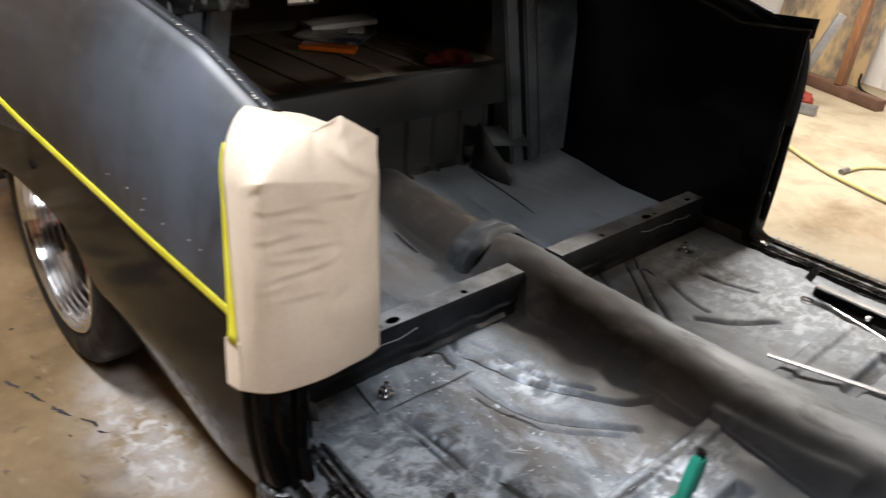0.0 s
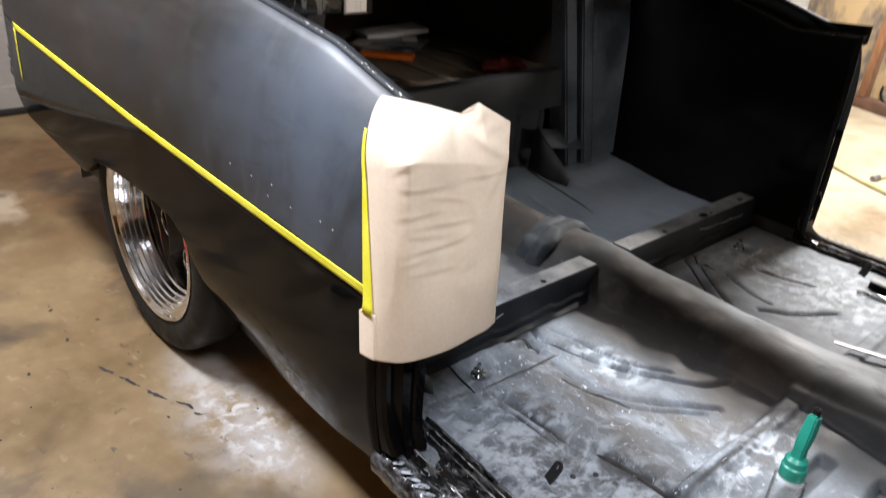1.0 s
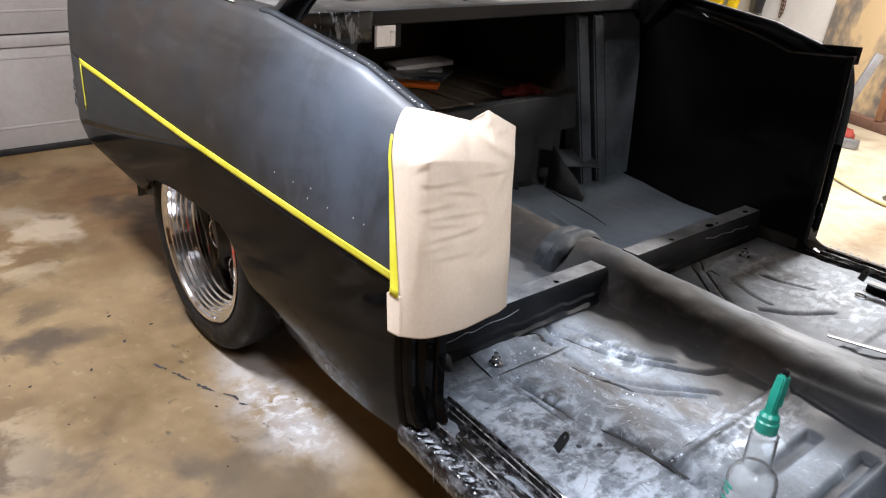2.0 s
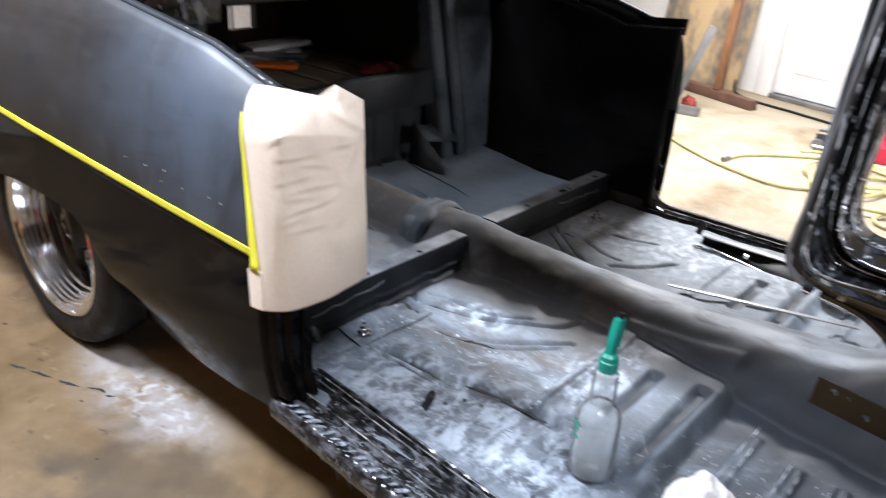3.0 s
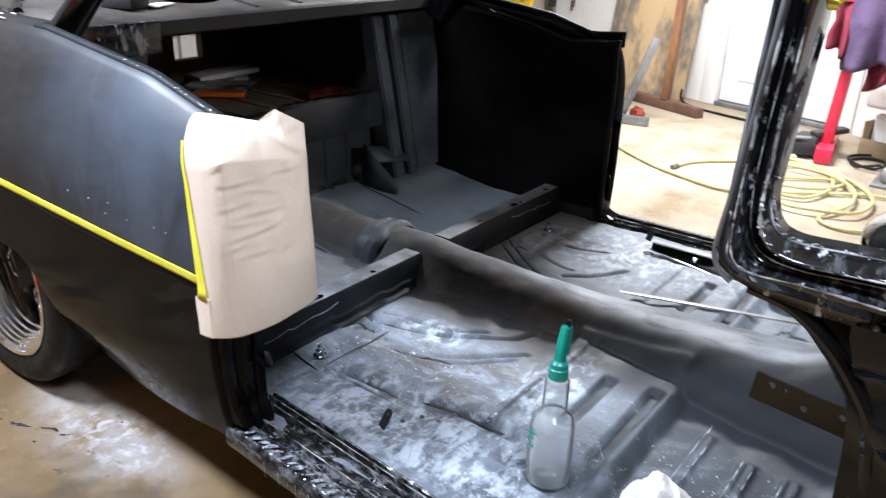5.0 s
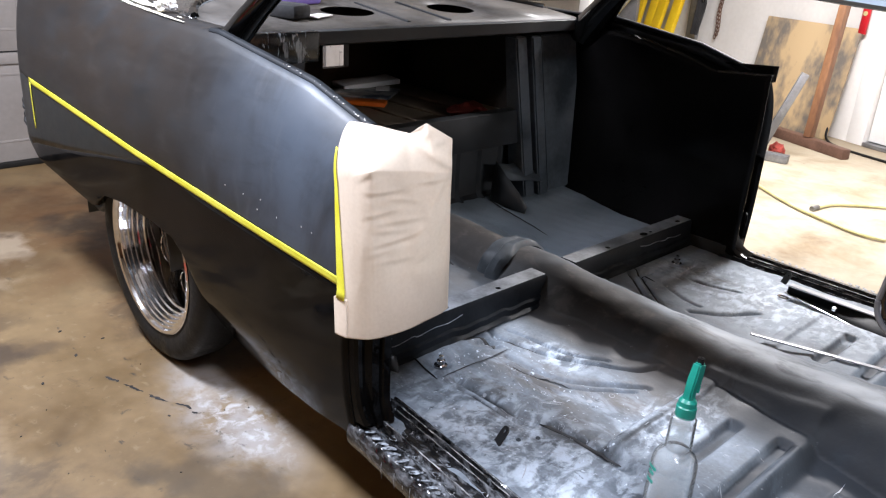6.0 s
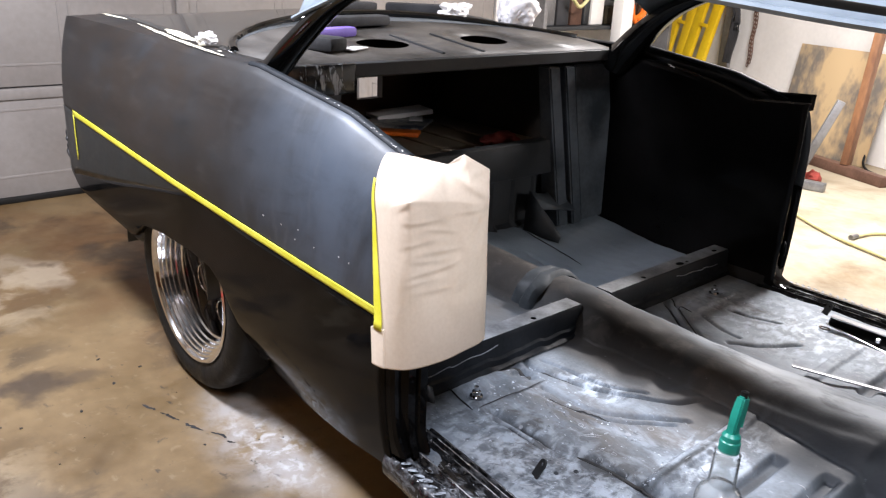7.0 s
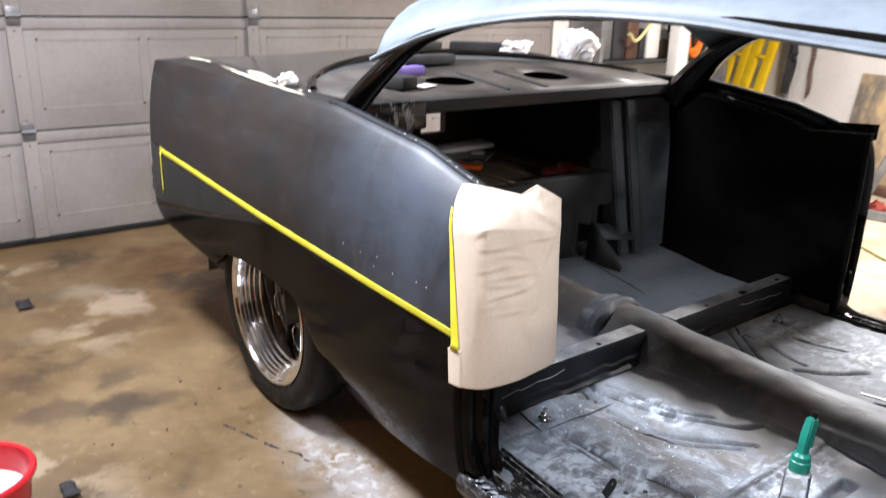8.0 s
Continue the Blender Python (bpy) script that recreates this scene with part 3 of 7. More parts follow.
for u0, u1, z0, z1 in ((-2.5, DU0, 0, 2.7), (DU1, 6.6, 0, 2.7), (DU0, DU1, 2.06, 2.7)):
    box(bm, (u0, 0, z0), (u1, 0.15, z1), m=wall_matrix(0, 0, 0))
tagged(part("wall_north", bm, white_wall, smooth=False), "white painted garage wall with an entrance door", "wall", kind="structure")

# sectional garage door
gdoor = thing("garage_door", (-3.22, 1.0, 0), "closed grey sectional garage door with riveted steel stiles", "garage door", kind="structure")
SECTION = 0.558
bays = [-1.43, -0.18, 1.055, 2.28, 3.48]
for k in range(4):
    z0, z1 = 0.03 + k * SECTION, 0.03 + (k + 1) * SECTION - 0.008
    bm = bmesh.new()
    box(bm, (-3.245, DOOR_A + 0.01, z0), (-3.215, DOOR_B - 0.01, min(z1, DOOR_TOP)), 0.004)
    z1 = min(z1, DOOR_TOP)
    for a, b in zip(bays, bays[1:]):
        for c, d in ((a + 0.09, (a + b) / 2 - 0.02), ((a + b) / 2 + 0.02, b - 0.09)):
            lo, hi = z0 + 0.1, z1 - 0.1
            for q0, q1, w0, w1 in ((c, d, lo, lo + 0.012), (c, d, hi - 0.012, hi), (c, c + 0.012, lo, hi), (d - 0.012, d, lo, hi)):
                box(bm, (-3.217, q0, w0), (-3.2125, q1, w1), 0.0015, 1)
    box(bm, (-3.217, DOOR_A + 0.02, z1 - 0.055), (-3.205, DOOR_B - 0.02, z1 - 0.002), 0.004)
    part("door_section", bm, door_paint, gdoor)
    for y in bays[1:-1]:
        bm = bmesh.new()
        box(bm, (-3.216, y - 0.035, z0 + 0.004), (-3.192, y + 0.035, z1 - 0.004), 0.004)
        for zz in (z0 + 0.06, (z0 + z1) / 2, z1 - 0.06):
            bmesh.ops.create_uvsphere(bm, u_segments=8, v_segments=5, radius=0.007, matrix=Matrix.Translation((-3.191, y, zz)))
        st = part("stile", bm, door_paint, gdoor)
        if k:
            bm = bmesh.new()
            box(bm, (-3.193, y - 0.03, z0 - 0.045), (-3.183, y + 0.03, z0 + 0.045), 0.004)
            tube(bm, [(-3.182, y - 0.033, z0), (-3.182, y + 0.033, z0)], 0.011, 8)
            part("hinge", bm, grey_steel, st)
bm = bmesh.new()
box(bm, (-3.24, DOOR_A + 0.01, 0.0), (-3.2, DOOR_B - 0.01, 0.032), 0.006)
part("bottom_seal", bm, rubber, gdoor, "black rubber bottom seal")

# entrance door in the far wall
edoor = thing("door_1", tuple(on_wall(0.73, -0.02, 0)), "closed white entrance door in a white frame", "door", kind="structure")
W0 = wall_matrix(0, 0, 0)
bm = bmesh.new()
box(bm, (DU0 + 0.07, 0.03, 0.035), (DU1 - 0.07, 0.07, 2.0), 0.004, m=W0)
for z0, z1 in ((0.2, 0.85), (1.0, 1.85)):
    for a, b in ((DU0 + 0.2, DU0 + 0.5), (DU1 - 0.5, DU1 - 0.2)):
        box(bm, (a, 0.024, z0), (b, 0.032, z1), 0.006, m=W0)
part("door_leaf", bm, white_paint, edoor)
for a, b, z0, z1 in ((DU0 - 0.07, DU0 + 0.065, 0, 2.1), (DU1 - 0.065, DU1 + 0.07, 0, 2.1), (DU0 + 0.066, DU1 - 0.066, 2.005, 2.1)):
    bm = bmesh.new()
    box(bm, (a, -0.02, z0), (b, 0.09, z1), 0.005, m=W0)
    part("door_frame", bm, white_paint, edoor)
bm = bmesh.new()
box(bm, (DU0 + 0.066, -0.03, 0.0), (DU1 - 0.066, 0.1, 0.03), 0.006, m=W0)
part("threshold", bm, grey_steel, edoor, "grey metal threshold")

# ---- the car: x forward, its near flank at y = 0, its far flank at y = 1.88 ----
YC = 0.94
car = thing("classic_car", (-0.2, YC, 0), "stripped two-door classic car body in black paint and sanded grey primer", "car")
TOP = [(-1.95, 0.95), (-1.88, 0.998), (-1.872, 1.012), (-1.86, 1.023), (-1.84, 1.031), (-1.8, 1.034), (-1.6, 1.028), (-1.2, 1.006), (-0.9, 0.997), (-0.65, 0.995), (-0.5, 0.975), (-0.26, 0.943), (-0.1, 0.897), (0.0, 0.872)]
BOTTOM = [(-1.9, 0.55), (-1.8, 0.48), (-1.73, 0.447), (-1.27, 0.4), (-1.23, 0.43), (-1.17, 0.462), (-1.04, 0.476), (-0.85, 0.476), (-0.74, 0.462), (-0.68, 0.425), (-0.645, 0.35), (-0.61, 0.265), (-0.57, 0.215), (-0.5, 0.19), (-0.4, 0.185), (-0.3, 0.188), (-0.15, 0.201), (0.0, 0.207)]
SEAM = [(-1.9, 0.46), (-1.72, 0.505), (-1.5, 0.535), (-1.35, 0.56), (-1.03, 0.615), (-0.84, 0.646), (-0.7, 0.66)]
TAPE = [(-1.9, 0.738), (-1.706, 0.723), (-1.2, 0.682), (-0.65, 0.638), (-0.056, 0.592), (0.0, 0.588)]


def skin(x, z):
    """How far the outer skin lies in from the widest line, at x along the car and z up."""
    top = interp(x, TOP)
    y = interp(x, [(-1.86, -0.004), (-1.7, -0.012), (-0.9, 0.0), (-0.3, 0.022), (-0.05, 0.034), (0.0, 0.034)])
    if z < 0.46:
        y += interp(x, [(-0.6, 0.062), (-0.15, 0.026)]) * ((0.46 - z) / 0.23) ** 2
    if z > 0.62:
        y += (interp(x, [(-1.9, 0.03), (-1.6, 0.07), (-1.25, 0.12)]) - y) * min(1.0, (z - 0.62) / (top - 0.62)) ** 3.0
    return y


def flank(side):
    """One rear quarter panel: gloss below the tape line, primer above."""
    def Y(y):
        return y if side == 0 else 2 * YC - y
    bm = bmesh.new()
    xs = list(np.concatenate([np.linspace(-1.88, -1.8, 10), np.linspace(-1.78, -1.3, 17), np.linspace(-1.28, -0.5, 52), np.linspace(-0.48, 0.0, 18)]))
    low, band, high = [], [], []
    for x in xs:
        zb, zt, top = interp(x, BOTTOM), interp(x, TAPE), interp(x, TOP)
        end = max(0.0, (-x - 1.82) / 0.06)
        pinch = 0.03 * end ** 2
        z0 = zb
        row = [(x, Y(skin(x, zb) + 0.035 + pinch), zb + 0.006), (x, Y(skin(x, zb) + 0.012 + pinch), zb)]
        seam = min(max(interp(x, SEAM), z0 + 0.02), zt - 0.001)
        row += [(x, Y(skin(x, z) + pinch), z) for z in np.linspace(z0 + 0.004, seam, 16)]
        low.append(row)
        band.append([(x, Y(skin(x, z) + pinch), z) for z in np.linspace(seam, zt, 10)])
        row = [(x, Y(skin(x, z) + pinch), z) for z in np.linspace(zt, top, 26)]
        if x < -0.72:
            row += [(x, Y(0.135 + pinch), top + 0.004), (x, Y(0.16 + pinch), top + 0.005), (x, Y(0.195), top + 0.004)]
        else:
            row += [(x, Y(0.128), top + 0.002), (x, Y(0.14), top - 0.006), (x, Y(0.148), top - 0.03)]
        high.append(row)
    loft(bm, low, 1)
    loft(bm, band, 2)
    loft(bm, high, 0)
    # the closed rear end
    x = -1.88
    rear = [(x, Y(skin(x, z) + 0.03), z) for z in np.linspace(interp(x, BOTTOM), interp(x, TOP), 24)]
    loft(bm, [rear, [(p[0] - 0.012, Y(0.12), p[2]) for p in rear], [(p[0] + 0.0, Y(0.2), p[2]) for p in rear]], 0)
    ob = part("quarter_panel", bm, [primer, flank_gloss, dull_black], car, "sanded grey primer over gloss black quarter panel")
    solid(ob, 0.003, 0)
    # glossy window channel along the top, chipped at its edge
    bm = bmesh.new()
    tube(bm, [(x, Y(0.134), interp(x, TOP) + 0.004) for x in np.linspace(-0.7, -0.06, 50)], 0.0115, 10, flat=0.75)
    channel = part("window_channel", bm, brace_side, car, "chipped black window channel")
    bm = bmesh.new()
    pick = random.Random(8 + side)
    for k in range(26):
        x = -0.07 - 0.3 * pick.random() ** 1.5
        bmesh.ops.create_icosphere(bm, subdivisions=1, radius=pick.uniform(0.0005, 0.0017), matrix=Matrix.Translation((x, Y(0.124 + pick.uniform(-0.002, 0.006)), interp(x, TOP) + 0.0115)) @ Matrix.Diagonal((2.2, 1, 0.7, 1)))
    tagged(part("paint_chips", bm, white_paper, channel, "small pale chips in the black paint"), kind="stuff")
    # inner panel
    bm = bmesh.new()
    rows = []
    FAR_TOP = [(-0.8, 0.962), (-0.6, 0.955), (-0.46, 0.941), (-0.34, 0.918), (-0.23, 0.89), (-0.18, 0.872), (-0.13, 0.876), (0.04, 0.888)]
    for x in np.linspace(-0.8, 0.03 if side else -0.05, 42):
        t = interp(x, FAR_TOP)
        lip = 0.03 if side else -0.03
        t = t if side or x < -0.12 else t - 0.03
        rows.append([(x, Y(0.142), t + lip), (x, Y(0.146), t - 0.035 if side == 0 else t - 0.02), (x, Y(0.165), t - 0.02), (x, Y(0.166), t), (x, Y(0.172), t + 0.004), (x, Y(0.18), t - 0.002), (x, Y(0.184), t - 0.02), (x, Y(0.176), 0.72), (x, Y(0.18), 0.45), (x, Y(0.184), 0.3), (x, Y(0.186), 0.235)])
    loft(bm, rows)
    inner = part("inner_panel", bm, flank_gloss, car, "gloss black inner quarter panel")
    solid(inner, 0.002, 0)
    # door jamb
    bm = bmesh.new()
    rows = []
    for z in np.linspace(0.262, 0.868 if side else 0.83, 26):
        f = 0.02 * max(0.0, (0.33 - z) / 0.07) ** 2
        s = skin(0, z)
        rows.append([(0.0, Y(s + 0.001), z), (0.012 + f, Y(s + 0.004), z), (0.018 + f, Y(s + 0.012), z), (0.016 + f, Y(s + 0.03), z), (0.03 + f, Y(0.06 + s * 0.4), z), (0.03 + f, Y(0.086 + s * 0.2), z), (0.02 + f, Y(0.093 + s * 0.2), z), (0.03 + f, Y(0.1 + s * 0.2), z), (0.034 + f, Y(0.122), z), (0.026 + f, Y(0.13), z), (-0.03, Y(0.134), z)])
    loft(bm, rows)
    rows = [[(a[0], a[1], a[2]) for a in rows[-1]], [(-0.02, a[1], a[2] + 0.004) for a in rows[-1]]]
    loft(bm, rows)
    if side:
        for v in bm.verts:
            v.co.x -= max(0.0, v.co.y - 1.705) * 0.75
    jamb = part("door_jamb", bm, flank_gloss, car, "gloss black door jamb")
    # sill: plain outer rocker, ribbed scuffed tread
    bm = bmesh.new()
    prof = [(0.1, 0.175), (0.062, 0.182), (0.05, 0.2), (0.047, 0.222), (0.05, 0.238), (0.056, 0.246), (0.066, 0.249), (0.078, 0.249), (0.088, 0.249), (0.092, 0.246), (0.1, 0.245), (0.104, 0.25), (0.107, 0.26), (0.111, 0.261), (0.114, 0.252), (0.12, 0.25), (0.13, 0.25), (0.142, 0.25), (0.148, 0.252), (0.151, 0.264), (0.155, 0.265), (0.158, 0.258), (0.161, 0.258), (0.164, 0.268), (0.168, 0.269), (0.172, 0.25), (0.178, 0.247), (0.182, 0.26), (0.186, 0.262), (0.19, 0.256), (0.2, 0.248)]
    rows = []
    for i, x in enumerate(np.linspace(-0.02, 1.3, 330)):
        slant = (-0.095 * min(max(x, 0.0), 0.62) + 0.095 * max(0.0, x - 0.8)) if side == 0 else 0.0
        tooth = (0.004 if side == 0 else 0.0006) * max(0.0, math.sin(x * 2 * math.pi / 0.027)) ** 0.6
        row = []
        for y, z in prof:
            dz = tooth if 0.055 < y < 0.089 else 0.0012 * noise.noise(Vector((x * 60, y * 200, 0)))
            row.append((x, Y(y + slant), z + dz))
        rows.append(row)
    loft(bm, rows)
    part("door_sill", bm, [scuffed], car, "scuffed gloss black door sill with ribbed tread")
    def slant_at(x):
        return -0.095 * min(max(x, 0.0), 0.62) + 0.095 * max(0.0, x - 0.8) if side == 0 else 0.0
    # Thin bright tubes paint the lamp glint along each sill ridge.
    for ry, rz, rr in ((0.109, 0.2605, 0.0022), (0.153, 0.2645, 0.0015), (0.166, 0.268, 0.002), (0.184, 0.2615, 0.0012)):
        bm = bmesh.new()
        tube(bm, [(x, Y(ry + slant_at(x)), rz + 0.0006 * math.sin(x * 90)) for x in np.linspace(0.03, 1.1, 160)], [rr * (0.55 + 0.6 * abs(noise.noise(Vector((k * 0.21, ry * 90, 0))))) for k in range(160)], 6)
        part("sill_ridge", bm, glint_edge, car, "sill ridge with a painted bright glint")
    # water marks and dried smears on the tread
    bm = bmesh.new()
    pick = random.Random(21 + side)
    x = 0.045
    while x < 1.0:
        w, reach = pick.uniform(0.004, 0.0085), pick.uniform(0.007, 0.013)
        tilt, mid = pick.uniform(0.003, 0.009), pick.uniform(0.066, 0.07)
        wave = pick.uniform(0, 6)
        row = []
        for k in range(9):
            t = k / 4 - 1
            e = w * (1 - t ** 6) * (0.85 + 0.15 * math.sin(3 * t + wave)) + 0.0005
            yy = mid + reach * t
            row.append([(x - e + tilt * t, Y(yy + slant_at(x)), 0.2546), (x + e + tilt * t, Y(yy + slant_at(x)), 0.2546)])
        loft(bm, row)
        x += pick.uniform(0.019, 0.029)
    for k in range(46):
        x, yy, r = pick.uniform(0.06, 0.8), pick.choice((pick.uniform(0.116, 0.146), pick.uniform(0.094, 0.102), pick.uniform(0.19, 0.197))), pick.uniform(0.003, 0.016)
        yq = min(r * 0.6, 0.007)
        inner = [(x + (r - 0.0011) * math.cos(a), Y(yy + slant_at(x) + (yq - 0.0011) * math.sin(a)), 0.2522) for a in np.linspace(0, 2 * math.pi, 15)]
        outer = [(x + r * math.cos(a) * (1 + 0.2 * math.sin(3 * a + k)), Y(yy + slant_at(x) + yq * math.sin(a)), 0.2522) for a in np.linspace(0, 2 * math.pi, 15)]
        loft(bm, [inner, outer])
    for k in range(12):
        x, drop = pick.uniform(0.1, 0.8), pick.uniform(0.01, 0.045)
        loft(bm, [[(x, Y(0.0475 + slant_at(x)), 0.232), (x + 0.0012, Y(0.0475 + slant_at(x)), 0.232)], [(x, Y(0.0462 + slant_at(x)), 0.224 - drop * 0.4), (x + 0.0016, Y(0.0462 + slant_at(x)), 0.224 - drop * 0.4)], [(x, Y(0.049 + slant_at(x)), 0.22 - drop), (x + 0.001, Y(0.049 + slant_at(x)), 0.22 - drop)]])
    tagged(part("dried_smear", bm, smear_grey, car, "pale dried smears and water marks on the sill"), kind="stuff")
    if side:
        bm = bmesh.new()
        box(bm, (-0.17, Y(0.19), 0.2), (0.0, Y(0.05), 0.292), 0.006)
        part("sill_end", bm, flat_black, car)
    if side:
        bm = bmesh.new()
        arc = [(-0.002 + 0.075 * (1 - math.cos(a)), 0.338 - 0.072 * math.sin(a)) for a in np.linspace(0, math.pi / 2, 10)]
        loft(bm, [[(x, Y(0.11), z) for x, z in arc], [(x, Y(0.18), z) for x, z in arc], [(x, Y(0.186), z - 0.004) for x, z in arc], [(-0.03, Y(0.19), 0.27)] * 10])
        bmesh.ops.dissolve_degenerate(bm, dist=1e-6, edges=bm.edges)
        part("corner_fillet", bm, flank_gloss, car, "rounded gloss black corner of the door opening")
    # small torn tab on the inner edge of the jamb
    bm = bmesh.new()
    loft(bm, [[(0.02, Y(0.13), 0.372), (0.02, Y(0.13), 0.412)], [(0.03, Y(0.14), 0.368), (0.03, Y(0.14), 0.405)], [(0.033, Y(0.146), 0.366), (0.033, Y(0.144), 0.385)]])
    solid(part("jamb_tab", bm, satin, car), 0.003, 0)


flank(0)
flank(1)

# unseen black sheet and bars, added to keep light out from under the car
bm = bmesh.new()
box(bm, (-0.8, 0.1, 0.196), (1.34, 2 * YC - 0.1, 0.208), 0.004)
part("blocker_sheet", bm, flat_black, car, "unseen black sheet added to block light under the car")
for side in (0, 1):
    bm = bmesh.new()
    yr = 0.27 if side == 0 else 2 * YC - 0.27
    bar(bm, (-0.8, yr, 0.145), (1.34, yr, 0.145), 0.06, 0.1, 0.008)
    part("blocker_bar", bm, flat_black, car, "unseen black bar added to block light under the car")
# wheelhouses keep the light out of the body
for side in (0, 1):
    bm = bmesh.new()
    ya, yb = (0.03, 0.17) if side == 0 else (2 * YC - 0.17, 2 * YC - 0.03)
    rows = [[(-1.12 + 0.3 * math.cos(a), y, 0.36 + 0.3 * math.sin(a)) for a in np.linspace(-0.1, math.pi + 0.1, 20)] for y in (ya, yb)]
    vs = loft(bm, rows)
    bm.faces.new(vs[0 if side else 1])
    solid(part("wheelhouse", bm, satin, car), 0.004, 0)


def ramp_up(v, at, soft):
    return 1 / (1 + np.exp(np.clip(-(v - at) / soft, -60, 60)))


def plateau(v, a, b, soft):
    return ramp_up(v, a, soft) * (1 - ramp_up(v, b, soft))


def distance_to(x, y, line):
    """How far each grid point lies from a line of points."""
    best = np.full_like(x, 9.0)
    for (ax, ay), (bx, by) in zip(line, line[1:]):
        dx, dy = bx - ax, by - ay
        t = np.clip(((x - ax) * dx + (y - ay) * dy) / (dx * dx + dy * dy), 0, 1)
        best = np.minimum(best, np.hypot(x - ax - t * dx, y - ay - t * dy))
    return best


def curve(*points):
    return [(p.x, p.y) for p in smooth_path([(a, b, 0) for a, b in points], 5)]


# pressed grooves: line, half width, depth
GROOVES = [
    (curve((-0.14, 0.525), (-0.124, 0.57), (-0.08, 0.58), (-0.052, 0.556)), 0.013, 0.016),
    (curve((-0.14, 0.625), (-0.082, 0.605), (0.067, 0.645), (0.222, 0.732), (0.29, 0.81)), 0.007, 0.014),
    (curve((-0.1, 0.655), (0.07, 0.685), (0.18, 0.74)), 0.006, 0.008),
    (curve((-0.0, 0.55), (0.1, 0.555), (0.183, 0.586), (0.32, 0.713)), 0.007, 0.014),
    (curve((0.02, 0.525), (0.1, 0.53), (0.2, 0.565), (0.31, 0.67)), 0.005, 0.009),
    (curve((0.06, 0.5), (0.196, 0.522)), 0.006, 0.008),
    (curve((0.002, 0.368), (0.242, 0.378)), 0.011, 0.013),
    (curve((0.02, 0.345), (0.22, 0.353)), 0.007, 0.012),
    (curve((0.228, 0.394), (0.34, 0.405), (0.464, 0.404)), 0.012, 0.014),
    (curve((-0.132, 1.293), (-0.03, 1.21), (0.097, 1.097)), 0.008, 0.014),
    (curve((-0.12, 1.325), (-0.02, 1.24), (0.12, 1.125)), 0.006, 0.01),
    (curve((-0.159, 1.181), (-0.063, 1.137)), 0.006, 0.01),
    (curve((0.16, 1.19), (0.22, 1.245), (0.291, 1.348)), 0.009, 0.014),
    (curve((0.03, 1.416), (0.1, 1.42), (0.186, 1.442)), 0.007, 0.012),
    (curve((0.0, 1.3), (0.1, 1.25), (0.16, 1.24)), 0.006, 0.01),
    (curve((-0.62, 1.15), (-0.45, 1.14), (-0.3, 1.13)), 0.01, 0.006),
    (curve((-0.6, 0.6), (-0.45, 0.62), (-0.28, 0.61)), 0.01, 0.006),
]


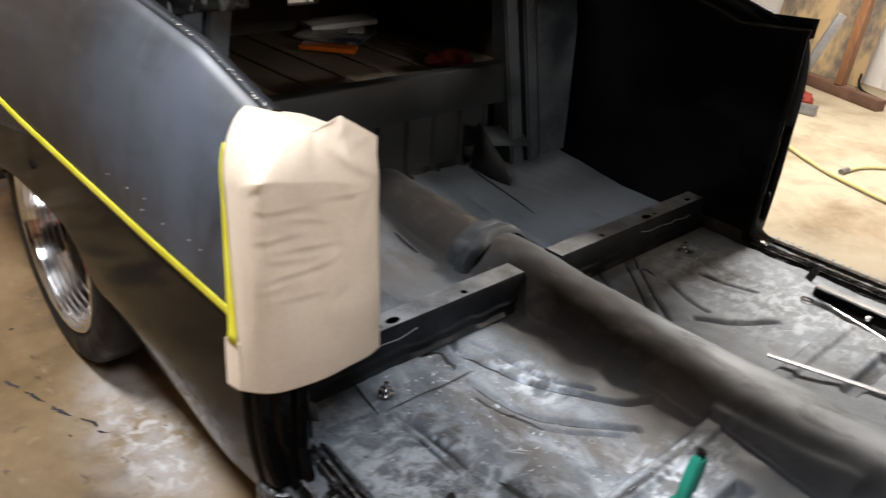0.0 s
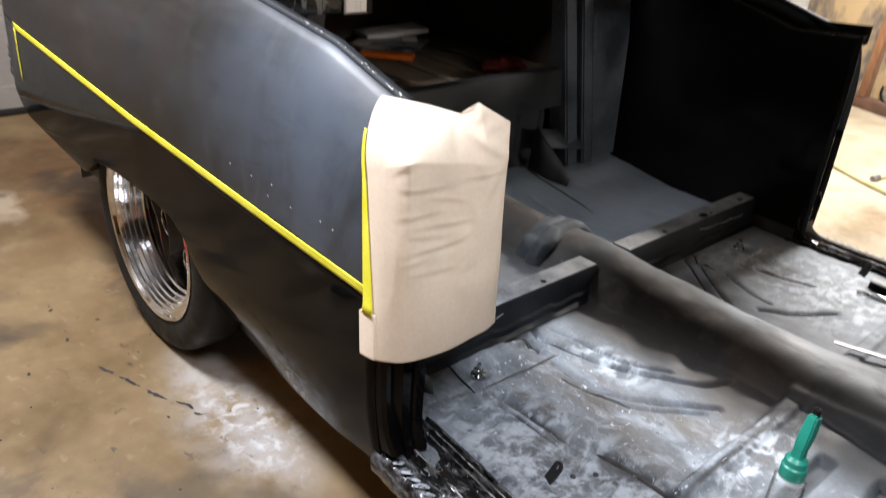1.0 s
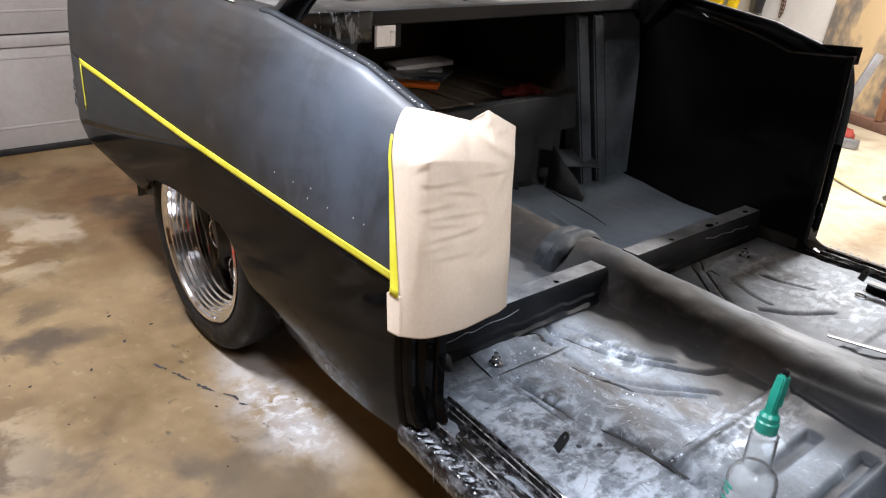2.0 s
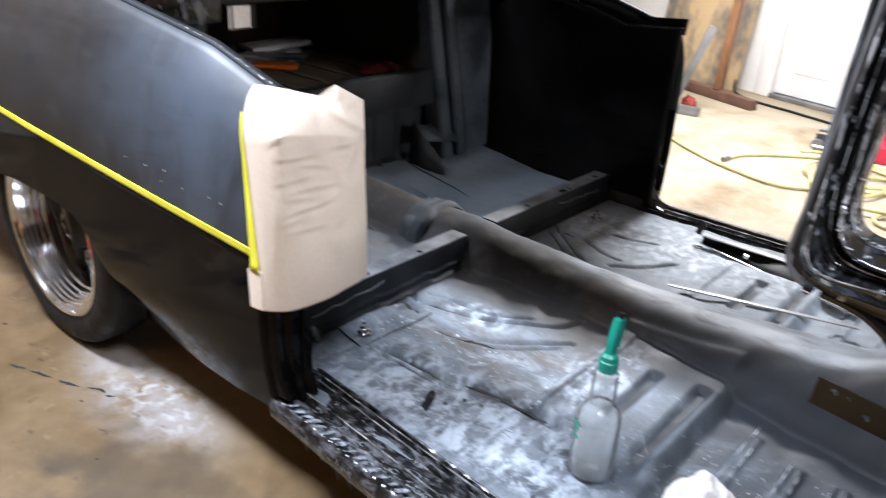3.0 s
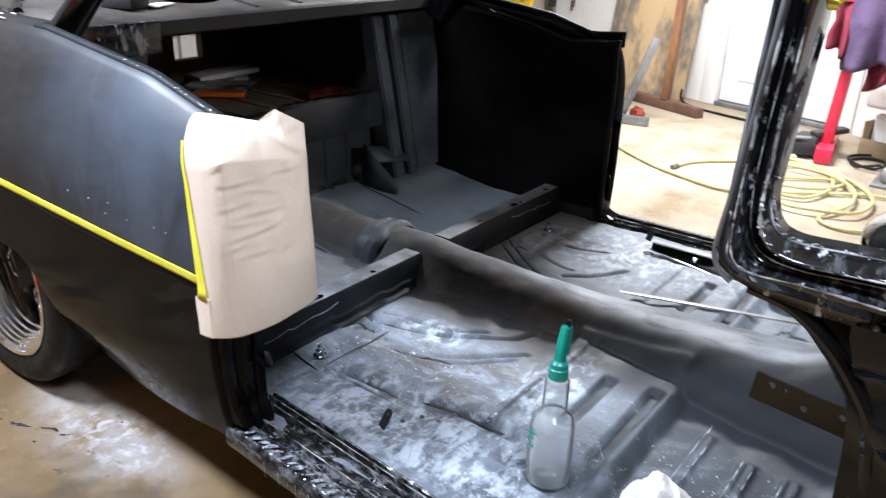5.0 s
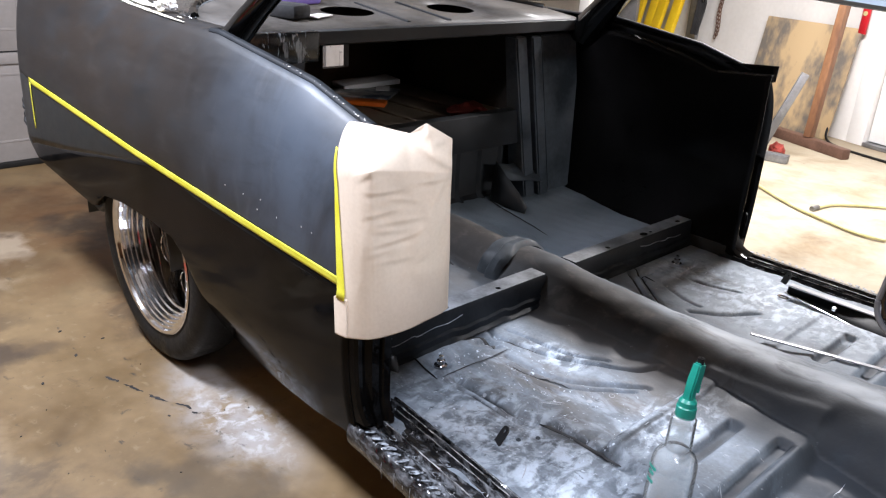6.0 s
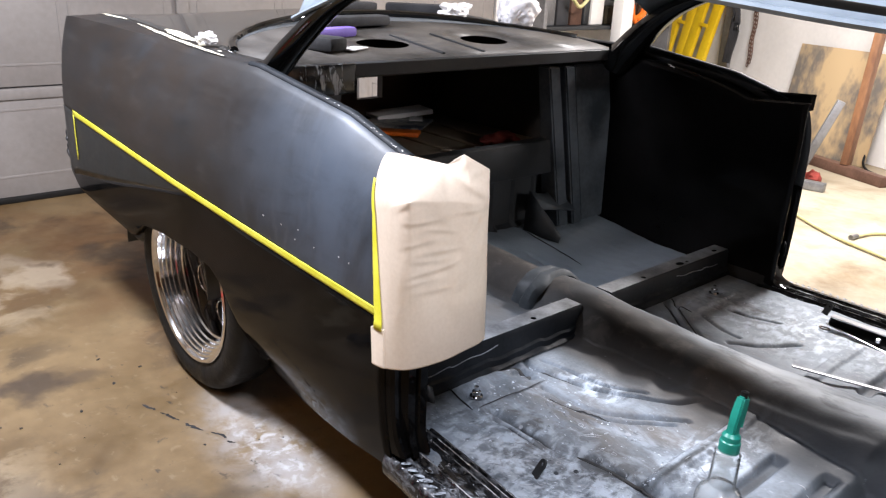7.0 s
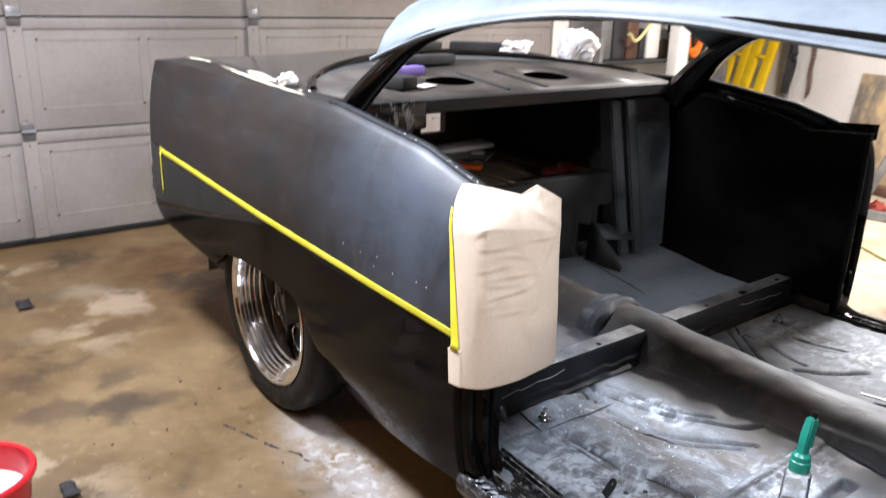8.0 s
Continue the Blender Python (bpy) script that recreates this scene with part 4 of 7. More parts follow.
def tread_floor(x, y):
    """The pressed floor pan's height."""
    z = np.full_like(x, 0.25)
    yy = np.abs(y - YC)
    # raised platform under the front seat with its lip and two grooves
    z += 0.018 * plateau(x, 0.4, 0.695, 0.003) * plateau(yy, 0.1, 0.535, 0.004)
    z += 0.007 * plateau(x, 0.402, 0.44, 0.002) * plateau(yy, 0.1, 0.515, 0.003)
    z -= 0.019 * plateau(x, 0.531, 0.563, 0.0022) * plateau(yy, 0.222, 0.455, 0.003)
    z -= 0.019 * plateau(x, 0.638, 0.668, 0.0022) * plateau(yy, 0.203, 0.6, 0.003)
    z += 0.005 * plateau(x, 0.678, 0.69, 0.0015) * plateau(yy, 0.2, 0.52, 0.003)
    # footwell with raised ribs, rising to the firewall
    z -= 0.02 * ramp_up(x, 0.705, 0.004) * ramp_up(0.72 - yy, 0, 0.01)
    z += np.clip(x - 1.03, 0, 1) ** 1.4 * 1.1
    for a, b, r0, r1 in ((0.782, 0.808, 0.24, 0.52), (0.878, 0.91, 0.29, 0.6), (0.962, 0.996, 0.29, 0.6)):
        z += 0.01 * plateau(x, a, b, 0.0025) * plateau(yy, r0, r1, 0.004)
        z -= 0.006 * plateau(x, a + 0.011, b - 0.011, 0.0015) * plateau(yy, r0 + 0.01, r1 - 0.01, 0.004)
    # reinforcement plates beside the braces, with pockets for bolt and hook
    z += 0.005 * plateau(x, -0.165, -0.02, 0.0012) * plateau(yy, 0.362, 0.604, 0.0012)
    z -= 0.03 * np.exp(-(((x + 0.075) / 0.024) ** 2 + ((yy - 0.56) / 0.024) ** 2) ** 2)
    z -= 0.02 * np.exp(-(((x + 0.09) / 0.018) ** 2 + ((yy - 0.385) / 0.03) ** 2) ** 2)
    # rear foot floor behind the brace
    z += 0.025 * (1 - ramp_up(x, -0.2, 0.01)) + 0.05 * np.clip((-x - 0.45) / 0.35, 0, 1)
    for line, w, d in GROOVES:
        z -= d * np.exp(-(distance_to(x, y, line) / w) ** 2)
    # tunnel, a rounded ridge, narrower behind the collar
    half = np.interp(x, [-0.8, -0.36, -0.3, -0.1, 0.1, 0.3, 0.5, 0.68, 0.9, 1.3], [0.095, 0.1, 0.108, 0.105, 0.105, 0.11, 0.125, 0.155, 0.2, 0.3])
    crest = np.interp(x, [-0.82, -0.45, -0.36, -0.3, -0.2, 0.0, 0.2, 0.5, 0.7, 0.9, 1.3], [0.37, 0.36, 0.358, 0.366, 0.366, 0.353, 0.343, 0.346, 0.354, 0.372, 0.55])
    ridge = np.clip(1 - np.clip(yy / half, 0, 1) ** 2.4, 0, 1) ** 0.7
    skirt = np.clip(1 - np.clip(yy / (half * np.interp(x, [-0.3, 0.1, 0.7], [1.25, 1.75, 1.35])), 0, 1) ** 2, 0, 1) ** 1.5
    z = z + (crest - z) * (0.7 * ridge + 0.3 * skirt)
    # dents and slight unevenness
    for dx, dy, r, d in ((0.09, 0.77, 0.05, 0.01), (0.2, 0.8, 0.035, 0.008), (0.3, 0.55, 0.09, 0.004), (0.15, 0.45, 0.1, 0.004), (0.85, 0.72, 0.05, 0.008), (-0.05, 0.83, 0.03, 0.006)):
        z -= d * np.exp(-((x - dx) ** 2 + (y - dy) ** 2) / r ** 2)
    z += 0.0022 * np.sin(x * 23 + y * 9) * np.sin(y * 17 - x * 5) + 0.0009 * np.sin(x * 71 - y * 39) * np.sin(y * 63 + x * 27)
    return z


gx, gy = np.meshgrid(np.linspace(-0.82, 1.36, 640), np.linspace(0.11, 2 * YC - 0.11, 460), indexing="ij")
gz = tread_floor(gx, gy)
me = bpy.data.meshes.new("floor_pan")
n0, n1 = gx.shape
idx = np.arange(n0 * n1).reshape(n0, n1)
me.from_pydata(np.stack([gx, gy, gz], -1).reshape(-1, 3).tolist(), [], np.stack([idx[:-1, :-1], idx[1:, :-1], idx[1:, 1:], idx[:-1, 1:]], -1).reshape(-1, 4).tolist())
me.shade_smooth()
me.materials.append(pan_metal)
pan = new("floor_pan", me)
pan.parent = car
pan.matrix_parent_inverse = Matrix.Translation(-car.location)
tagged(pan, "dusty grey pressed steel floor pan with tunnel and ribs")
# collar round the tunnel
bm = bmesh.new()
rows = []
for x, r, hgt in ((-0.395, 0.1, 0.085), (-0.388, 0.108, 0.097), (-0.37, 0.112, 0.102), (-0.35, 0.109, 0.098), (-0.342, 0.117, 0.106), (-0.312, 0.12, 0.107), (-0.302, 0.115, 0.1), (-0.295, 0.108, 0.09)):
    row = []
    for a in np.linspace(0.02, math.pi - 0.02, 34):
        c, s = math.cos(a), math.sin(a)
        jag = 1 + 0.05 * noise.noise(Vector((x * 40, a * 2.5, 2.0)))
        row.append((x + 0.008 * math.sin(a * 3 + 1), YC + r * math.copysign(abs(c) ** 0.75, c) * jag, 0.268 + hgt * s ** 0.75 * jag))
    rows.append(row)
loft(bm, rows)
part("tunnel_collar", bm, dark_grey, pan, "dented grey collar on the tunnel")
# black strips painted for the dark inside slots and seams of the pan
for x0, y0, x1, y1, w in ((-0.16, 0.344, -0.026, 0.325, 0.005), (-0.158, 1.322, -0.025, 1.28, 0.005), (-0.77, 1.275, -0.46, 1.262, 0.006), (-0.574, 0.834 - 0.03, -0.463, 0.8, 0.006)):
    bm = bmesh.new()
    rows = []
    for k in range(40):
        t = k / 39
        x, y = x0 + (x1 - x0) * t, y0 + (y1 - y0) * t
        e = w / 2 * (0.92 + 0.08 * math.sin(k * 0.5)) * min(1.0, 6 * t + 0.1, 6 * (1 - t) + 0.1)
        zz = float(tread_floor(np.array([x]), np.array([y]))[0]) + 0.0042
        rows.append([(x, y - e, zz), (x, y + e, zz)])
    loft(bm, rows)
    solid(part("slot_shade", bm, slot_black, pan, "black strip painted as the dark of a narrow slot"), 0.001, -1)
for x, y, r in ((0.285, 0.335, 0.004), (0.262, 0.297, 0.004), (0.565, 0.19, 0.004)):
    bm = bmesh.new()
    zz = float(tread_floor(np.array([x]), np.array([y]))[0]) + 0.001
    revolve(bm, [(r, 0.0), (r * 1.25, 0.0018), (r * 1.45, 0.0)], (x, y, zz), "z", 16)
    bmesh.ops.contextual_create(bm, geom=[e for e in bm.edges if e.is_boundary and all((Vector((v.co.x - x, v.co.y - y))).length < r * 1.1 for v in e.verts)])
    part("plug_hole", bm, dark_grey, pan, "small round hole with a raised rim")

# dried drops and scratches in the dust of the pan
rng = random.Random(31)


def pan_z(x, y):
    i = int(round((x + 0.82) / 2.18 * (n0 - 1)))
    j = int(round((y - 0.11) / (2 * YC - 0.22) * (n1 - 1)))
    return float(gz[min(max(i, 0), n0 - 1), min(max(j, 0), n1 - 1)])


bm = bmesh.new()
for k in range(110):
    if k % 3:
        x, y = rng.uniform(-0.08, 0.45), rng.uniform(0.2, 0.62)
    else:
        x, y = rng.uniform(-0.1, 0.6), rng.uniform(1.15, 1.65)
    r = 0.002 + 0.006 * rng.random() ** 2
    w = r * rng.uniform(0.14, 0.3)
    sq = rng.uniform(0.7, 1.0)
    ring_in, ring_out = [], []
    for i in range(15):
        a = 2 * math.pi * i / 14
        c, d = math.cos(a), math.sin(a) * sq
        ring_in.append((x + (r - w) * c, y + (r - w) * d, pan_z(x + r * c, y + r * d) + 0.0012))
        ring_out.append((x + r * c, y + r * d, pan_z(x + r * c, y + r * d) + 0.0012))
    loft(bm, [ring_in, ring_out] if rng.random() < 0.75 else [[(x, y, pan_z(x, y) + 0.0014)] * 15, ring_out])
bmesh.ops.dissolve_degenerate(bm, dist=1e-6, edges=bm.edges)
tagged(part("drop_residue", bm, dry_dust, pan, "pale dried drops on the pan"), kind="stuff")
bm = bmesh.new()
for k in range(60):
    x, y = (rng.uniform(-0.1, 0.66), rng.uniform(0.2, 0.7)) if k % 3 else (rng.uniform(-0.1, 0.7), rng.uniform(1.15, 1.65))
    a, L, bend = rng.uniform(0, math.pi), rng.uniform(0.012, 0.06), rng.uniform(-0.4, 0.4)
    w = rng.uniform(0.0005, 0.0013)
    rows = []
    for i in range(7):
        t = i / 6 - 0.5
        aa = a + bend * t
        px, py = x + L * t * math.cos(aa), y + L * t * math.sin(aa)
        zz = pan_z(px, py) + 0.0014
        e = w * (1 - (2 * t) ** 2) + 0.0001
        rows.append([(px - e * math.sin(aa), py + e * math.cos(aa), zz), (px + e * math.sin(aa), py - e * math.cos(aa), zz)])
    loft(bm, rows)
# bare worn edges of the footwell ribs
for rib_x, y0, y1 in ((0.7865, 0.43, 0.68), (0.8045, 0.44, 0.66), (0.8825, 0.36, 0.63), (0.9065, 0.35, 0.62), (0.9665, 0.35, 0.62), (0.9925, 0.36, 0.61)):
    y = y0
    while y < y1:
        L = rng.uniform(0.02, 0.07)
        rows = []
        for i in range(7):
            t = i / 6
            e = rng.uniform(0.0007, 0.0017) * math.sin(math.pi * (0.08 + 0.84 * t))
            rows.append([(rib_x - e, y + L * t, pan_z(rib_x - e, y + L * t) + 0.0014), (rib_x + e, y + L * t, pan_z(rib_x + e, y + L * t) + 0.0014)])
        loft(bm, rows)
        y += L + rng.uniform(0.004, 0.035)
tagged(part("scratch_residue", bm, dry_dust, pan, "fine pale scratches in the pan"), kind="stuff")

# dark strips in the pressed grooves: grime with the groove shade painted in
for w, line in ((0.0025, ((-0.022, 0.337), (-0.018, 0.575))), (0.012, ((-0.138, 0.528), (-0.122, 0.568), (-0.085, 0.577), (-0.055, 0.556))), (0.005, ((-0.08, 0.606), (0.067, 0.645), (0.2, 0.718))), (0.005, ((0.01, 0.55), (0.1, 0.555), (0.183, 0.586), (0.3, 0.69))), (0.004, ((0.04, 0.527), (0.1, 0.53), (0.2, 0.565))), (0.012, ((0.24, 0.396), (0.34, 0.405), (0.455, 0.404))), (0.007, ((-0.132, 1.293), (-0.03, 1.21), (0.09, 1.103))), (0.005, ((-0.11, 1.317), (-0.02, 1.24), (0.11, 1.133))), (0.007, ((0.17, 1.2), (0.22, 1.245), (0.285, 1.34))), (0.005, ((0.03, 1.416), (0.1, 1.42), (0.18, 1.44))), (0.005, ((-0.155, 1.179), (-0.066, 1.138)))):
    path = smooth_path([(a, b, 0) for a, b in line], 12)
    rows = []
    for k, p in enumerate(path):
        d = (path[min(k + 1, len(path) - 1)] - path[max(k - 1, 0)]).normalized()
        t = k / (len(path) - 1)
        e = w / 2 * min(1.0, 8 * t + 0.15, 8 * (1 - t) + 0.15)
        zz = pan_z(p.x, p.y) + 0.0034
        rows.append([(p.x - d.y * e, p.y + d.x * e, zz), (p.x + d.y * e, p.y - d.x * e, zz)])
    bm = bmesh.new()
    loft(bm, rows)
    solid(part("groove_shade", bm, groove_dark, pan, "painted shade and dirt in a pressed groove"), 0.0008, -1)

# seat braces
for side in (0, 1):
    def Y(y, s=side):
        return y if s == 0 else 2 * YC - y
    ya, yb = 0.19, 0.868
    bm = bmesh.new()
    outer = [(-0.205, Y(ya)), (-0.205, Y(yb)), (-0.15, Y(yb)), (-0.15, Y(ya))]
    holes = [ring(-0.166, Y(0.68), 0.008, 0.008, 14), ring(-0.168, Y(0.47), 0.011, 0.018, 18), ring(-0.166, Y(0.43), 0.005, 0.007, 12), ring(-0.17, Y(0.25), 0.008, 0.012, 14)]
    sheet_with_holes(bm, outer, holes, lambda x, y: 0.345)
    ys = np.linspace(ya, yb, 110)
    def notch(y):
        return 0.005 / (1 + math.exp(-9 * (math.sin(y * 31) - 0.4))) + 0.002 * math.sin(y * 67)
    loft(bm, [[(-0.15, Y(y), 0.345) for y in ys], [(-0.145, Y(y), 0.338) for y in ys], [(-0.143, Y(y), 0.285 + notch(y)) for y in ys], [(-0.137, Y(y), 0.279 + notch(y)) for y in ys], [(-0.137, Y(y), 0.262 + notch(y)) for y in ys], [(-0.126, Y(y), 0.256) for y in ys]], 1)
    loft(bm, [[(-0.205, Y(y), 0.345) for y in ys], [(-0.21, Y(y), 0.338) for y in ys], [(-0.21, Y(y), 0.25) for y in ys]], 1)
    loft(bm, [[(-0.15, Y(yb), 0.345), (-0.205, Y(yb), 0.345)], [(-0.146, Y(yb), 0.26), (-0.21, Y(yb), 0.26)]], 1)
    brace = part("seat_brace", bm, [brace_top, brace_side], car, "black pressed steel seat brace with a paler drilled top")
    bm = bmesh.new()
    tube(bm, smooth_path([(-0.1432, Y(y), z) for y, z in ((0.262, 0.306), (0.3, 0.304), (0.345, 0.311), (0.365, 0.306), (0.42, 0.313), (0.47, 0.311), (0.52, 0.32))], 6), 0.0011, 5)
    part("dried_drip", bm, dry_dust, brace, "thin pale dried drip line")
    bm = bmesh.new()
    cx, cy = -0.075, Y(0.382)
    revolve(bm, [(0.001, 0.242), (0.017, 0.242), (0.017, 0.25), (0.011, 0.251), (0.011, 0.262), (0.006, 0.263), (0.006, 0.275), (0.001, 0.276)], (cx, cy, 0), "z", 16)
    part("bolt", bm, chrome, car, "bright bolt with washer")
    # hook-shaped slot and small tab
    bm = bmesh.new()
    tab = [(-0.012, 0.0), (0.012, 0.0)] + [(0.012 * math.cos(a), 0.036 + 0.012 * math.sin(a)) for a in np.linspace(0, math.pi, 9)]
    sheet_with_holes(bm, tab, [ring(0.0, 0.036, 0.004, 0.005, 10)], lambda x, y: 0.0)
    bmesh.ops.solidify(bm, geom=list(bm.faces), thickness=0.004)
    bmesh.ops.transform(bm, matrix=Matrix.Translation((0.238, Y(0.25), 0.247)) @ Matrix.Rotation(radians(-25), 4, "Z") @ Matrix.Rotation(radians(60), 4, "X"), verts=bm.verts)
    part("clip", bm, satin, car, "black clip on the floor")

# package tray with two speaker holes
TRAY_X = -0.74


def arc_x(y, deep=0.56):
    return -0.8 - deep * math.sqrt(max(0.0, 1 - ((y - YC) / 0.76) ** 2))


def tray_z(x, y):
    return 0.985 + (TRAY_X - x) * 0.11


bm = bmesh.new()
front = [(TRAY_X, y) for y in np.linspace(0.2, 1.68, 30)]
back = [(arc_x(y, 0.5), y) for y in np.linspace(1.68, 0.2, 40)]
sheet_with_holes(bm, front + back, [ring(-0.95, 0.735, 0.07, 0.095, 30), ring(-0.95, 1.19, 0.075, 0.095, 30)], tray_z)
ys = np.linspace(0.2, 1.68, 30)
loft(bm, [[(TRAY_X, y, 0.985) for y in ys], [(TRAY_X + 0.008, y, 0.98) for y in ys], [(TRAY_X + 0.01, y, 0.945) for y in ys], [(TRAY_X - 0.02, y, 0.936) for y in ys], [(TRAY_X - 0.03, y, 0.94) for y in ys]], 1)
tray = part("package_tray", bm, [tray_metal, satin], car, "dusty grey package tray with two speaker holes")
solid(tray, 0.003, -1)
for y in (0.85, 1.03):
    bm = bmesh.new()
    bar(bm, (-0.78, y, tray_z(-0.78, y) + 0.002), (-1.06, y, tray_z(-1.06, y) + 0.002), 0.012, 0.006, 0.002)
    part("tray_rib", bm, satin, tray)

# trunk lid and rear deck, seal of the rear window, rear panel
bm = bmesh.new()
rows = []
for y in np.linspace(0.19, 2 * YC - 0.19, 48):
    w = 1 - ((y - YC) / 0.75) ** 2
    xf = arc_x(y, 0.58)
    row = []
    for k in range(16):
        x = xf + (-1.86 - xf) * k / 15
        drop = 0.05 * max(0.0, (-x - 1.55) / 0.31) ** 2
        row.append((x, y, interp(x, TOP) + 0.006 + 0.05 * w * (1 - 0.4 * k / 15) - drop * w))
    rows.append(row)
loft(bm, rows)
solid(part("trunk_lid", bm, lid_paint, car, "dull dark trunk lid"), 0.003, -1)
bm = bmesh.new()
seal = [(arc_x(y, 0.545), y, interp(arc_x(y, 0.57), TOP) + 0.008 + 0.05 * (1 - ((y - YC) / 0.75) ** 2)) for y in np.linspace(0.2, 2 * YC - 0.2, 60)]
tube(bm, seal, 0.012, 8)
part("window_seal", bm, gloss, car, "black rear window seal")
bm = bmesh.new()
rows = [[(arc_x(y, 0.5), y, tray_z(arc_x(y, 0.5), y)) for y in np.linspace(0.2, 1.68, 40)], [(arc_x(y, 0.58), y, interp(arc_x(y, 0.58), TOP) + 0.006 + 0.05 * (1 - ((y - YC) / 0.75) ** 2)) for y in np.linspace(0.2, 1.68, 40)]]
loft(bm, rows)
solid(part("window_ledge", bm, dark_grey, car), 0.003, 0)
bm = bmesh.new()
HY0, HY1, HZ0, HZ1 = 1.232, 1.375, 0.662, 0.764
for lo, hi in (((-1.83, 0.2, 0.3), (-1.79, HY0, 1.0)), ((-1.83, HY1, 0.3), (-1.79, 1.68, 1.0)), ((-1.83, HY0, 0.3), (-1.79, HY1, HZ0)), ((-1.83, HY0, HZ1), (-1.79, HY1, 1.0))):
    box(bm, lo, hi)
part("rear_panel", bm, dark_trunk, car, "dusty dark brown rear panel with an opening")
bm = bmesh.new()
box(bm, (-1.8, 0.16, 0.545), (-0.8, 1.72, 0.57), 0.004)
trunk_floor = part("trunk_floor", bm, trunk_metal, car, "dusty brown ribbed trunk floor")
for y in np.linspace(0.4, 1.5, 8):
    bm = bmesh.new()
    bar(bm, (-1.75, y, 0.574), (-0.85, y, 0.574), 0.03, 0.008, 0.002)
    part("floor_rib", bm, trunk_metal, trunk_floor)
for side in (0, 1):
    bm = bmesh.new()
    y = 0.2 if side == 0 else 2 * YC - 0.2
    box(bm, (-1.8, y - 0.01, 0.5), (-0.8, y + 0.01, 0.99))
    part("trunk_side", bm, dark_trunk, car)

# rear seat-back frame
bm = bmesh.new()
box(bm, (-0.8, 0.3, 0.535), (-0.745, 1.43, 0.665), 0.008)
part("seat_crossbar", bm, satin, car, "black seat-back crossbar")
for side in (0, 1):
    def Y(y, s=side):
        return y if s == 0 else 2 * YC - y
    for y0, y1, x0, x1 in ((0.5, 0.56, -0.8, -0.74), (0.43, 0.485, -0.79, -0.73), (0.2, 0.415, -0.8, -0.75)):
        bm = bmesh.new()
        y0, y1 = (y0 - 0.12 * (y0 > 0.3), y1 - 0.12) if side == 0 else (y0, y1)
        a, b = sorted((Y(y0 - 0.0), Y(y1)))
        c, d = sorted((Y(y0 - 0.1), Y(y1 - 0.1)))
        loft(bm, [[(x0, a, 0.93), (x0, b, 0.93), (x1, b, 0.93), (x1, a, 0.93)], [(x0, c, 0.32), (x0, d, 0.32), (x1 + 0.03, d, 0.32), (x1 + 0.03, c, 0.32)]], close=True, cap=True)
        bmesh.ops.bevel(bm, geom=list(bm.edges), offset=0.006, segments=2, affect="EDGES")
        part("seat_upright", bm, post_grey, car, "black seat-back upright")
bm = bmesh.new()
rows = []
for z in np.linspace(0.3, 0.575, 8):
    rows.append([(-0.83 + 0.012 * (abs(((y * 9) % 1) - 0.5) < 0.09) + 0.06 * max(0, (0.36 - z) / 0.06) ** 2, y, z) for y in np.linspace(0.2, 1.68, 160)])
loft(bm, rows)
part("seat_riser", bm, satin, car, "ribbed black panel under the seat back")
# torn flap and gusset beside the wheelhouse
bm = bmesh.new()
rows = [[(-0.77, 1.285, 0.31), (-0.768, 1.288, 0.4), (-0.76, 1.292, 0.478)], [(-0.71, 1.29, 0.31), (-0.71, 1.29, 0.37), (-0.705, 1.297, 0.428)], [(-0.65, 1.297, 0.31), (-0.65, 1.298, 0.34), (-0.645, 1.303, 0.38)], [(-0.61, 1.305, 0.308), (-0.608, 1.306, 0.32), (-0.605, 1.308, 0.335)]]
loft(bm, rows)
solid(part("torn_gusset", bm, satin, car, "torn dark sheet metal gusset"), 0.003, 0)
bm = bmesh.new()
rows = [[(-0.755, 1.292, 0.47), (-0.765, 1.36, 0.452), (-0.77, 1.44, 0.45)], [(-0.735, 1.296, 0.445), (-0.73, 1.37, 0.425), (-0.73, 1.46, 0.43)], [(-0.715, 1.3, 0.41), (-0.69, 1.4, 0.4), (-0.69, 1.49, 0.38)]]
loft(bm, rows)
solid(part("torn_flap", bm, dark_grey, car, "torn grey sheet metal flap"), 0.003, 0)
bm = bmesh.new()
box(bm, (-0.745, 0.2, 0.898), (-0.722, 0.47, 0.984), 0.006)
part("tray_end", bm, drip_gloss, car, "black tray end streaked with pale dust")

# roof, drip rails, pillars
RAIL = [(-0.60, 0.205, 1.118), (-0.5, 0.203, 1.15), (-0.335, 0.2, 1.196), (-0.155, 0.2, 1.226), (0.075, 0.2, 1.248), (0.334, 0.2, 1.246), (0.535, 0.2, 1.229), (0.7, 0.2, 1.214), (0.86, 0.2, 1.204), (1.02, 0.205, 1.195)]
line = smooth_path(RAIL, 6)
bm = bmesh.new()
rows = []
for p in line:
    row = []
    for k in range(25):
        y = p.y + (2 * YC - 2 * p.y) * k / 24
        w = 1 - abs((y - YC) / (YC - p.y)) ** 4.5
        x = p.x - (0.14 * w if p.x < -0.45 else 0) + (0.06 * w if p.x > 0.9 else 0)
        crown = interp(p.x, [(-0.6, 1.3), (-0.3, 1.345), (0.1, 1.375), (0.5, 1.365), (0.8, 1.33), (1.02, 1.27)])
        row.append((x, y, p.z + 0.004 + (crown - p.z) * w))
    rows.append(row)
loft(bm, rows)
solid(part("roof", bm, roof_primer, car, "pale blue-grey primed roof"), 0.004, -1)
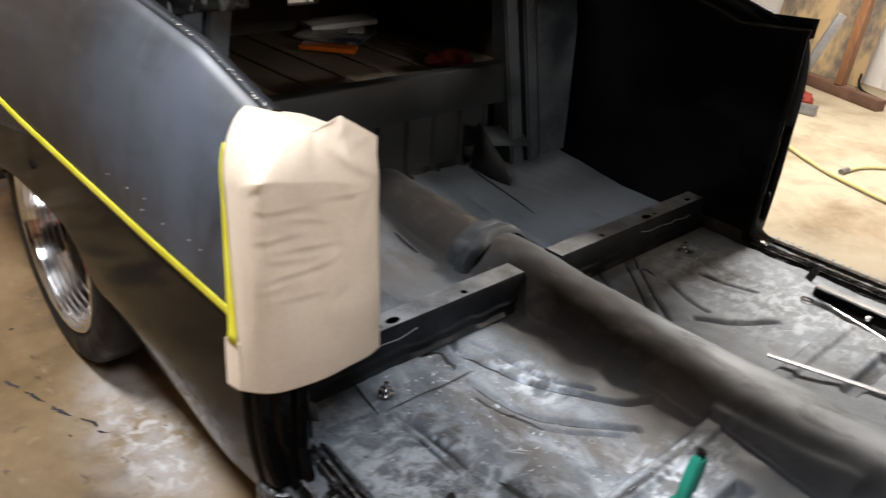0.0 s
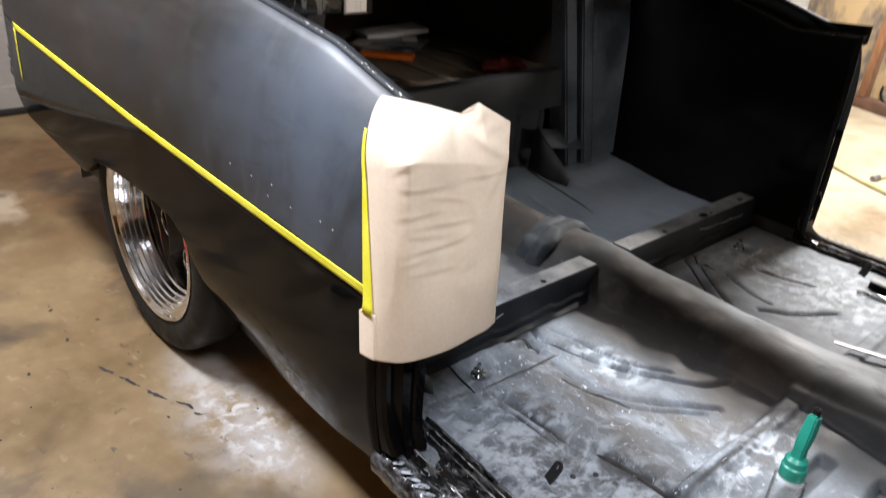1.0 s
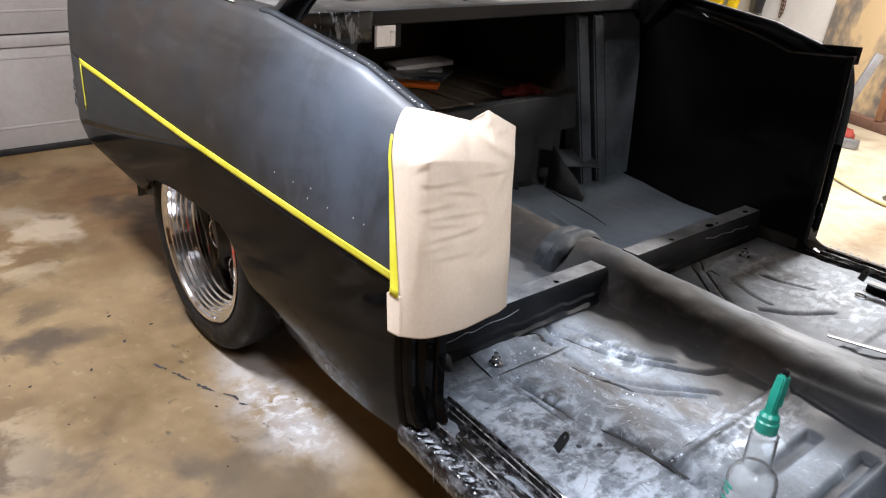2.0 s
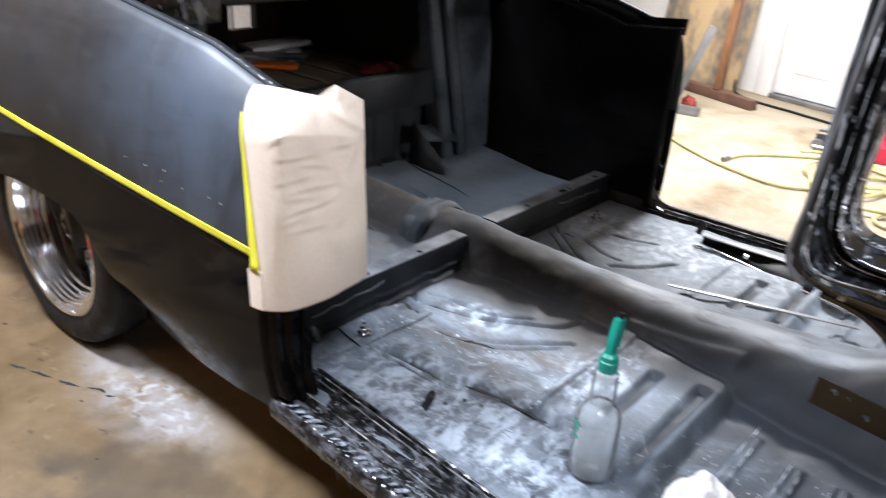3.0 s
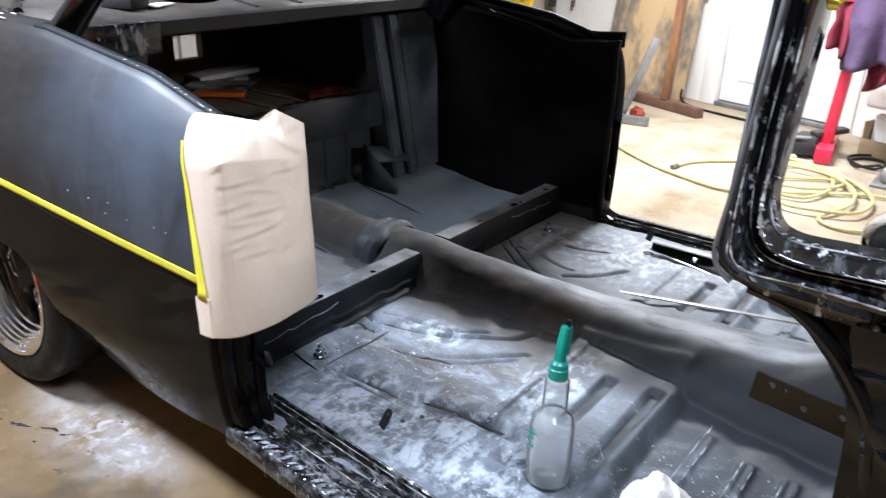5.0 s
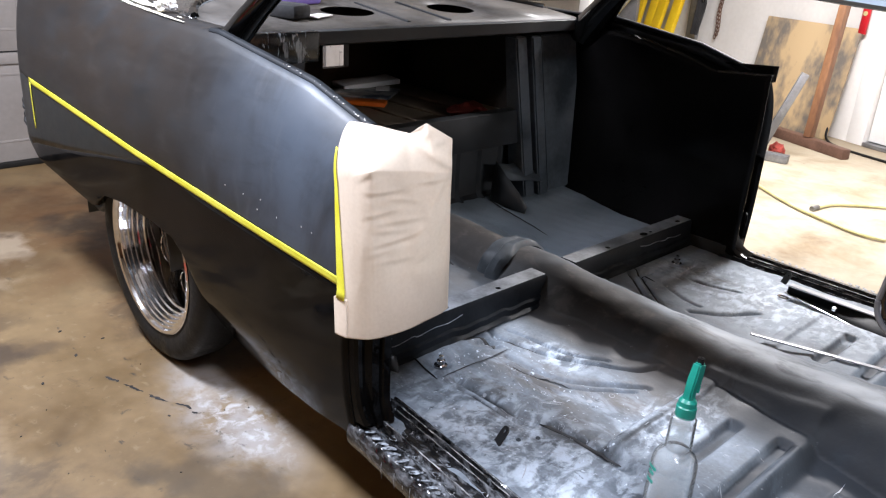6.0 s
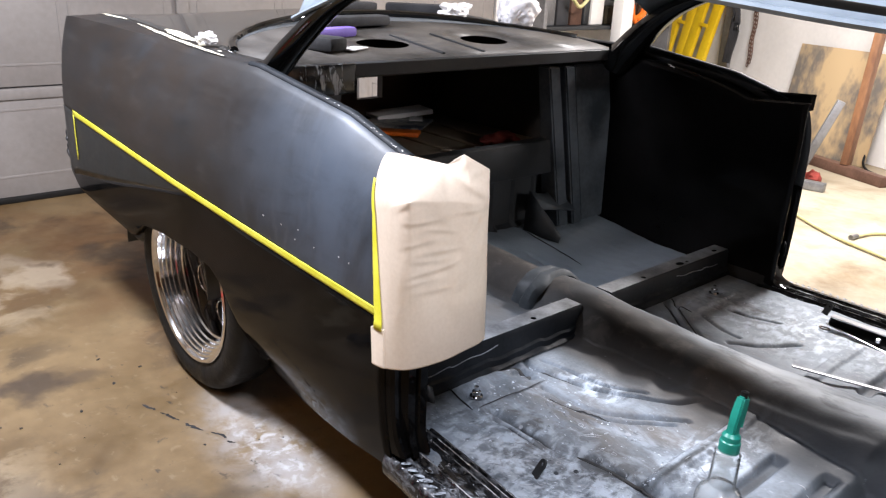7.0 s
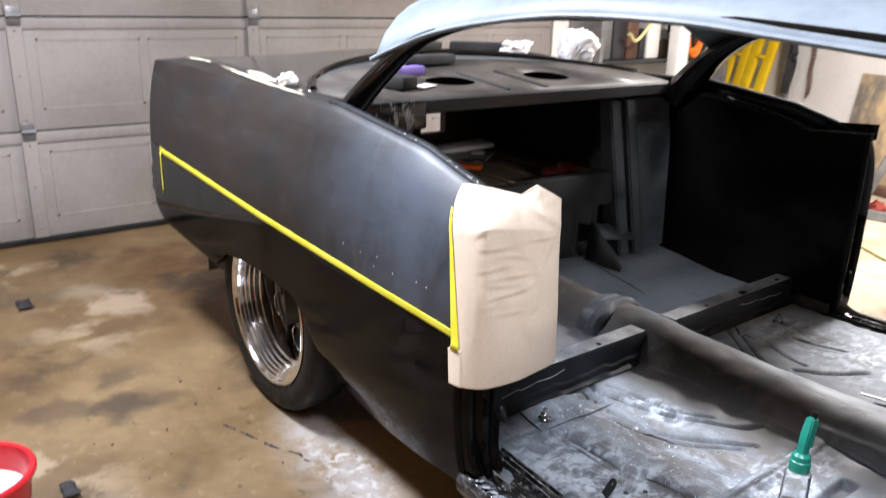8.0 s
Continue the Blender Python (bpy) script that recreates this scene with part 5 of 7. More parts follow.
for side in (0, 1):
    def Y(y, s=side):
        return y if s == 0 else 2 * YC - y
    bm = bmesh.new()
    tube(bm, [(p.x, Y(p.y - 0.008), p.z) for p in line], 0.009, 8, flat=0.7)
    part("drip_rail", bm, roof_primer, car)
    bm = bmesh.new()
    path = smooth_path([(1.0, 0.225, 1.2), (0.6, 0.225, 1.236), (0.3, 0.225, 1.252), (-0.1, 0.225, 1.238), (-0.33, 0.222, 1.2), (-0.45, 0.22, 1.162), (-0.54, 0.215, 1.11), (-0.62, 0.2, 1.045), (-0.68, 0.185, 0.985), (-0.735, 0.165, 0.93)], 6)
    tube(bm, [(p.x, Y(p.y), p.z) for p in path], [0.013 + (0.085 if side == 0 else 0.15) * max(0, -p.x - 0.3) for p in path], 10, flat=0.75)
    part("window_frame", bm, gloss, car, "gloss black window frame and rear pillar")

# windscreen pillar with its dog-leg, hinge post, cowl side; flutes from the glass edge outwards
FLUTES = [
    [(0.972, 1.2), (0.964, 1.1), (0.957, 1.008), (0.955, 0.958), (0.963, 0.93), (0.977, 0.919), (1.0, 0.916), (1.05, 0.918), (1.12, 0.92), (1.3, 0.925)],
    [(0.963, 1.2), (0.957, 1.1), (0.952, 1.0), (0.952, 0.945), (0.962, 0.918), (0.98, 0.905), (1.01, 0.9), (1.055, 0.902), (1.12, 0.905), (1.3, 0.91)],
    [(0.951, 1.2), (0.943, 1.1), (0.937, 0.999), (0.939, 0.94), (0.95, 0.908), (0.972, 0.894), (1.01, 0.89), (1.06, 0.893), (1.125, 0.895), (1.3, 0.9)],
    [(0.943, 1.2), (0.935, 1.1), (0.927, 0.99), (0.925, 0.92), (0.932, 0.888), (0.955, 0.877), (1.005, 0.878), (1.06, 0.877), (1.13, 0.874), (1.3, 0.872)],
    [(0.935, 1.2), (0.925, 1.1), (0.911, 0.98), (0.904, 0.9), (0.911, 0.872), (0.945, 0.853), (1.0, 0.842), (1.06, 0.838), (1.13, 0.836), (1.3, 0.836)],
]
for side in (0, 1):
    def Y(y, s=side):
        return y if s == 0 else 2 * YC - y
    outline = [(0.915, 1.2), (0.905, 1.0), (0.9, 0.9), (0.904, 0.876), (0.918, 0.86), (0.94, 0.85), (0.976, 0.841), (1.015, 0.815), (1.049, 0.779), (1.075, 0.742), (1.092, 0.69), (1.094, 0.5), (1.094, 0.262), (1.45, 0.262), (1.45, 0.93), (1.25, 0.925), (1.16, 0.922), (1.096, 0.918), (1.022, 0.906), (0.975, 0.908), (0.952, 0.925), (0.941, 0.955), (0.943, 1.05), (0.95, 1.2)]
    bm = bmesh.new()
    f0 = bm.faces.new([bm.verts.new((x, Y(0.125), z)) for x, z in outline])
    ext = bmesh.ops.extrude_face_region(bm, geom=[f0])
    bmesh.ops.translate(bm, vec=(0, 0.06 if side == 0 else -0.06, 0), verts=[g for g in ext["geom"] if isinstance(g, bmesh.types.BMVert)])
    es = [e for e in bm.edges if abs(e.verts[0].co.y - e.verts[1].co.y) < 1e-6]
    bmesh.ops.bevel(bm, geom=es, offset=0.014, segments=3, affect="EDGES", profile=0.6)
    bmesh.ops.bisect_plane(bm, geom=list(bm.verts) + list(bm.edges) + list(bm.faces), plane_co=(0, 0, 0.925), plane_no=(0, 0, 1))
    for f in bm.faces:
        f.material_index = 0 if f.calc_center_median().z > 0.925 and f.calc_center_median().x < 1.0 else 1
    post = part("windscreen_pillar", bm, [streaky_gloss if side == 0 else gloss, flank_gloss if side == 0 else gloss], car, "gloss black dog-leg windscreen pillar with dust")
    # bulged cowl side below the flutes
    bm = bmesh.new()
    rows = []
    for x in np.linspace(1.07, 1.6, 44):
        row = []
        for z in np.linspace(0.27, 0.85, 70):
            bulge = 0.03 / (1 + math.exp(-(z - 0.79) / 0.012)) + 0.026 * math.exp(-((z - 0.72 + 0.12 * (x - 1.1)) / 0.03) ** 2) * min(1.0, (x - 1.05) / 0.1) + 0.014 / (1 + math.exp((z - 0.62) / 0.03))
            bulge += 0.007 * noise.noise(Vector((x * 9, z * 7, 2.2))) * min(1.0, (x - 1.07) / 0.05)
            row.append((x + 0.05 * max(0, 0.83 - z) ** 0.5 * math.exp(-(x - 1.07) / 0.1), Y(0.124 - bulge), z))
        rows.append(row)
    loft(bm, rows)
    part("cowl_side", bm, gloss, post, "gloss black cowl side with a rounded crease")
    # pressed flutes that run down the pillar and sweep forward under the windscreen
    bm = bmesh.new()
    paths = [smooth_path([(x, 0, z) for x, z in line], 9) for line in FLUTES]
    rows = []
    for i in range(len(paths[0])):
        w, o, r, g, q = [p[i] for p in paths]
        section = [(w, 0.165), (w, 0.13), (w.lerp(o, 0.5), 0.112), (o, 0.102), (o.lerp(r, 0.35), 0.106), (o.lerp(r, 0.7), 0.124), (r, 0.12), (r.lerp(g, 0.3), 0.11), (r.lerp(g, 0.7), 0.114), (g, 0.098), (g.lerp(q, 0.35), 0.104), (g.lerp(q, 0.7), 0.112), (q, 0.114), (q, 0.14)]
        rows.append([(p[0], Y(p[1]), p[2]) for p in smooth_path([(a.x, y, a.z) for a, y in section], 3)])
    loft(bm, rows)
    part("pillar_skin", bm, chipped_gloss if side == 0 else gloss, post, "chipped gloss black flutes of the pillar and cowl")
    bm = bmesh.new()
    tube(bm, smooth_path([(0.933, Y(0.112), 1.19), (0.917, Y(0.112), 1.0), (0.907, Y(0.112), 0.915), (0.905, Y(0.112), 0.885), (0.914, Y(0.11), 0.866), (0.93, Y(0.11), 0.854)], 8), 0.0034, 8)
    part("pillar_trim", bm, grey_steel, post, "thin bare metal edge trim")
    if side == 0:
        # chips along the windscreen lip and a welded strap across the pillar foot
        pick = random.Random(8)
        bm = bmesh.new()
        lip, ridge = paths[0], paths[1]
        for k in range(50):
            p = (lip if k % 3 else ridge)[pick.randrange(18, len(lip) - 8)]
            e = pick.uniform(0.0005, 0.0014)
            bmesh.ops.create_icosphere(bm, subdivisions=1, radius=1, matrix=Matrix.Translation((p.x + pick.uniform(-0.004, 0.004), 0.128 if k % 3 else 0.101, p.z + pick.uniform(-0.003, 0.003))) @ Matrix.Rotation(pick.uniform(-0.5, 0.5), 4, "Y") @ Matrix.Diagonal((e * pick.uniform(1.5, 4), 0.0014, e * 0.7, 1)))
        tagged(part("paint_chips", bm, dry_dust, post, "pale chips in the black paint"), kind="stuff")
        # Bright tubes on the flutes: painted lamp glints with dust.
        for n, y0, r0 in ((0, 0.127, 0.0024), (1, 0.101, 0.0026), (2, 0.111, 0.0016), (3, 0.097, 0.0026)):
            bm = bmesh.new()
            run = paths[n][4:]
            tube(bm, [(p.x, y0, p.z) for p in run], [r0 * (0.3 + 1.1 * abs(noise.noise(Vector((i * 0.23, n * 5.0, 1.0))))) for i in range(len(run))], 6)
            part("glint_line", bm, glint_edge, post, "painted dusty glint along a flute edge")
    bm = bmesh.new()
    tube(bm, smooth_path([(0.95, Y(0.122), 0.85), (1.0, Y(0.12), 0.84), (1.045, Y(0.12), 0.81), (1.08, Y(0.12), 0.772), (1.108, Y(0.12), 0.727), (1.118, Y(0.124), 0.66), (1.122, Y(0.132), 0.58)], 8), 0.009, 8)
    part("edge_fold", bm, gloss, post)
bm = bmesh.new()
prof = [(1.14, 0.64), (1.09, 0.68), (1.06, 0.72), (1.045, 0.77), (1.045, 0.81), (1.055, 0.85), (1.075, 0.873), (1.1, 0.882), (1.14, 0.885), (1.25, 0.885), (1.5, 0.88)]
rows = []
for y in np.linspace(0.235, 2 * YC - 0.235, 40):
    rows.append([(x, y, z) for x, z in prof])
loft(bm, rows)
solid(part("dashboard", bm, gloss, car, "gloss black steel dashboard"), 0.004, 0)
bm = bmesh.new()
rows = [[(1.34, y, 0.6), (1.4, y, 0.75), (1.42, y, 0.94)] for y in (0.2, 2 * YC - 0.2)]
loft(bm, rows)
solid(part("firewall", bm, satin, car), 0.004, 0)
bm = bmesh.new()
bmesh.ops.create_uvsphere(bm, u_segments=40, v_segments=20, radius=1, matrix=Matrix.Translation((1.16, 0.4, 0.868)) @ Matrix.Diagonal((0.105, 0.15, 0.104, 1)))
bmesh.ops.create_uvsphere(bm, u_segments=40, v_segments=20, radius=1, matrix=Matrix.Translation((1.19, 0.36, 0.87)) @ Matrix.Diagonal((0.165, 0.19, 0.05, 1)))
part("dashboard_hood", bm, cowl_gloss, car, "rounded gloss black dashboard hood")
# drilled bracket under the dashboard
bm = bmesh.new()
pts = [(0.0, 0.0), (0.17, 0.0), (0.17, 0.046), (0.0, 0.046)]
sheet_with_holes(bm, pts, [ring(0.025, 0.034, 0.005, 0.005, 12), ring(0.045, 0.034, 0.003, 0.003, 10), ring(0.075, 0.018, 0.005, 0.005, 12), ring(0.125, 0.03, 0.005, 0.005, 12)], lambda x, y: 0.0)
bmesh.ops.transform(bm, matrix=Matrix.Translation((0.938, 0.3, 0.598)) @ Matrix.Rotation(radians(6), 4, "Y") @ Matrix.Rotation(radians(90), 4, "X"), verts=bm.verts)
solid(part("drilled_bracket", bm, brown_plate, car, "brown drilled steel bracket under the dashboard", smooth=False), 0.004, 0)
bm = bmesh.new()
bar(bm, (1.09, 0.3, 0.6), (1.2, 0.3, 0.7), 0.02, 0.02)
part("bracket_arm", bm, satin, car)


# wheels
def wheel(y_face, outward):
    w = bpy.data.objects.new("wheel", None)
    scene.collection.objects.link(w)
    w.empty_display_size = 0.1
    w.location = (-0.966, y_face, 0.335)
    w.parent = car
    w.matrix_parent_inverse = Matrix.Translation(-car.location)
    s = -outward * 0.62
    c = (-0.966, y_face, 0.335)
    bm = bmesh.new()
    revolve(bm, [(0.243, 0.012 * s), (0.262, -0.006 * s), (0.29, -0.012 * s), (0.315, -0.002 * s), (0.33, 0.02 * s), (0.3345, 0.04 * s), (0.335, 0.1 * s), (0.335, 0.17 * s), (0.33, 0.205 * s), (0.31, 0.225 * s), (0.26, 0.23 * s), (0.22, 0.22 * s)], c, "y", 72)
    part("tyre", bm, rubber, w, "black low-profile tyre")
    bm = bmesh.new()
    revolve(bm, [(0.246, 0.012 * s), (0.249, -0.002 * s), (0.244, -0.008 * s), (0.236, -0.004 * s), (0.232, 0.01 * s), (0.226, 0.013 * s), (0.2245, 0.026 * s), (0.219, 0.029 * s), (0.2175, 0.044 * s), (0.212, 0.047 * s), (0.2105, 0.064 * s), (0.205, 0.067 * s), (0.2035, 0.086 * s), (0.197, 0.089 * s), (0.195, 0.112 * s), (0.188, 0.116 * s), (0.185, 0.16 * s), (0.19, 0.2 * s)], c, "y", 72)
    part("rim", bm, chrome, w, "polished deep-dish rim")
    bm = bmesh.new()
    revolve(bm, [(0.001, 0.11 * s), (0.03, 0.11 * s), (0.034, 0.118 * s), (0.05, 0.13 * s), (0.055, 0.19 * s)], c, "y", 32)
    part("hub", bm, spoke_metal, w)
    for k in range(5):
        a = 2 * math.pi * k / 5 + 0.4
        bm = bmesh.new()
        d, e = Vector((math.cos(a), 0, math.sin(a))), Vector((-math.sin(a), 0, math.cos(a)))
        rows = []
        for r, wd, dep in ((0.05, 0.03, 0.13), (0.09, 0.02, 0.15), (0.14, 0.02, 0.168), (0.188, 0.034, 0.172)):
            o = Vector(c) + d * r
            rows.append([o + e * wd + Vector((0, (dep + 0.03) * s, 0)), o + e * wd * 0.6 + Vector((0, dep * s, 0)), o - e * wd * 0.6 + Vector((0, dep * s, 0)), o - e * wd + Vector((0, (dep + 0.03) * s, 0))])
        loft(bm, rows)
        solid(part("spoke", bm, spoke_metal, w), 0.006, 0)
        # bright edge of the opening beside the spoke
        bm = bmesh.new()
        loop = []
        for b in np.linspace(0, 2 * math.pi, 25):
            aa = a + math.pi / 5 + 0.36 * math.cos(b) * (1 - 0.25 * math.sin(b))
            rr = 0.128 + 0.042 * math.sin(b)
            loop.append(Vector(c) + Vector((math.cos(aa) * rr, 0.176 * s, math.sin(aa) * rr)))
        tube(bm, loop, 0.0035, 6)
        part("opening_edge", bm, chrome, w, "bright edge of a wheel opening")
    bm = bmesh.new()
    revolve(bm, [(0.001, 0.205 * s), (0.18, 0.205 * s), (0.183, 0.24 * s)], c, "y", 40)
    part("brake_drum", bm, satin, w)
    # parts hang on the wheel's own place
    for o in w.children:
        o.matrix_parent_inverse = Matrix.Translation(-Vector(c))


wheel(0.032, -1)
wheel(2 * YC - 0.032, 1)
bm = bmesh.new()
tube(bm, smooth_path([(-1.43, 0.06, 0.47), (-1.435, 0.06, 0.41), (-1.425, 0.06, 0.37), (-1.37, 0.06, 0.355), (-1.325, 0.06, 0.38), (-1.31, 0.06, 0.43)], 8), 0.014, 10)
part("exhaust_hanger", bm, satin, car, "black looped hanger behind the wheel")

bm = bmesh.new()
tube(bm, smooth_path([(-1.868, 0.012, 0.64), (-1.86, 0.004, 0.61), (-1.848, 0.004, 0.59), (-1.85, 0.0, 0.56), (-1.825, 0.002, 0.525), (-1.8, 0.008, 0.5), (-1.81, 0.02, 0.51)], 5), [0.005 + 0.004 * abs(math.sin(k * 0.7)) for k in range(31)], 8)
part("bumper_bracket", bm, satin, car, "small black bracket and cable at the tail")
# filler along the top of the quarter panel
def deck(x, y):
    lid = interp(x, TOP) + 0.006 + (0.05 * (1 - ((y - YC) / 0.75) ** 2) if y > 0.19 else 0.0)
    return max(interp(x, TOP) + 0.0045, lid) + 0.002


for x0, x1, ya, yb, wide, seed in ((-1.52, -0.84, 0.165, 0.128, 0.012, 3), (-1.38, -1.14, 0.2, 0.185, 0.022, 8), (-1.86, -1.62, 0.15, 0.17, 0.012, 5), (-0.95, -0.92, 0.165, 0.16, 0.006, 6), (-1.08, -1.03, 0.17, 0.16, 0.01, 9)):
    bm = bmesh.new()
    rows = []
    for x in np.linspace(x0, x1, 40):
        t = (x - x0) / (x1 - x0)
        e = math.sin(math.pi * (t * 0.96 + 0.02)) ** 0.5 * (0.75 + 0.9 * abs(noise.noise(Vector((x * 14, seed, 0)))))
        jag = 0.006 * noise.noise(Vector((x * 22, seed, 4)))
        row = []
        for k in range(5):
            y = max(0.124, ya + (yb - ya) * t + wide * e * (k / 2 - 1) + jag)
            row.append((x, y, deck(x, y)))
        rows.append(row)
    loft(bm, rows)
    part("body_filler", bm, filler_putty, car, "pale yellow body filler patch")

# dust specks and nicks on the primer
rng = random.Random(4)
bm = bmesh.new()
for x, z in ((-0.452, 0.686), (-0.375, 0.685), (-0.306, 0.69), (-0.319, 0.664), (-0.245, 0.666), (-0.157, 0.671), (-0.122, 0.668)):
    y = skin(x, z) - 0.003
    bmesh.ops.create_icosphere(bm, subdivisions=1, radius=0.0022, matrix=Matrix.Translation((x, y, z)) @ Matrix.Diagonal((0.7, 0.3, 1, 1)))
tagged(part("primer_nicks", bm, white_paper, car, "tiny pale nicks in the primer"), kind="stuff")

# ---- masking on the car ----
def tape_strip(name, points, width, label, lift=0.0035, taper=0.0):
    """A strip of tape laid on the flank along (x, z) points."""
    bm = bmesh.new()
    rows = []
    n = len(points)
    for i, (x, z) in enumerate(points):
        a, b = points[max(i - 1, 0)], points[min(i + 1, n - 1)]
        d = Vector((b[0] - a[0], b[1] - a[1])).normalized()
        nx, nz = -d.y, d.x
        row = []
        for k in (-1, -0.5, 0, 0.5, 1):
            w = width * (1 - taper * (i / (n - 1)) ** 1.5)
            px, pz = x + nx * w / 2 * k, z + nz * w / 2 * k
            row.append((px, skin(px, pz) - lift, pz))
        rows.append(row)
    loft(bm, rows)
    ob = tagged(part(name, bm, yellow_tape), label, "tape", "masking tape on the car")
    return solid(ob, 0.0006, 0)


tape_strip("masking_tape", [(x, interp(x, TAPE)) for x in np.linspace(-1.712, -0.012, 60)], 0.019, "long yellow masking tape strip along the quarter panel")
tape_strip("masking_tape", [(-1.704, z) for z in np.linspace(0.715, 0.56, 10)], 0.012, "short yellow masking tape strip on the tail end")

# kraft paper folded round the front of the quarter panel
# place along the sheet, then its hem, its shoulder and its crown there
SHEET = [
    (0.0, (0.018, -0.002, 0.501), (-0.058, 0.04, 0.79), (-0.1, 0.108, 0.897)),
    (0.06, (0.026, 0.0, 0.5), (-0.036, 0.036, 0.797), (-0.072, 0.112, 0.9)),
    (0.2, (0.046, 0.012, 0.499), (0.012, 0.03, 0.822), (-0.012, 0.115, 0.903)),
    (0.33, (0.074, 0.045, 0.5), (0.062, 0.036, 0.846), (0.03, 0.12, 0.9)),
    (0.45, (0.094, 0.11, 0.508), (0.09, 0.105, 0.842), (0.052, 0.128, 0.898)),
    (0.56, (0.1, 0.16, 0.517), (0.108, 0.15, 0.836), (0.07, 0.158, 0.922)),
    (0.66, (0.099, 0.208, 0.524), (0.104, 0.198, 0.828), (0.1, 0.2, 0.893)),
    (0.8, (0.075, 0.228, 0.53), (0.06, 0.23, 0.83), (0.05, 0.225, 0.872)),
    (1.0, (-0.08, 0.235, 0.56), (-0.1, 0.235, 0.82), (-0.09, 0.2, 0.872)),
]


def along(s, row, steps=1):
    """The sheet's hem, shoulder or crown at s; smooth for hem and shoulder."""
    xs = [c[0] for c in SHEET]
    if steps == 1:
        return Vector([float(np.interp(s, xs, [c[row][k] for c in SHEET])) for k in range(3)])
    fine = smooth_path([c[row] for c in SHEET], steps)
    at = [xs[n // steps] + (xs[min(n // steps + 1, len(xs) - 1)] - xs[n // steps]) * (n % steps) / steps for n in range(len(fine))]
    return Vector([float(np.interp(s, at, [p[k] for p in fine])) for k in range(3)])


# creases in the sheet: place along, height, half length, turn, depth
CREASES = [(0.36, 0.8, 0.025, 0.15, 0.004), (0.43, 0.782, 0.02, -0.25, 0.003), (0.35, 0.757, 0.022, 0.3, 0.0036), (0.44, 0.74, 0.03, 0.1, 0.0034), (0.37, 0.722, 0.018, -0.1, 0.0032), (0.4, 0.7, 0.03, 0.25, 0.0036), (0.48, 0.712, 0.02, 0.45, 0.0026), (0.34, 0.678, 0.02, 0.35, 0.003), (0.42, 0.66, 0.026, 0.1, 0.0026), (0.5, 0.655, 0.018, 0.5, 0.002), (0.6, 0.79, 0.035, 1.2, 0.0034), (0.63, 0.73, 0.03, 1.4, 0.0024), (0.55, 0.815, 0.03, 0.1, 0.003), (0.3, 0.83, 0.025, 0.6, 0.003), (0.27, 0.62, 0.03, 1.1, 0.0018), (0.46, 0.6, 0.03, 0.2, 0.0014), (0.56, 0.9, 0.012, 0.9, 0.003), (0.61, 0.885, 0.015, 0.4, 0.003)]
bm = bmesh.new()
NZ, NS = 150, 190
hem, shoulder, crown = [], [], []
for k in range(NS):
    s = k / (NS - 1)
    hem.append(along(s, 1) if s < 0.05 else along(s, 1, 6))
    shoulder.append(along(s, 2) * 0.45 + along(s, 2, 6) * 0.55)
    crown.append(along(s, 3))
rows = []
for i in range(NZ):
    f = i / (NZ - 1)
    row = []
    for k in range(NS):
        s = k / (NS - 1)
        if f < 0.74:
            p = hem[k].lerp(shoulder[k], f / 0.74)
        else:
            q = (f - 0.74) / 0.26
            a = q * math.pi / 2
            c, d = crown[k], shoulder[k]
            flat = 0.75 * min(1.0, max(0.0, (s - 0.16) / 0.16))
            out, up = flat * q + (1 - flat) * (1 - math.cos(a)), flat * q + (1 - flat) * math.sin(a)
            p = Vector((d.x + (c.x - d.x) * out, d.y + (c.y - d.y) * out, d.z + (c.z - d.z) * up))
        # crumples gather beside the corner, the rest hangs fairly flat
        corner = math.exp(-((s - 0.42) / 0.17) ** 2) * math.exp(-((p.z - 0.75) / 0.13) ** 2)
        front = 1 / (1 + math.exp(-(s - 0.22) / 0.03))
        low = 0.15 + 0.85 * min(1.0, max(0.0, (p.z - 0.55) / 0.1))
        wr = (0.0085 * noise.noise(Vector((s * 6 + p.z * 3, p.z * 6, 5.1))) + 0.0022 * noise.noise(Vector((s * 14, p.z * 16 + s * 5, 4.0)))) * front
        for cs, cz, half, turn, depth in CREASES:
            du, dv = (s - cs) * 0.38, p.z - cz
            lengthways, across = du * math.cos(turn) + dv * math.sin(turn), -du * math.sin(turn) + dv * math.cos(turn)
            fade = math.exp(-(lengthways / half) ** 2)
            wr += 0.25 * depth * fade * (math.exp(-((across - 0.004) / 0.0045) ** 2) - 1.3 * math.exp(-((across + 0.005) / 0.007) ** 2))
        wr += 0.005 * math.exp(-((p.z - 0.87 + 0.25 * (s - 0.55)) / 0.012) ** 2) * math.exp(-((s - 0.6) / 0.09) ** 2)
        wr *= low * min(1.0, s * 12)
        p += Vector((wr, -0.6 * wr, 0))
        if s < 0.14 and p.z > 0.577:
            p.x -= 0.004 * max(0.0, 1 - (p.z - 0.577) / 0.2) * (1 - s / 0.14)
        if s < 0.14 and p.z <= 0.577:
            p.x -= 0.011 * (1 - s / 0.14) * min(1.0, (0.58 - p.z) / 0.008)
            p.y -= 0.003
        if p.x < 0.0 and s < 0.3 and p.z > 0.577:
            p.y = min(p.y, skin(p.x, min(p.z, interp(p.x, TOP))) - 0.003)
        row.append(tuple(p))
    rows.append(row)
# the upright tape holds the paper's rear edge
tape_bm, tape_rows = bmesh.new(), []
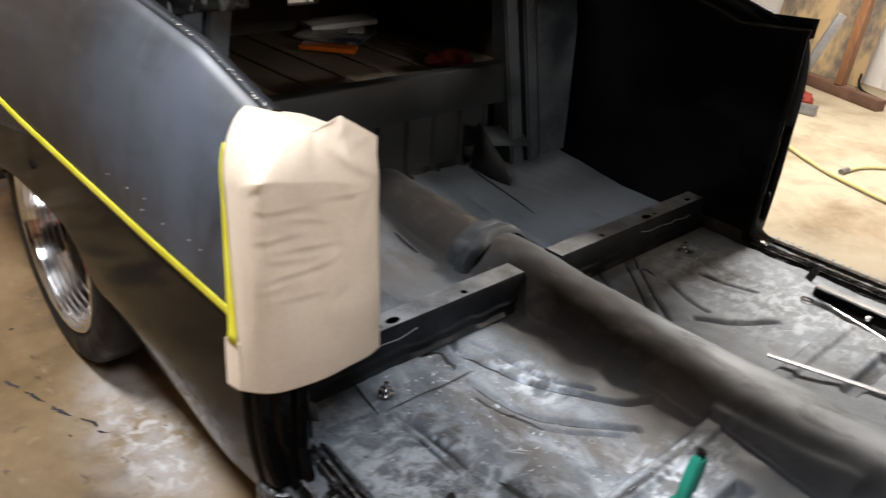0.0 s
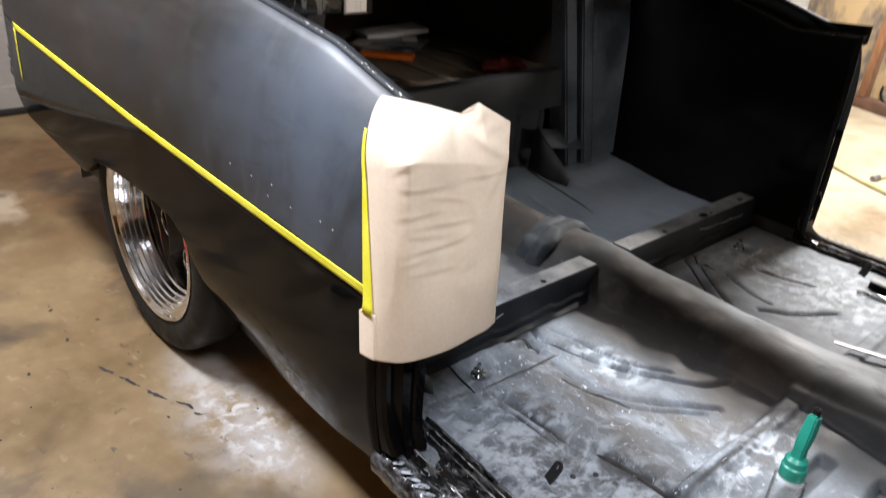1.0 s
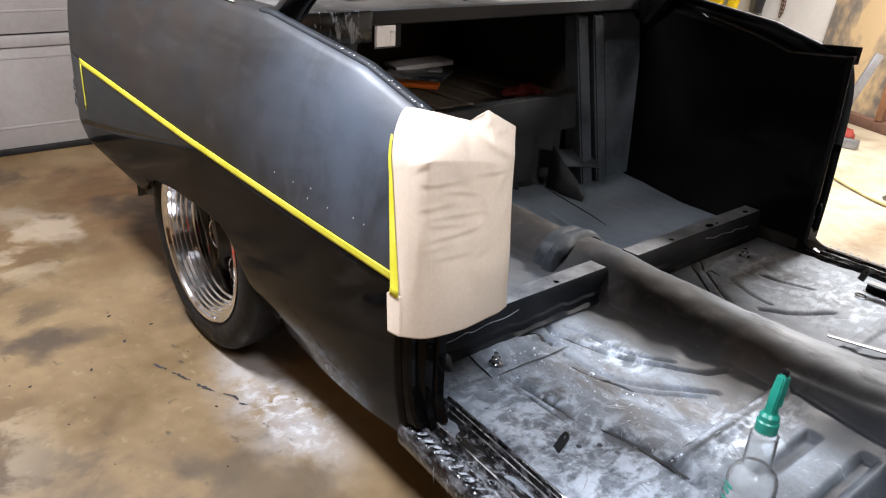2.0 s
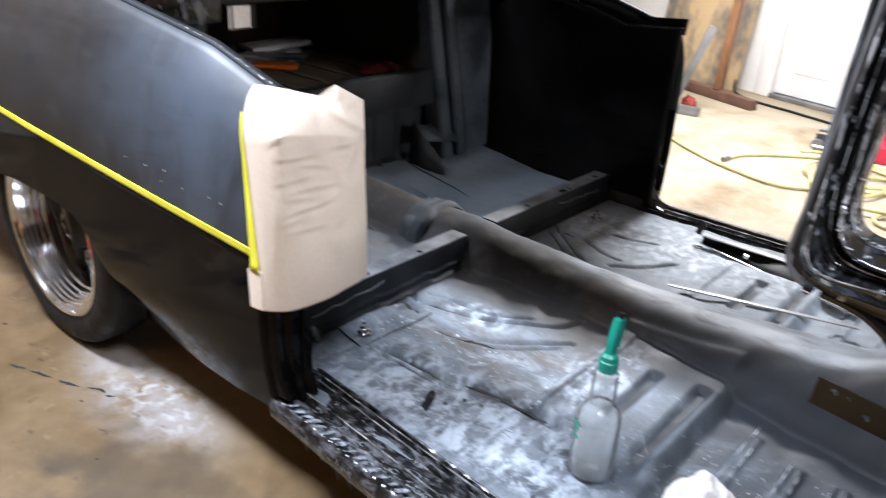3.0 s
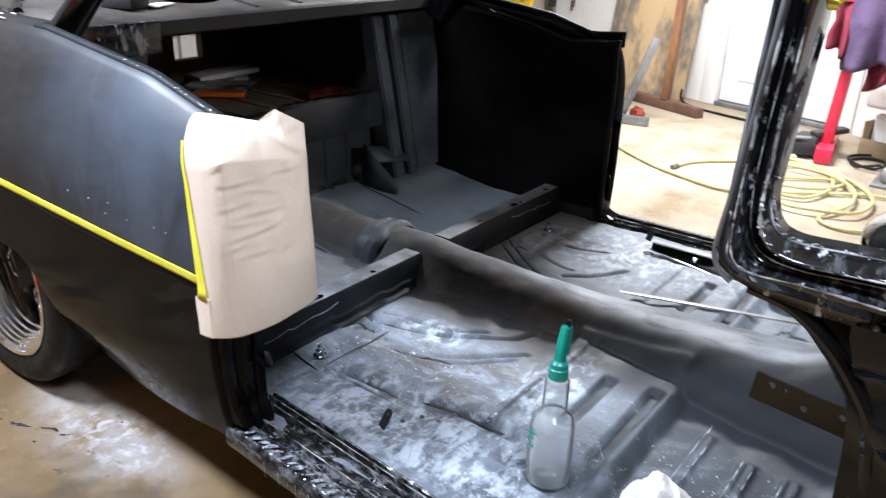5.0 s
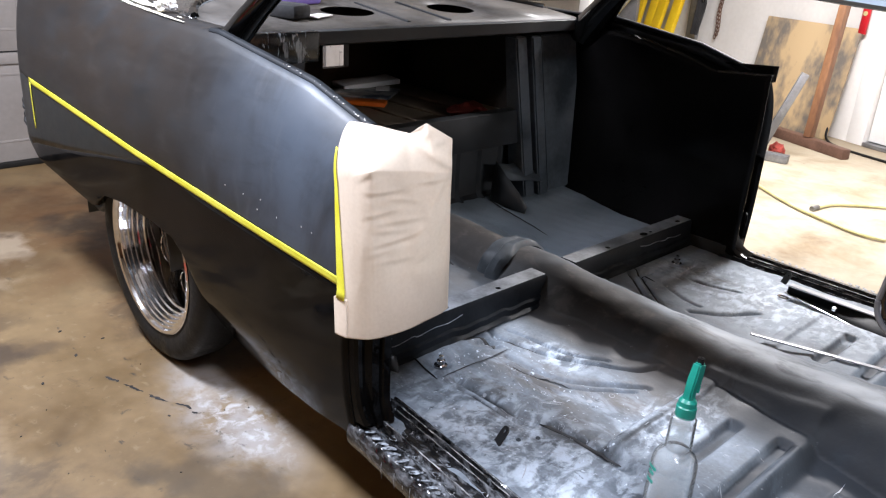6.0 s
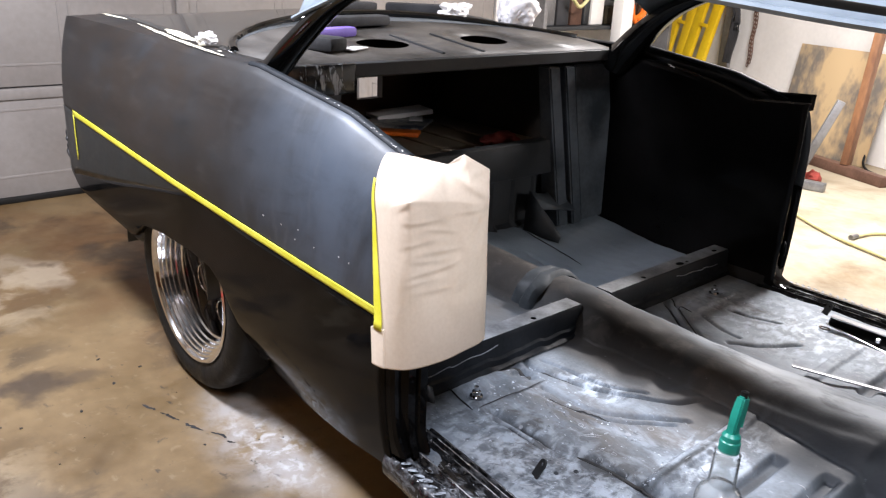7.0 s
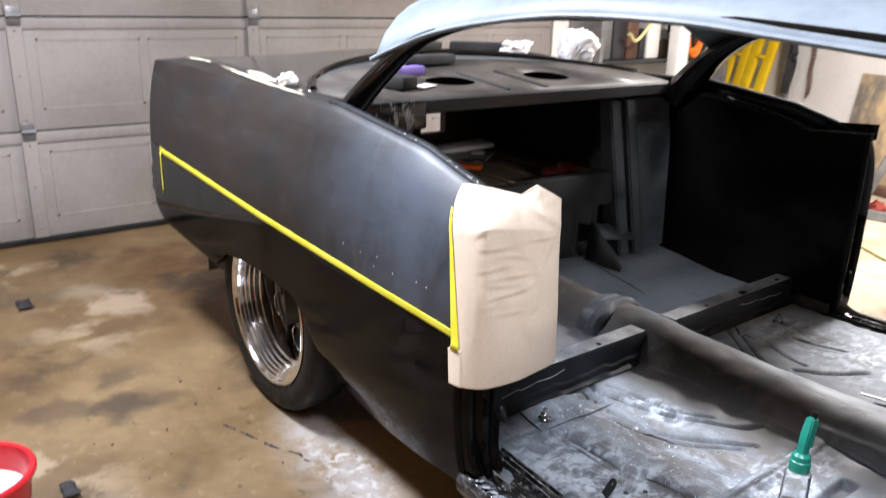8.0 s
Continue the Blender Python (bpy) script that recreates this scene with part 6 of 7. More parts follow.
for n in range(22):
    z = 0.574 + 0.285 * n / 21
    cross = []
    for k in range(30):
        column = [rows[i][k] for i in range(NZ)]
        zs = [p[2] for p in column]
        cross.append((float(np.interp(z, zs, [p[0] for p in column])), float(np.interp(z, zs, [p[1] for p in column]))))
    wide = 0.025 * (1 - 0.72 * (n / 21) ** 1.6)
    left = interp(z, [(0.57, -0.002), (0.68, -0.028), (0.8, -0.056), (0.86, -0.074)])
    line = []
    for k in range(6):
        x = left + wide * k / 5
        paper_y = min([c[1] for c in cross if abs(c[0] - x) < 0.007], default=9.0)
        line.append((x, min(paper_y - 0.002, skin(x, z) - 0.0045), z))
    tape_rows.append(line)
loft(tape_bm, tape_rows)
solid(tagged(part("masking_tape", tape_bm, yellow_tape), "upright yellow masking tape strip along the paper edge", "tape", "masking tape on the car"), 0.0006, 0)
vs = loft(bm, rows)
last = vs[-1]
half = NS // 2
lines = [[last[k] for k in range(half)]]
for t in (0.25, 0.5, 0.75):
    mid = []
    for k in range(half):
        a, b = last[k].co, last[NS - 1 - k].co
        p = a.lerp(b, t)
        p.z += 0.003 * noise.noise(p * 25)
        mid.append(bm.verts.new(p))
    lines.append(mid)
lines.append([last[NS - 1 - k] for k in range(half)])
for a, b in zip(lines, lines[1:]):
    for k in range(half - 1):
        bm.faces.new((a[k], a[k + 1], b[k + 1], b[k]))
paper = tagged(part("masking_paper", bm, kraft), "crumpled tan kraft masking paper folded round the door post", "paper")
solid(paper, 0.0008, 0)
paper.data.set_sharp_from_angle(angle=radians(30))
bm = bmesh.new()
tube(bm, smooth_path([(0.945, 0.155, 1.178), (0.95, 0.155, 1.195), (0.958, 0.16, 1.215)], 5), [0.03, 0.034, 0.033, 0.038, 0.036, 0.04, 0.037, 0.038, 0.04, 0.039, 0.038], 14)
for v in bm.verts:
    v.co += Vector((1, 0.6, 0.3)) * 0.012 * noise.noise(v.co * 40)
tagged(part("yellow_wrap", bm, yellow_tape), "yellow plastic sheet wrapped round the windscreen pillar", "plastic sheet")

# ---- loose things in the car ----
# spray bottle
bottle = thing("spray_bottle", (0.602, 0.325, 0.252), "clear plastic spray bottle with teal trigger head", "spray bottle")
bc = Vector((0.602, 0.325, 0.255))
lean = Matrix.Translation(bc) @ Matrix.Rotation(radians(-4), 4, "X") @ Matrix.Rotation(radians(-1), 4, "Y") @ Matrix.Diagonal((1, 1, 1.1, 1))
bm = bmesh.new()
prof = [(0.001, 0.004), (0.034, 0.0), (0.04, 0.003), (0.043, 0.01), (0.0432, 0.05), (0.0425, 0.09), (0.0415, 0.112), (0.039, 0.122), (0.034, 0.129), (0.0265, 0.134), (0.0245, 0.137)]
prof += [(0.0235 + (0.0014 if k % 2 else 0) - 0.0001 * k, 0.138 + k * 0.0038) for k in range(16)] + [(0.0195, 0.2), (0.0165, 0.203), (0.0165, 0.21)]
revolve(bm, prof, (0, 0, 0), "z", 40)
bmesh.ops.transform(bm, matrix=lean, verts=bm.verts)
solid(part("body", bm, clear, bottle, "clear ribbed bottle body"), 0.0015, -1)
bm = bmesh.new()
revolve(bm, [(0.001, 0.005), (0.036, 0.004), (0.041, 0.012), (0.041, 0.06), (0.001, 0.06)], (0, 0, 0), "z", 32)
bmesh.ops.transform(bm, matrix=lean, verts=bm.verts)
part("liquid", bm, clear, bottle, "clear liquid")
bm = bmesh.new()
revolve(bm, [(0.0175, 0.198), (0.0185, 0.2), (0.0185, 0.217), (0.0165, 0.219), (0.0165, 0.227), (0.012, 0.232), (0.001, 0.232)], (0, 0, 0), "z", 24)
bmesh.ops.transform(bm, matrix=lean, verts=bm.verts)
part("cap", bm, teal_plastic, bottle)
bm = bmesh.new()
loft(bm, [[(-0.01, -0.01, 0.224), (0.01, -0.01, 0.224), (0.01, 0.012, 0.224), (-0.01, 0.012, 0.224)], [(-0.008, -0.009, 0.24), (0.008, -0.009, 0.24), (0.008, 0.01, 0.24), (-0.008, 0.01, 0.24)], [(-0.009, -0.006, 0.262), (0.009, -0.006, 0.262), (0.009, 0.022, 0.26), (-0.009, 0.022, 0.26)], [(-0.0075, 0.004, 0.294), (0.0075, 0.004, 0.294), (0.0075, 0.028, 0.29), (-0.0075, 0.028, 0.29)]], close=True, cap=True)
bmesh.ops.bevel(bm, geom=list(bm.edges), offset=0.003, segments=2, affect="EDGES")
bmesh.ops.transform(bm, matrix=lean, verts=bm.verts)
part("trigger_head", bm, teal_plastic, bottle)
bm = bmesh.new()
tube(bm, smooth_path([(0, 0.022, 0.262), (0, 0.03, 0.25), (0, 0.028, 0.234)], 5), 0.004, 8)
bmesh.ops.transform(bm, matrix=lean, verts=bm.verts)
part("trigger", bm, teal_plastic, bottle)
bm = bmesh.new()
revolve(bm, [(0.006, 0.29), (0.0065, 0.3), (0.001, 0.301)], (0, 0.016, 0), "z", 14)
bmesh.ops.transform(bm, matrix=lean, verts=bm.verts)
part("nozzle", bm, rubber, bottle)
bm = bmesh.new()
loft(bm, [[(0.0436 * math.cos(a), 0.0436 * math.sin(a), z) for a in np.linspace(-2.0, -0.5, 16)] for z in (0.045, 0.075, 0.1)])
bmesh.ops.transform(bm, matrix=lean, verts=bm.verts)
part("label_sheet", bm, clear_label, bottle, "faint translucent label")
bm = bmesh.new()
for k, (w, z) in enumerate(((0.5, 0.1), (0.34, 0.09), (0.42, 0.075))):
    rows = [[(0.0442 * math.cos(a), 0.0442 * math.sin(a), z + h) for a in np.linspace(-2.15 - w * 0.6, -2.15 + w * 0.6, 10)] for h in (0, 0.006)]
    loft(bm, rows)
bmesh.ops.transform(bm, matrix=lean, verts=bm.verts)
part("print_bars", bm, teal_plastic, bottle, "teal print bars on the bottle")

# crumpled paper towel
bm = bmesh.new()
bmesh.ops.create_icosphere(bm, subdivisions=5, radius=1)
for v in bm.verts:
    p = v.co.copy()
    q = p * 1.6 + Vector((5, 10, 0))
    near = noise.voronoi(q * 1.15 + Vector((2, 7, 1)))[0]
    small = noise.voronoi(q * 2.6 + Vector((9, 4, 6)))[0]
    k = 0.98 + 0.22 * noise.noise(q * 0.7) - 0.3 * min(0.6, near[1] - near[0]) - 0.12 * min(0.6, small[1] - small[0])
    u, w, h = p.x * k * 0.079, p.y * k * 0.055, p.z * k
    narrow = 1 - 0.38 * max(0.0, min(1.0, h))
    v.co = Vector((0.815 + 0.8 * u * narrow - 0.6 * w, 0.352 + 0.6 * u * narrow + 0.8 * w, 0.272 + max(h, -0.4) * 0.078))
tagged(part("paper_towel", bm, white_paper), "crumpled white paper towel on the floor pan", "paper towel")

# loose rail beside the far sill, loose metal strip
rail = thing("loose_rail", (0.5, 1.5, 0.255), "loose black and chrome channel rail on the floor pan", "rail")
a, b = Vector((0.287, 1.54, 0.262)), Vector((0.8, 1.413, 0.25))
a2, b2 = Vector((0.292, 1.558, 0.286)), Vector((0.8, 1.545, 0.286))
side_v = (b - a).normalized().cross(Vector((0, 0, 1)))
bm = bmesh.new()
bar(bm, a, b, 0.009, 0.006, 0.002)
part("rail_lip", bm, chrome, rail, "thin bright lower lip")
bm = bmesh.new()
bar(bm, a2, b2, 0.026, 0.005, 0.002)
part("rail_lip", bm, rail_alloy, rail, "flat grey upper lip")
bm = bmesh.new()
down = Vector((0, 0, 0.012))
loft(bm, [[p, p.lerp(q, 0.5) - down, q - Vector((0, 0.012, 0.003))] for p, q in ((a, a2), (a.lerp(b, 0.5), a2.lerp(b2, 0.5)), (b, b2))])
solid(part("channel", bm, brace_side, rail), 0.004, 0)
for k in range(3):
    bm = bmesh.new()
    o = a + (b - a) * (0.02 + 0.3 * k) + side_v * 0.02
    loop = [Vector((o.x + 0.016 * math.cos(q), o.y + 0.009 * math.sin(q), 0.2545)) for q in np.linspace(0, 2 * math.pi, 17)]
    tube(bm, loop, 0.0028, 6)
    part("spring_clip", bm, chrome, rail)
for k in range(2):
    bm = bmesh.new()
    o = a + (b - a) * (0.3 + 0.45 * k) - side_v * 0.02 + Vector((0, 0, 0.014))
    revolve(bm, [(0.001, 0.012), (0.008, 0.01), (0.009, 0.0)], (o.x, o.y, o.z - 0.004), "z", 10)
    part("rivet", bm, chrome, rail)
bm = bmesh.new()
bar(bm, (0.372, 1.125, 0.288), (0.83, 1.315, 0.262), 0.015, 0.004, 0.001)
tagged(part("metal_strip", bm, bare_alloy), "thin grey metal strip lying across the tunnel", "metal strip")

bm = bmesh.new()
rows = []
for i in range(12):
    row = []
    for k in range(12):
        x, z = 1.115 + 0.09 * k / 11 + 0.016 * (1 - i / 11), 0.84 + 0.1 * i / 11 - 0.006 * k / 11
        q = max(0.0, 1 - ((x - 1.16) / 0.105) ** 2 - ((z - 0.868) / 0.104) ** 2)
        row.append((x, 0.4 - 0.153 * math.sqrt(q) - 0.004 - 0.002 * math.sin(i * 1.1 + k), z))
    rows.append(row)
loft(bm, rows)
solid(tagged(part("paper_sheet", bm, white_paper), "white paper sheet stuck on the dashboard hood", "paper"), 0.001, 0)

# in the trunk
def slab(name, centre, size, turn, mat, label, category, bevel=0.004, tilt=0):
    bm = bmesh.new()
    box(bm, [-s / 2 for s in size], [s / 2 for s in size], min(bevel, min(size) * 0.3), 2, Matrix.Translation(centre) @ Matrix.Rotation(radians(turn), 4, "Z") @ Matrix.Rotation(radians(tilt), 4, "X"))
    return tagged(part(name, bm, mat), label, category)


slab("magazine", (-1.58, 1.31, 0.588), (0.26, 0.24, 0.012), 36, magazine, "dark glossy magazine lying in the trunk", "magazine")
slab("magazine", (-1.69, 1.4, 0.606), (0.14, 0.28, 0.022), -12, white_paper, "white folded papers on top of a magazine", "papers", tilt=4)
slab("paper_card", (-1.57, 1.4, 0.598), (0.06, 0.1, 0.004), 50, white_paper, "small cream card on the magazine", "card")
slab("orange_folder", (-1.41, 1.16, 0.59), (0.2, 0.075, 0.018), 42, orange_plastic, "bright orange plastic case in the trunk", "case")
bm = bmesh.new()
crumple(bm, (-1.05, 1.42, 0.598), (0.06, 0.08, 0.03), 0.5, 2.0, 2.0, 3)
tagged(part("red_rag", bm, red_rag), "crumpled red rag on the trunk floor", "rag")

# on the tray and trunk lid
slab("sanding_block", (-1.2, 0.8, 1.058), (0.07, 0.3, 0.036), 10, black_cloth, "long black rubber sanding block on the tray", "sanding block", 0.01)
slab("foam_pad", (-1.05, 0.61, 1.036), (0.045, 0.19, 0.032), 14, purple_foam, "purple foam sanding pad", "foam pad", 0.014)
slab("sanding_block", (-0.89, 0.475, 1.022), (0.11, 0.085, 0.042), 20, black_cloth, "black soft pouch on the tray edge", "pouch", 0.015)
slab("sandpaper_sheet", (-0.88, 0.575, 1.005), (0.05, 0.1, 0.004), 30, white_paper, "white paper scrap on the tray", "paper scrap")
slab("sanding_board", (-1.5, 1.0, 1.088), (0.07, 0.22, 0.03), 10, black_cloth, "long black sanding board on the trunk lid", "sanding board", 0.01)
slab("sanding_board", (-1.5, 1.34, 1.075), (0.08, 0.28, 0.045), -40, black_cloth, "black sanding board on the trunk lid", "sanding board", 0.01)
bm = bmesh.new()
crumple(bm, (-1.37, 1.42, 1.072), (0.045, 0.06, 0.035), 0.6, 2.0, 9.0, 4)
tagged(part("white_rag", bm, white_paper), "small crumpled white rag on the trunk lid", "rag")
bm = bmesh.new()
crumple(bm, (-1.21, 1.63, 1.085), (0.075, 0.09, 0.085), 0.25, 1.6, 4.0, 5)
tagged(part("plastic_bag", bm, plastic_bag), "crumpled white plastic bag on the trunk lid", "plastic bag")
bm = bmesh.new()
crumple(bm, (-1.03, 0.172, 1.028), (0.02, 0.026, 0.018), 0.5, 2.4, 6.0, 4)
tagged(part("paper_tissue", bm, white_paper), "crumpled cream tissue on the rear quarter top", "tissue")

# ---- on the garage floor ----
bucket = thing("bucket", (-0.7, -0.835, 0), "red plastic bucket of milky water on the concrete", "bucket")
bm = bmesh.new()
revolve(bm, [(0.001, 0.004), (0.1, 0.0), (0.104, 0.004), (0.13, 0.2), (0.14, 0.202), (0.142, 0.212), (0.138, 0.218), (0.128, 0.216), (0.125, 0.2), (0.1, 0.012), (0.001, 0.012)], (-0.7, -0.835, 0), "z", 48)
part("pail", bm, red_plastic, bucket)
bm = bmesh.new()
revolve(bm, [(0.001, 0.15), (0.119, 0.15), (0.118, 0.14), (0.001, 0.14)], (-0.7, -0.835, 0), "z", 40)
part("water", bm, milky, bucket, "milky white water")
cup = thing("cup", (-1.12, -0.82, 0), "white plastic tub on the concrete", "tub")
bm = bmesh.new()
revolve(bm, [(0.001, 0.002), (0.05, 0.0), (0.06, 0.12), (0.063, 0.122), (0.06, 0.125), (0.056, 0.12), (0.047, 0.006), (0.001, 0.006)], (-1.12, -0.82, 0), "z", 32)
part("tub_body", bm, white_paint, cup)


def scrap(x, y, r, seed, mat, label, lift=0.006):
    bm = bmesh.new()
    rows = []
    for k in range(6):
        u = k / 5 - 0.5
        rows.append([(x + r * 2 * u, y + r * 1.1 * (j / 4 - 0.5) * (1 + 0.5 * noise.noise(Vector((k * 0.9, seed, 0)))), 0.003 + lift * (1 + noise.noise(Vector((k * 0.8, j * 0.9, seed))))) for j in range(5)])
    loft(bm, rows)
    solid(tagged(part("floor_scrap", bm, mat), label, "scrap", "scraps on the floor"), 0.001, 0)


scrap(-0.83, -0.61, 0.035, 3, black_cloth, "small dark plastic scrap on the concrete", 0.012)
scrap(-2.3, -0.44, 0.05, 7, black_cloth, "dark crumpled scrap on the concrete", 0.012)
bm = bmesh.new()
rng = random.Random(17)
trail = smooth_path([(-0.93, -0.145, 0), (-0.862, -0.121, 0), (-0.785, -0.095, 0), (-0.71, -0.07, 0), (-0.646, -0.033, 0), (-0.6, -0.03, 0), (-0.581, -0.0, 0)], 14)
run = []
for k, p in enumerate(trail):
    run.append((p.x + 0.004 * noise.noise(Vector((k * 0.5, 1, 0))), p.y + 0.006 * noise.noise(Vector((k * 0.5, 5, 0)))))
    broken = math.sin(k * 0.37) < -0.7 or k == len(trail) - 1
    if broken and len(run) > 3:
        rows = []
        for i, (x, y) in enumerate(run):
            t = i / (len(run) - 1)
            e = 0.0066 * (1 - (2 * t - 1) ** 2) ** 0.5 * (0.6 + 0.9 * abs(noise.noise(Vector((x * 70, y * 70, 3))))) + 0.0004
            rows.append([(x - 0.4 * e, y - e, 0.0012), (x + 0.4 * e, y + e, 0.0012)])
        loft(bm, rows)
    if broken:
        run = []
for k in range(20):
    r = 0.001 + 0.0045 * rng.random() ** 3
    x, y = rng.uniform(-1.3, -0.35), rng.uniform(-0.5, 0.12)
    bmesh.ops.create_icosphere(bm, subdivisions=1, radius=1, matrix=Matrix.Translation((x, y, 0.001)) @ Matrix.Rotation(rng.uniform(0, 3), 4, "Z") @ Matrix.Diagonal((r * 1.8, r, 0.002, 1)))
tagged(part("dirt_crumbs", bm, black_cloth), "dark crumbs of dirt scattered on the concrete", "dirt", kind="stuff")

# yellow air hose
hose = thing("air_hose", (0.3, 3.4, 0), "coiled pale yellow rubber air hose on the concrete", "hose")
bm = bmesh.new()
tube(bm, smooth_path([(-1.9, 4.4, 0.012), (-1.2, 3.95, 0.012), (-0.8, 3.58, 0.012), (-0.45, 3.32, 0.012), (-0.2, 3.2, 0.012), (0.05, 3.14, 0.012), (0.3, 3.3, 0.014), (0.6, 3.5, 0.016), (0.95, 3.62, 0.012)], 8), 0.009, 8)
tube(bm, smooth_path([(-0.32, 3.36, 0.012), (-0.28, 3.52, 0.012), (-0.12, 3.7, 0.012), (0.1, 3.84, 0.014), (0.35, 3.8, 0.03), (0.5, 3.62, 0.03), (0.42, 3.42, 0.03), (0.2, 3.36, 0.03), (0.05, 3.5, 0.03), (0.12, 3.72, 0.036), (0.38, 3.7, 0.04), (0.56, 3.5, 0.04), (0.6, 3.25, 0.03), (0.52, 3.0, 0.014), (0.66, 2.92, 0.012), (0.85, 3.05, 0.012)], 8), 0.009, 8)
rr = random.Random(11)
loop = []
for k in range(24):
    a = k * 0.66
    wander = 0.13 * math.sin(k * 0.47)
    loop.append((0.32 + wander + (0.23 + 0.07 * rr.random()) * math.cos(a), 3.48 - wander + (0.28 + 0.08 * rr.random()) * math.sin(a), 0.012 + 0.0012 * k))
tube(bm, smooth_path(loop, 4), 0.009, 8)
part("hose_line", bm, hose_rubber, hose)
bm = bmesh.new()
tube(bm, [(-0.325, 3.33, 0.013), (-0.318, 3.39, 0.013)], 0.014, 10)
part("hose_coupling", bm, grey_steel, hose, "grey steel coupling")

# ---- against the far wall ----
bm = bmesh.new()
box(bm, (-0.78, -0.012, 0.0), (0.06, 0.0, 0.8), 0.002, m=wall_matrix(0, 0.14, 0.0) @ Matrix.Rotation(radians(-8), 4, "X"))
tagged(part("plywood_sheet", bm, plywood), "stained plywood sheet leaning on the white wall", "plywood")
stand = thing("steel_prop", (-0.95, 4.78, 0), "rusty brown steel prop with a square base tube", "prop")
bm = bmesh.new()
bar(bm, (-1.3, 4.93, 0.035), (-0.66, 4.66, 0.035), 0.07, 0.07, 0.006)
part("base_tube", bm, rust_steel, stand)
bm = bmesh.new()
bar(bm, (-0.98, 4.8, 0.07), (-0.98, 4.98, 1.7), 0.09, 0.05, 0.006, up=(1, 0, 0))
part("post", bm, timber, stand)
jstand = thing("grey_stand", (-0.95, 4.2, 0), "grey square-tube stand leaning beside the car", "stand")
bm = bmesh.new()
bar(bm, (-1.2, 4.13, 0.03), (-0.84, 4.18, 0.03), 0.055, 0.055, 0.005)
part("foot", bm, grey_steel, jstand)
bm = bmesh.new()
bar(bm, (-1.05, 4.22, 0.055), (-0.9, 4.3, 0.56), 0.05, 0.05, 0.005)
part("leg", bm, grey_steel, jstand)
bm = bmesh.new()
crumple(bm, (-1.0, 4.36, 0.035), (0.05, 0.05, 0.045), 0.3, 2, 3, 3)
tagged(part("red_rag", bm, red_rag), "small dull red rag beside the grey stand", "rag")

lev = thing("spirit_level", tuple(on_wall(0.07, 0.03, 0.75)), "small red spirit level hung on the door frame", "level")
bm = bmesh.new()
box(bm, (0.03, -0.045, 0.76), (0.085, -0.022, 0.99), 0.004, m=W0)
part("level_body", bm, red_plastic, lev)
bm = bmesh.new()
revolve(bm, [(0.001, -0.05), (0.016, -0.05), (0.016, -0.044)], (0.058, 0, 0.9), "y", 16)
bmesh.ops.transform(bm, matrix=W0, verts=bm.verts)
part("vial", bm, hose_rubber, lev, "yellow vial")

# yellow folding ladders
for k, (u, lean_deg) in enumerate(((-2.38, 9), (-2.08, 5), (-1.82, 7))):
    lad = thing("yellow_ladder", tuple(on_wall(u, 0.25, 0)), "yellow folded ladder leaning against the wall", "ladder", "ladders by the wall")
    mm = wall_matrix(u, 0.32, 0) @ Matrix.Rotation(radians(-8), 4, "X") @ Matrix.Rotation(radians(lean_deg), 4, "Y")
    for dx in (-0.09, 0.09):
        bm = bmesh.new()
        box(bm, (dx - 0.048, -0.02, 0.0), (dx + 0.048, 0.02, 1.75), 0.004, m=mm)
        part("rail", bm, yellow_paint, lad)
    for z in (0.25, 0.55, 0.85, 1.15, 1.45):
        bm = bmesh.new()
        box(bm, (-0.055, -0.025, z), (0.055, 0.025, z + 0.03), 0.004, m=mm)
        part("rung", bm, yellow_paint, lad)
bm = bmesh.new()
box(bm, (-1.6, -0.1, 0.0), (-1.48, -0.06, 1.6), 0.006, m=W0)
tagged(part("grey_board", bm, grey_steel), "grey board standing against the wall", "board")
bm = bmesh.new()
for k in range(5):
    tube(bm, smooth_path([tuple(on_wall(-1.5 + 0.03 * math.sin(k), 0.13, 1.3)), tuple(on_wall(-1.47 + 0.02 * k, 0.13, 0.9)), tuple(on_wall(-1.5 + 0.015 * k, 0.13, 0.56))], 5), 0.012, 6)
tagged(part("tool_strap", bm, black_cloth), "dark straps hanging on the grey board", "strap")
chain = thing("hanging_chain", tuple(on_wall(-1.3, 0.05, 0.55)), "rusty steel chain hanging on the white wall", "chain")
for strand in range(2):
    for k in range(22):
        c = on_wall(-1.32 + 0.03 * strand + 0.006 * math.sin(k * 0.8), 0.03 + 0.01 * strand, 0.56 + k * 0.032 + 0.03 * strand)
        bm = bmesh.new()
        e = WALL_DIR if k % 2 else WALL_OUT
        tube(bm, [c + e * 0.011 * math.cos(a) + Vector((0, 0, 0.021 * math.sin(a))) for a in np.linspace(0, 2 * math.pi, 11)], 0.0045, 5)
        part("chain_link", bm, rust_steel, chain)

# red stand with a jacket, floor jack, machine
rstand = thing("red_stand", (0.3, 4.15, 0), "red painted square-tube stand", "stand")
bm = bmesh.new()
bar(bm, (0.2, 4.68, 0.05), (0.3, 4.0, 0.05), 0.09, 0.09, 0.006)
part("foot", bm, red_paint, rstand)
bm = bmesh.new()
bar(bm, (0.27, 4.18, 0.09), (0.33, 4.15, 0.95), 0.06, 0.06, 0.005, up=(1, 0, 0))
part("post", bm, red_paint, rstand)
bm = bmesh.new()
bar(bm, (0.2, 4.15, 0.92), (1.2, 4.15, 0.84), 0.05, 0.05, 0.005)
part("arm", bm, red_paint, rstand)


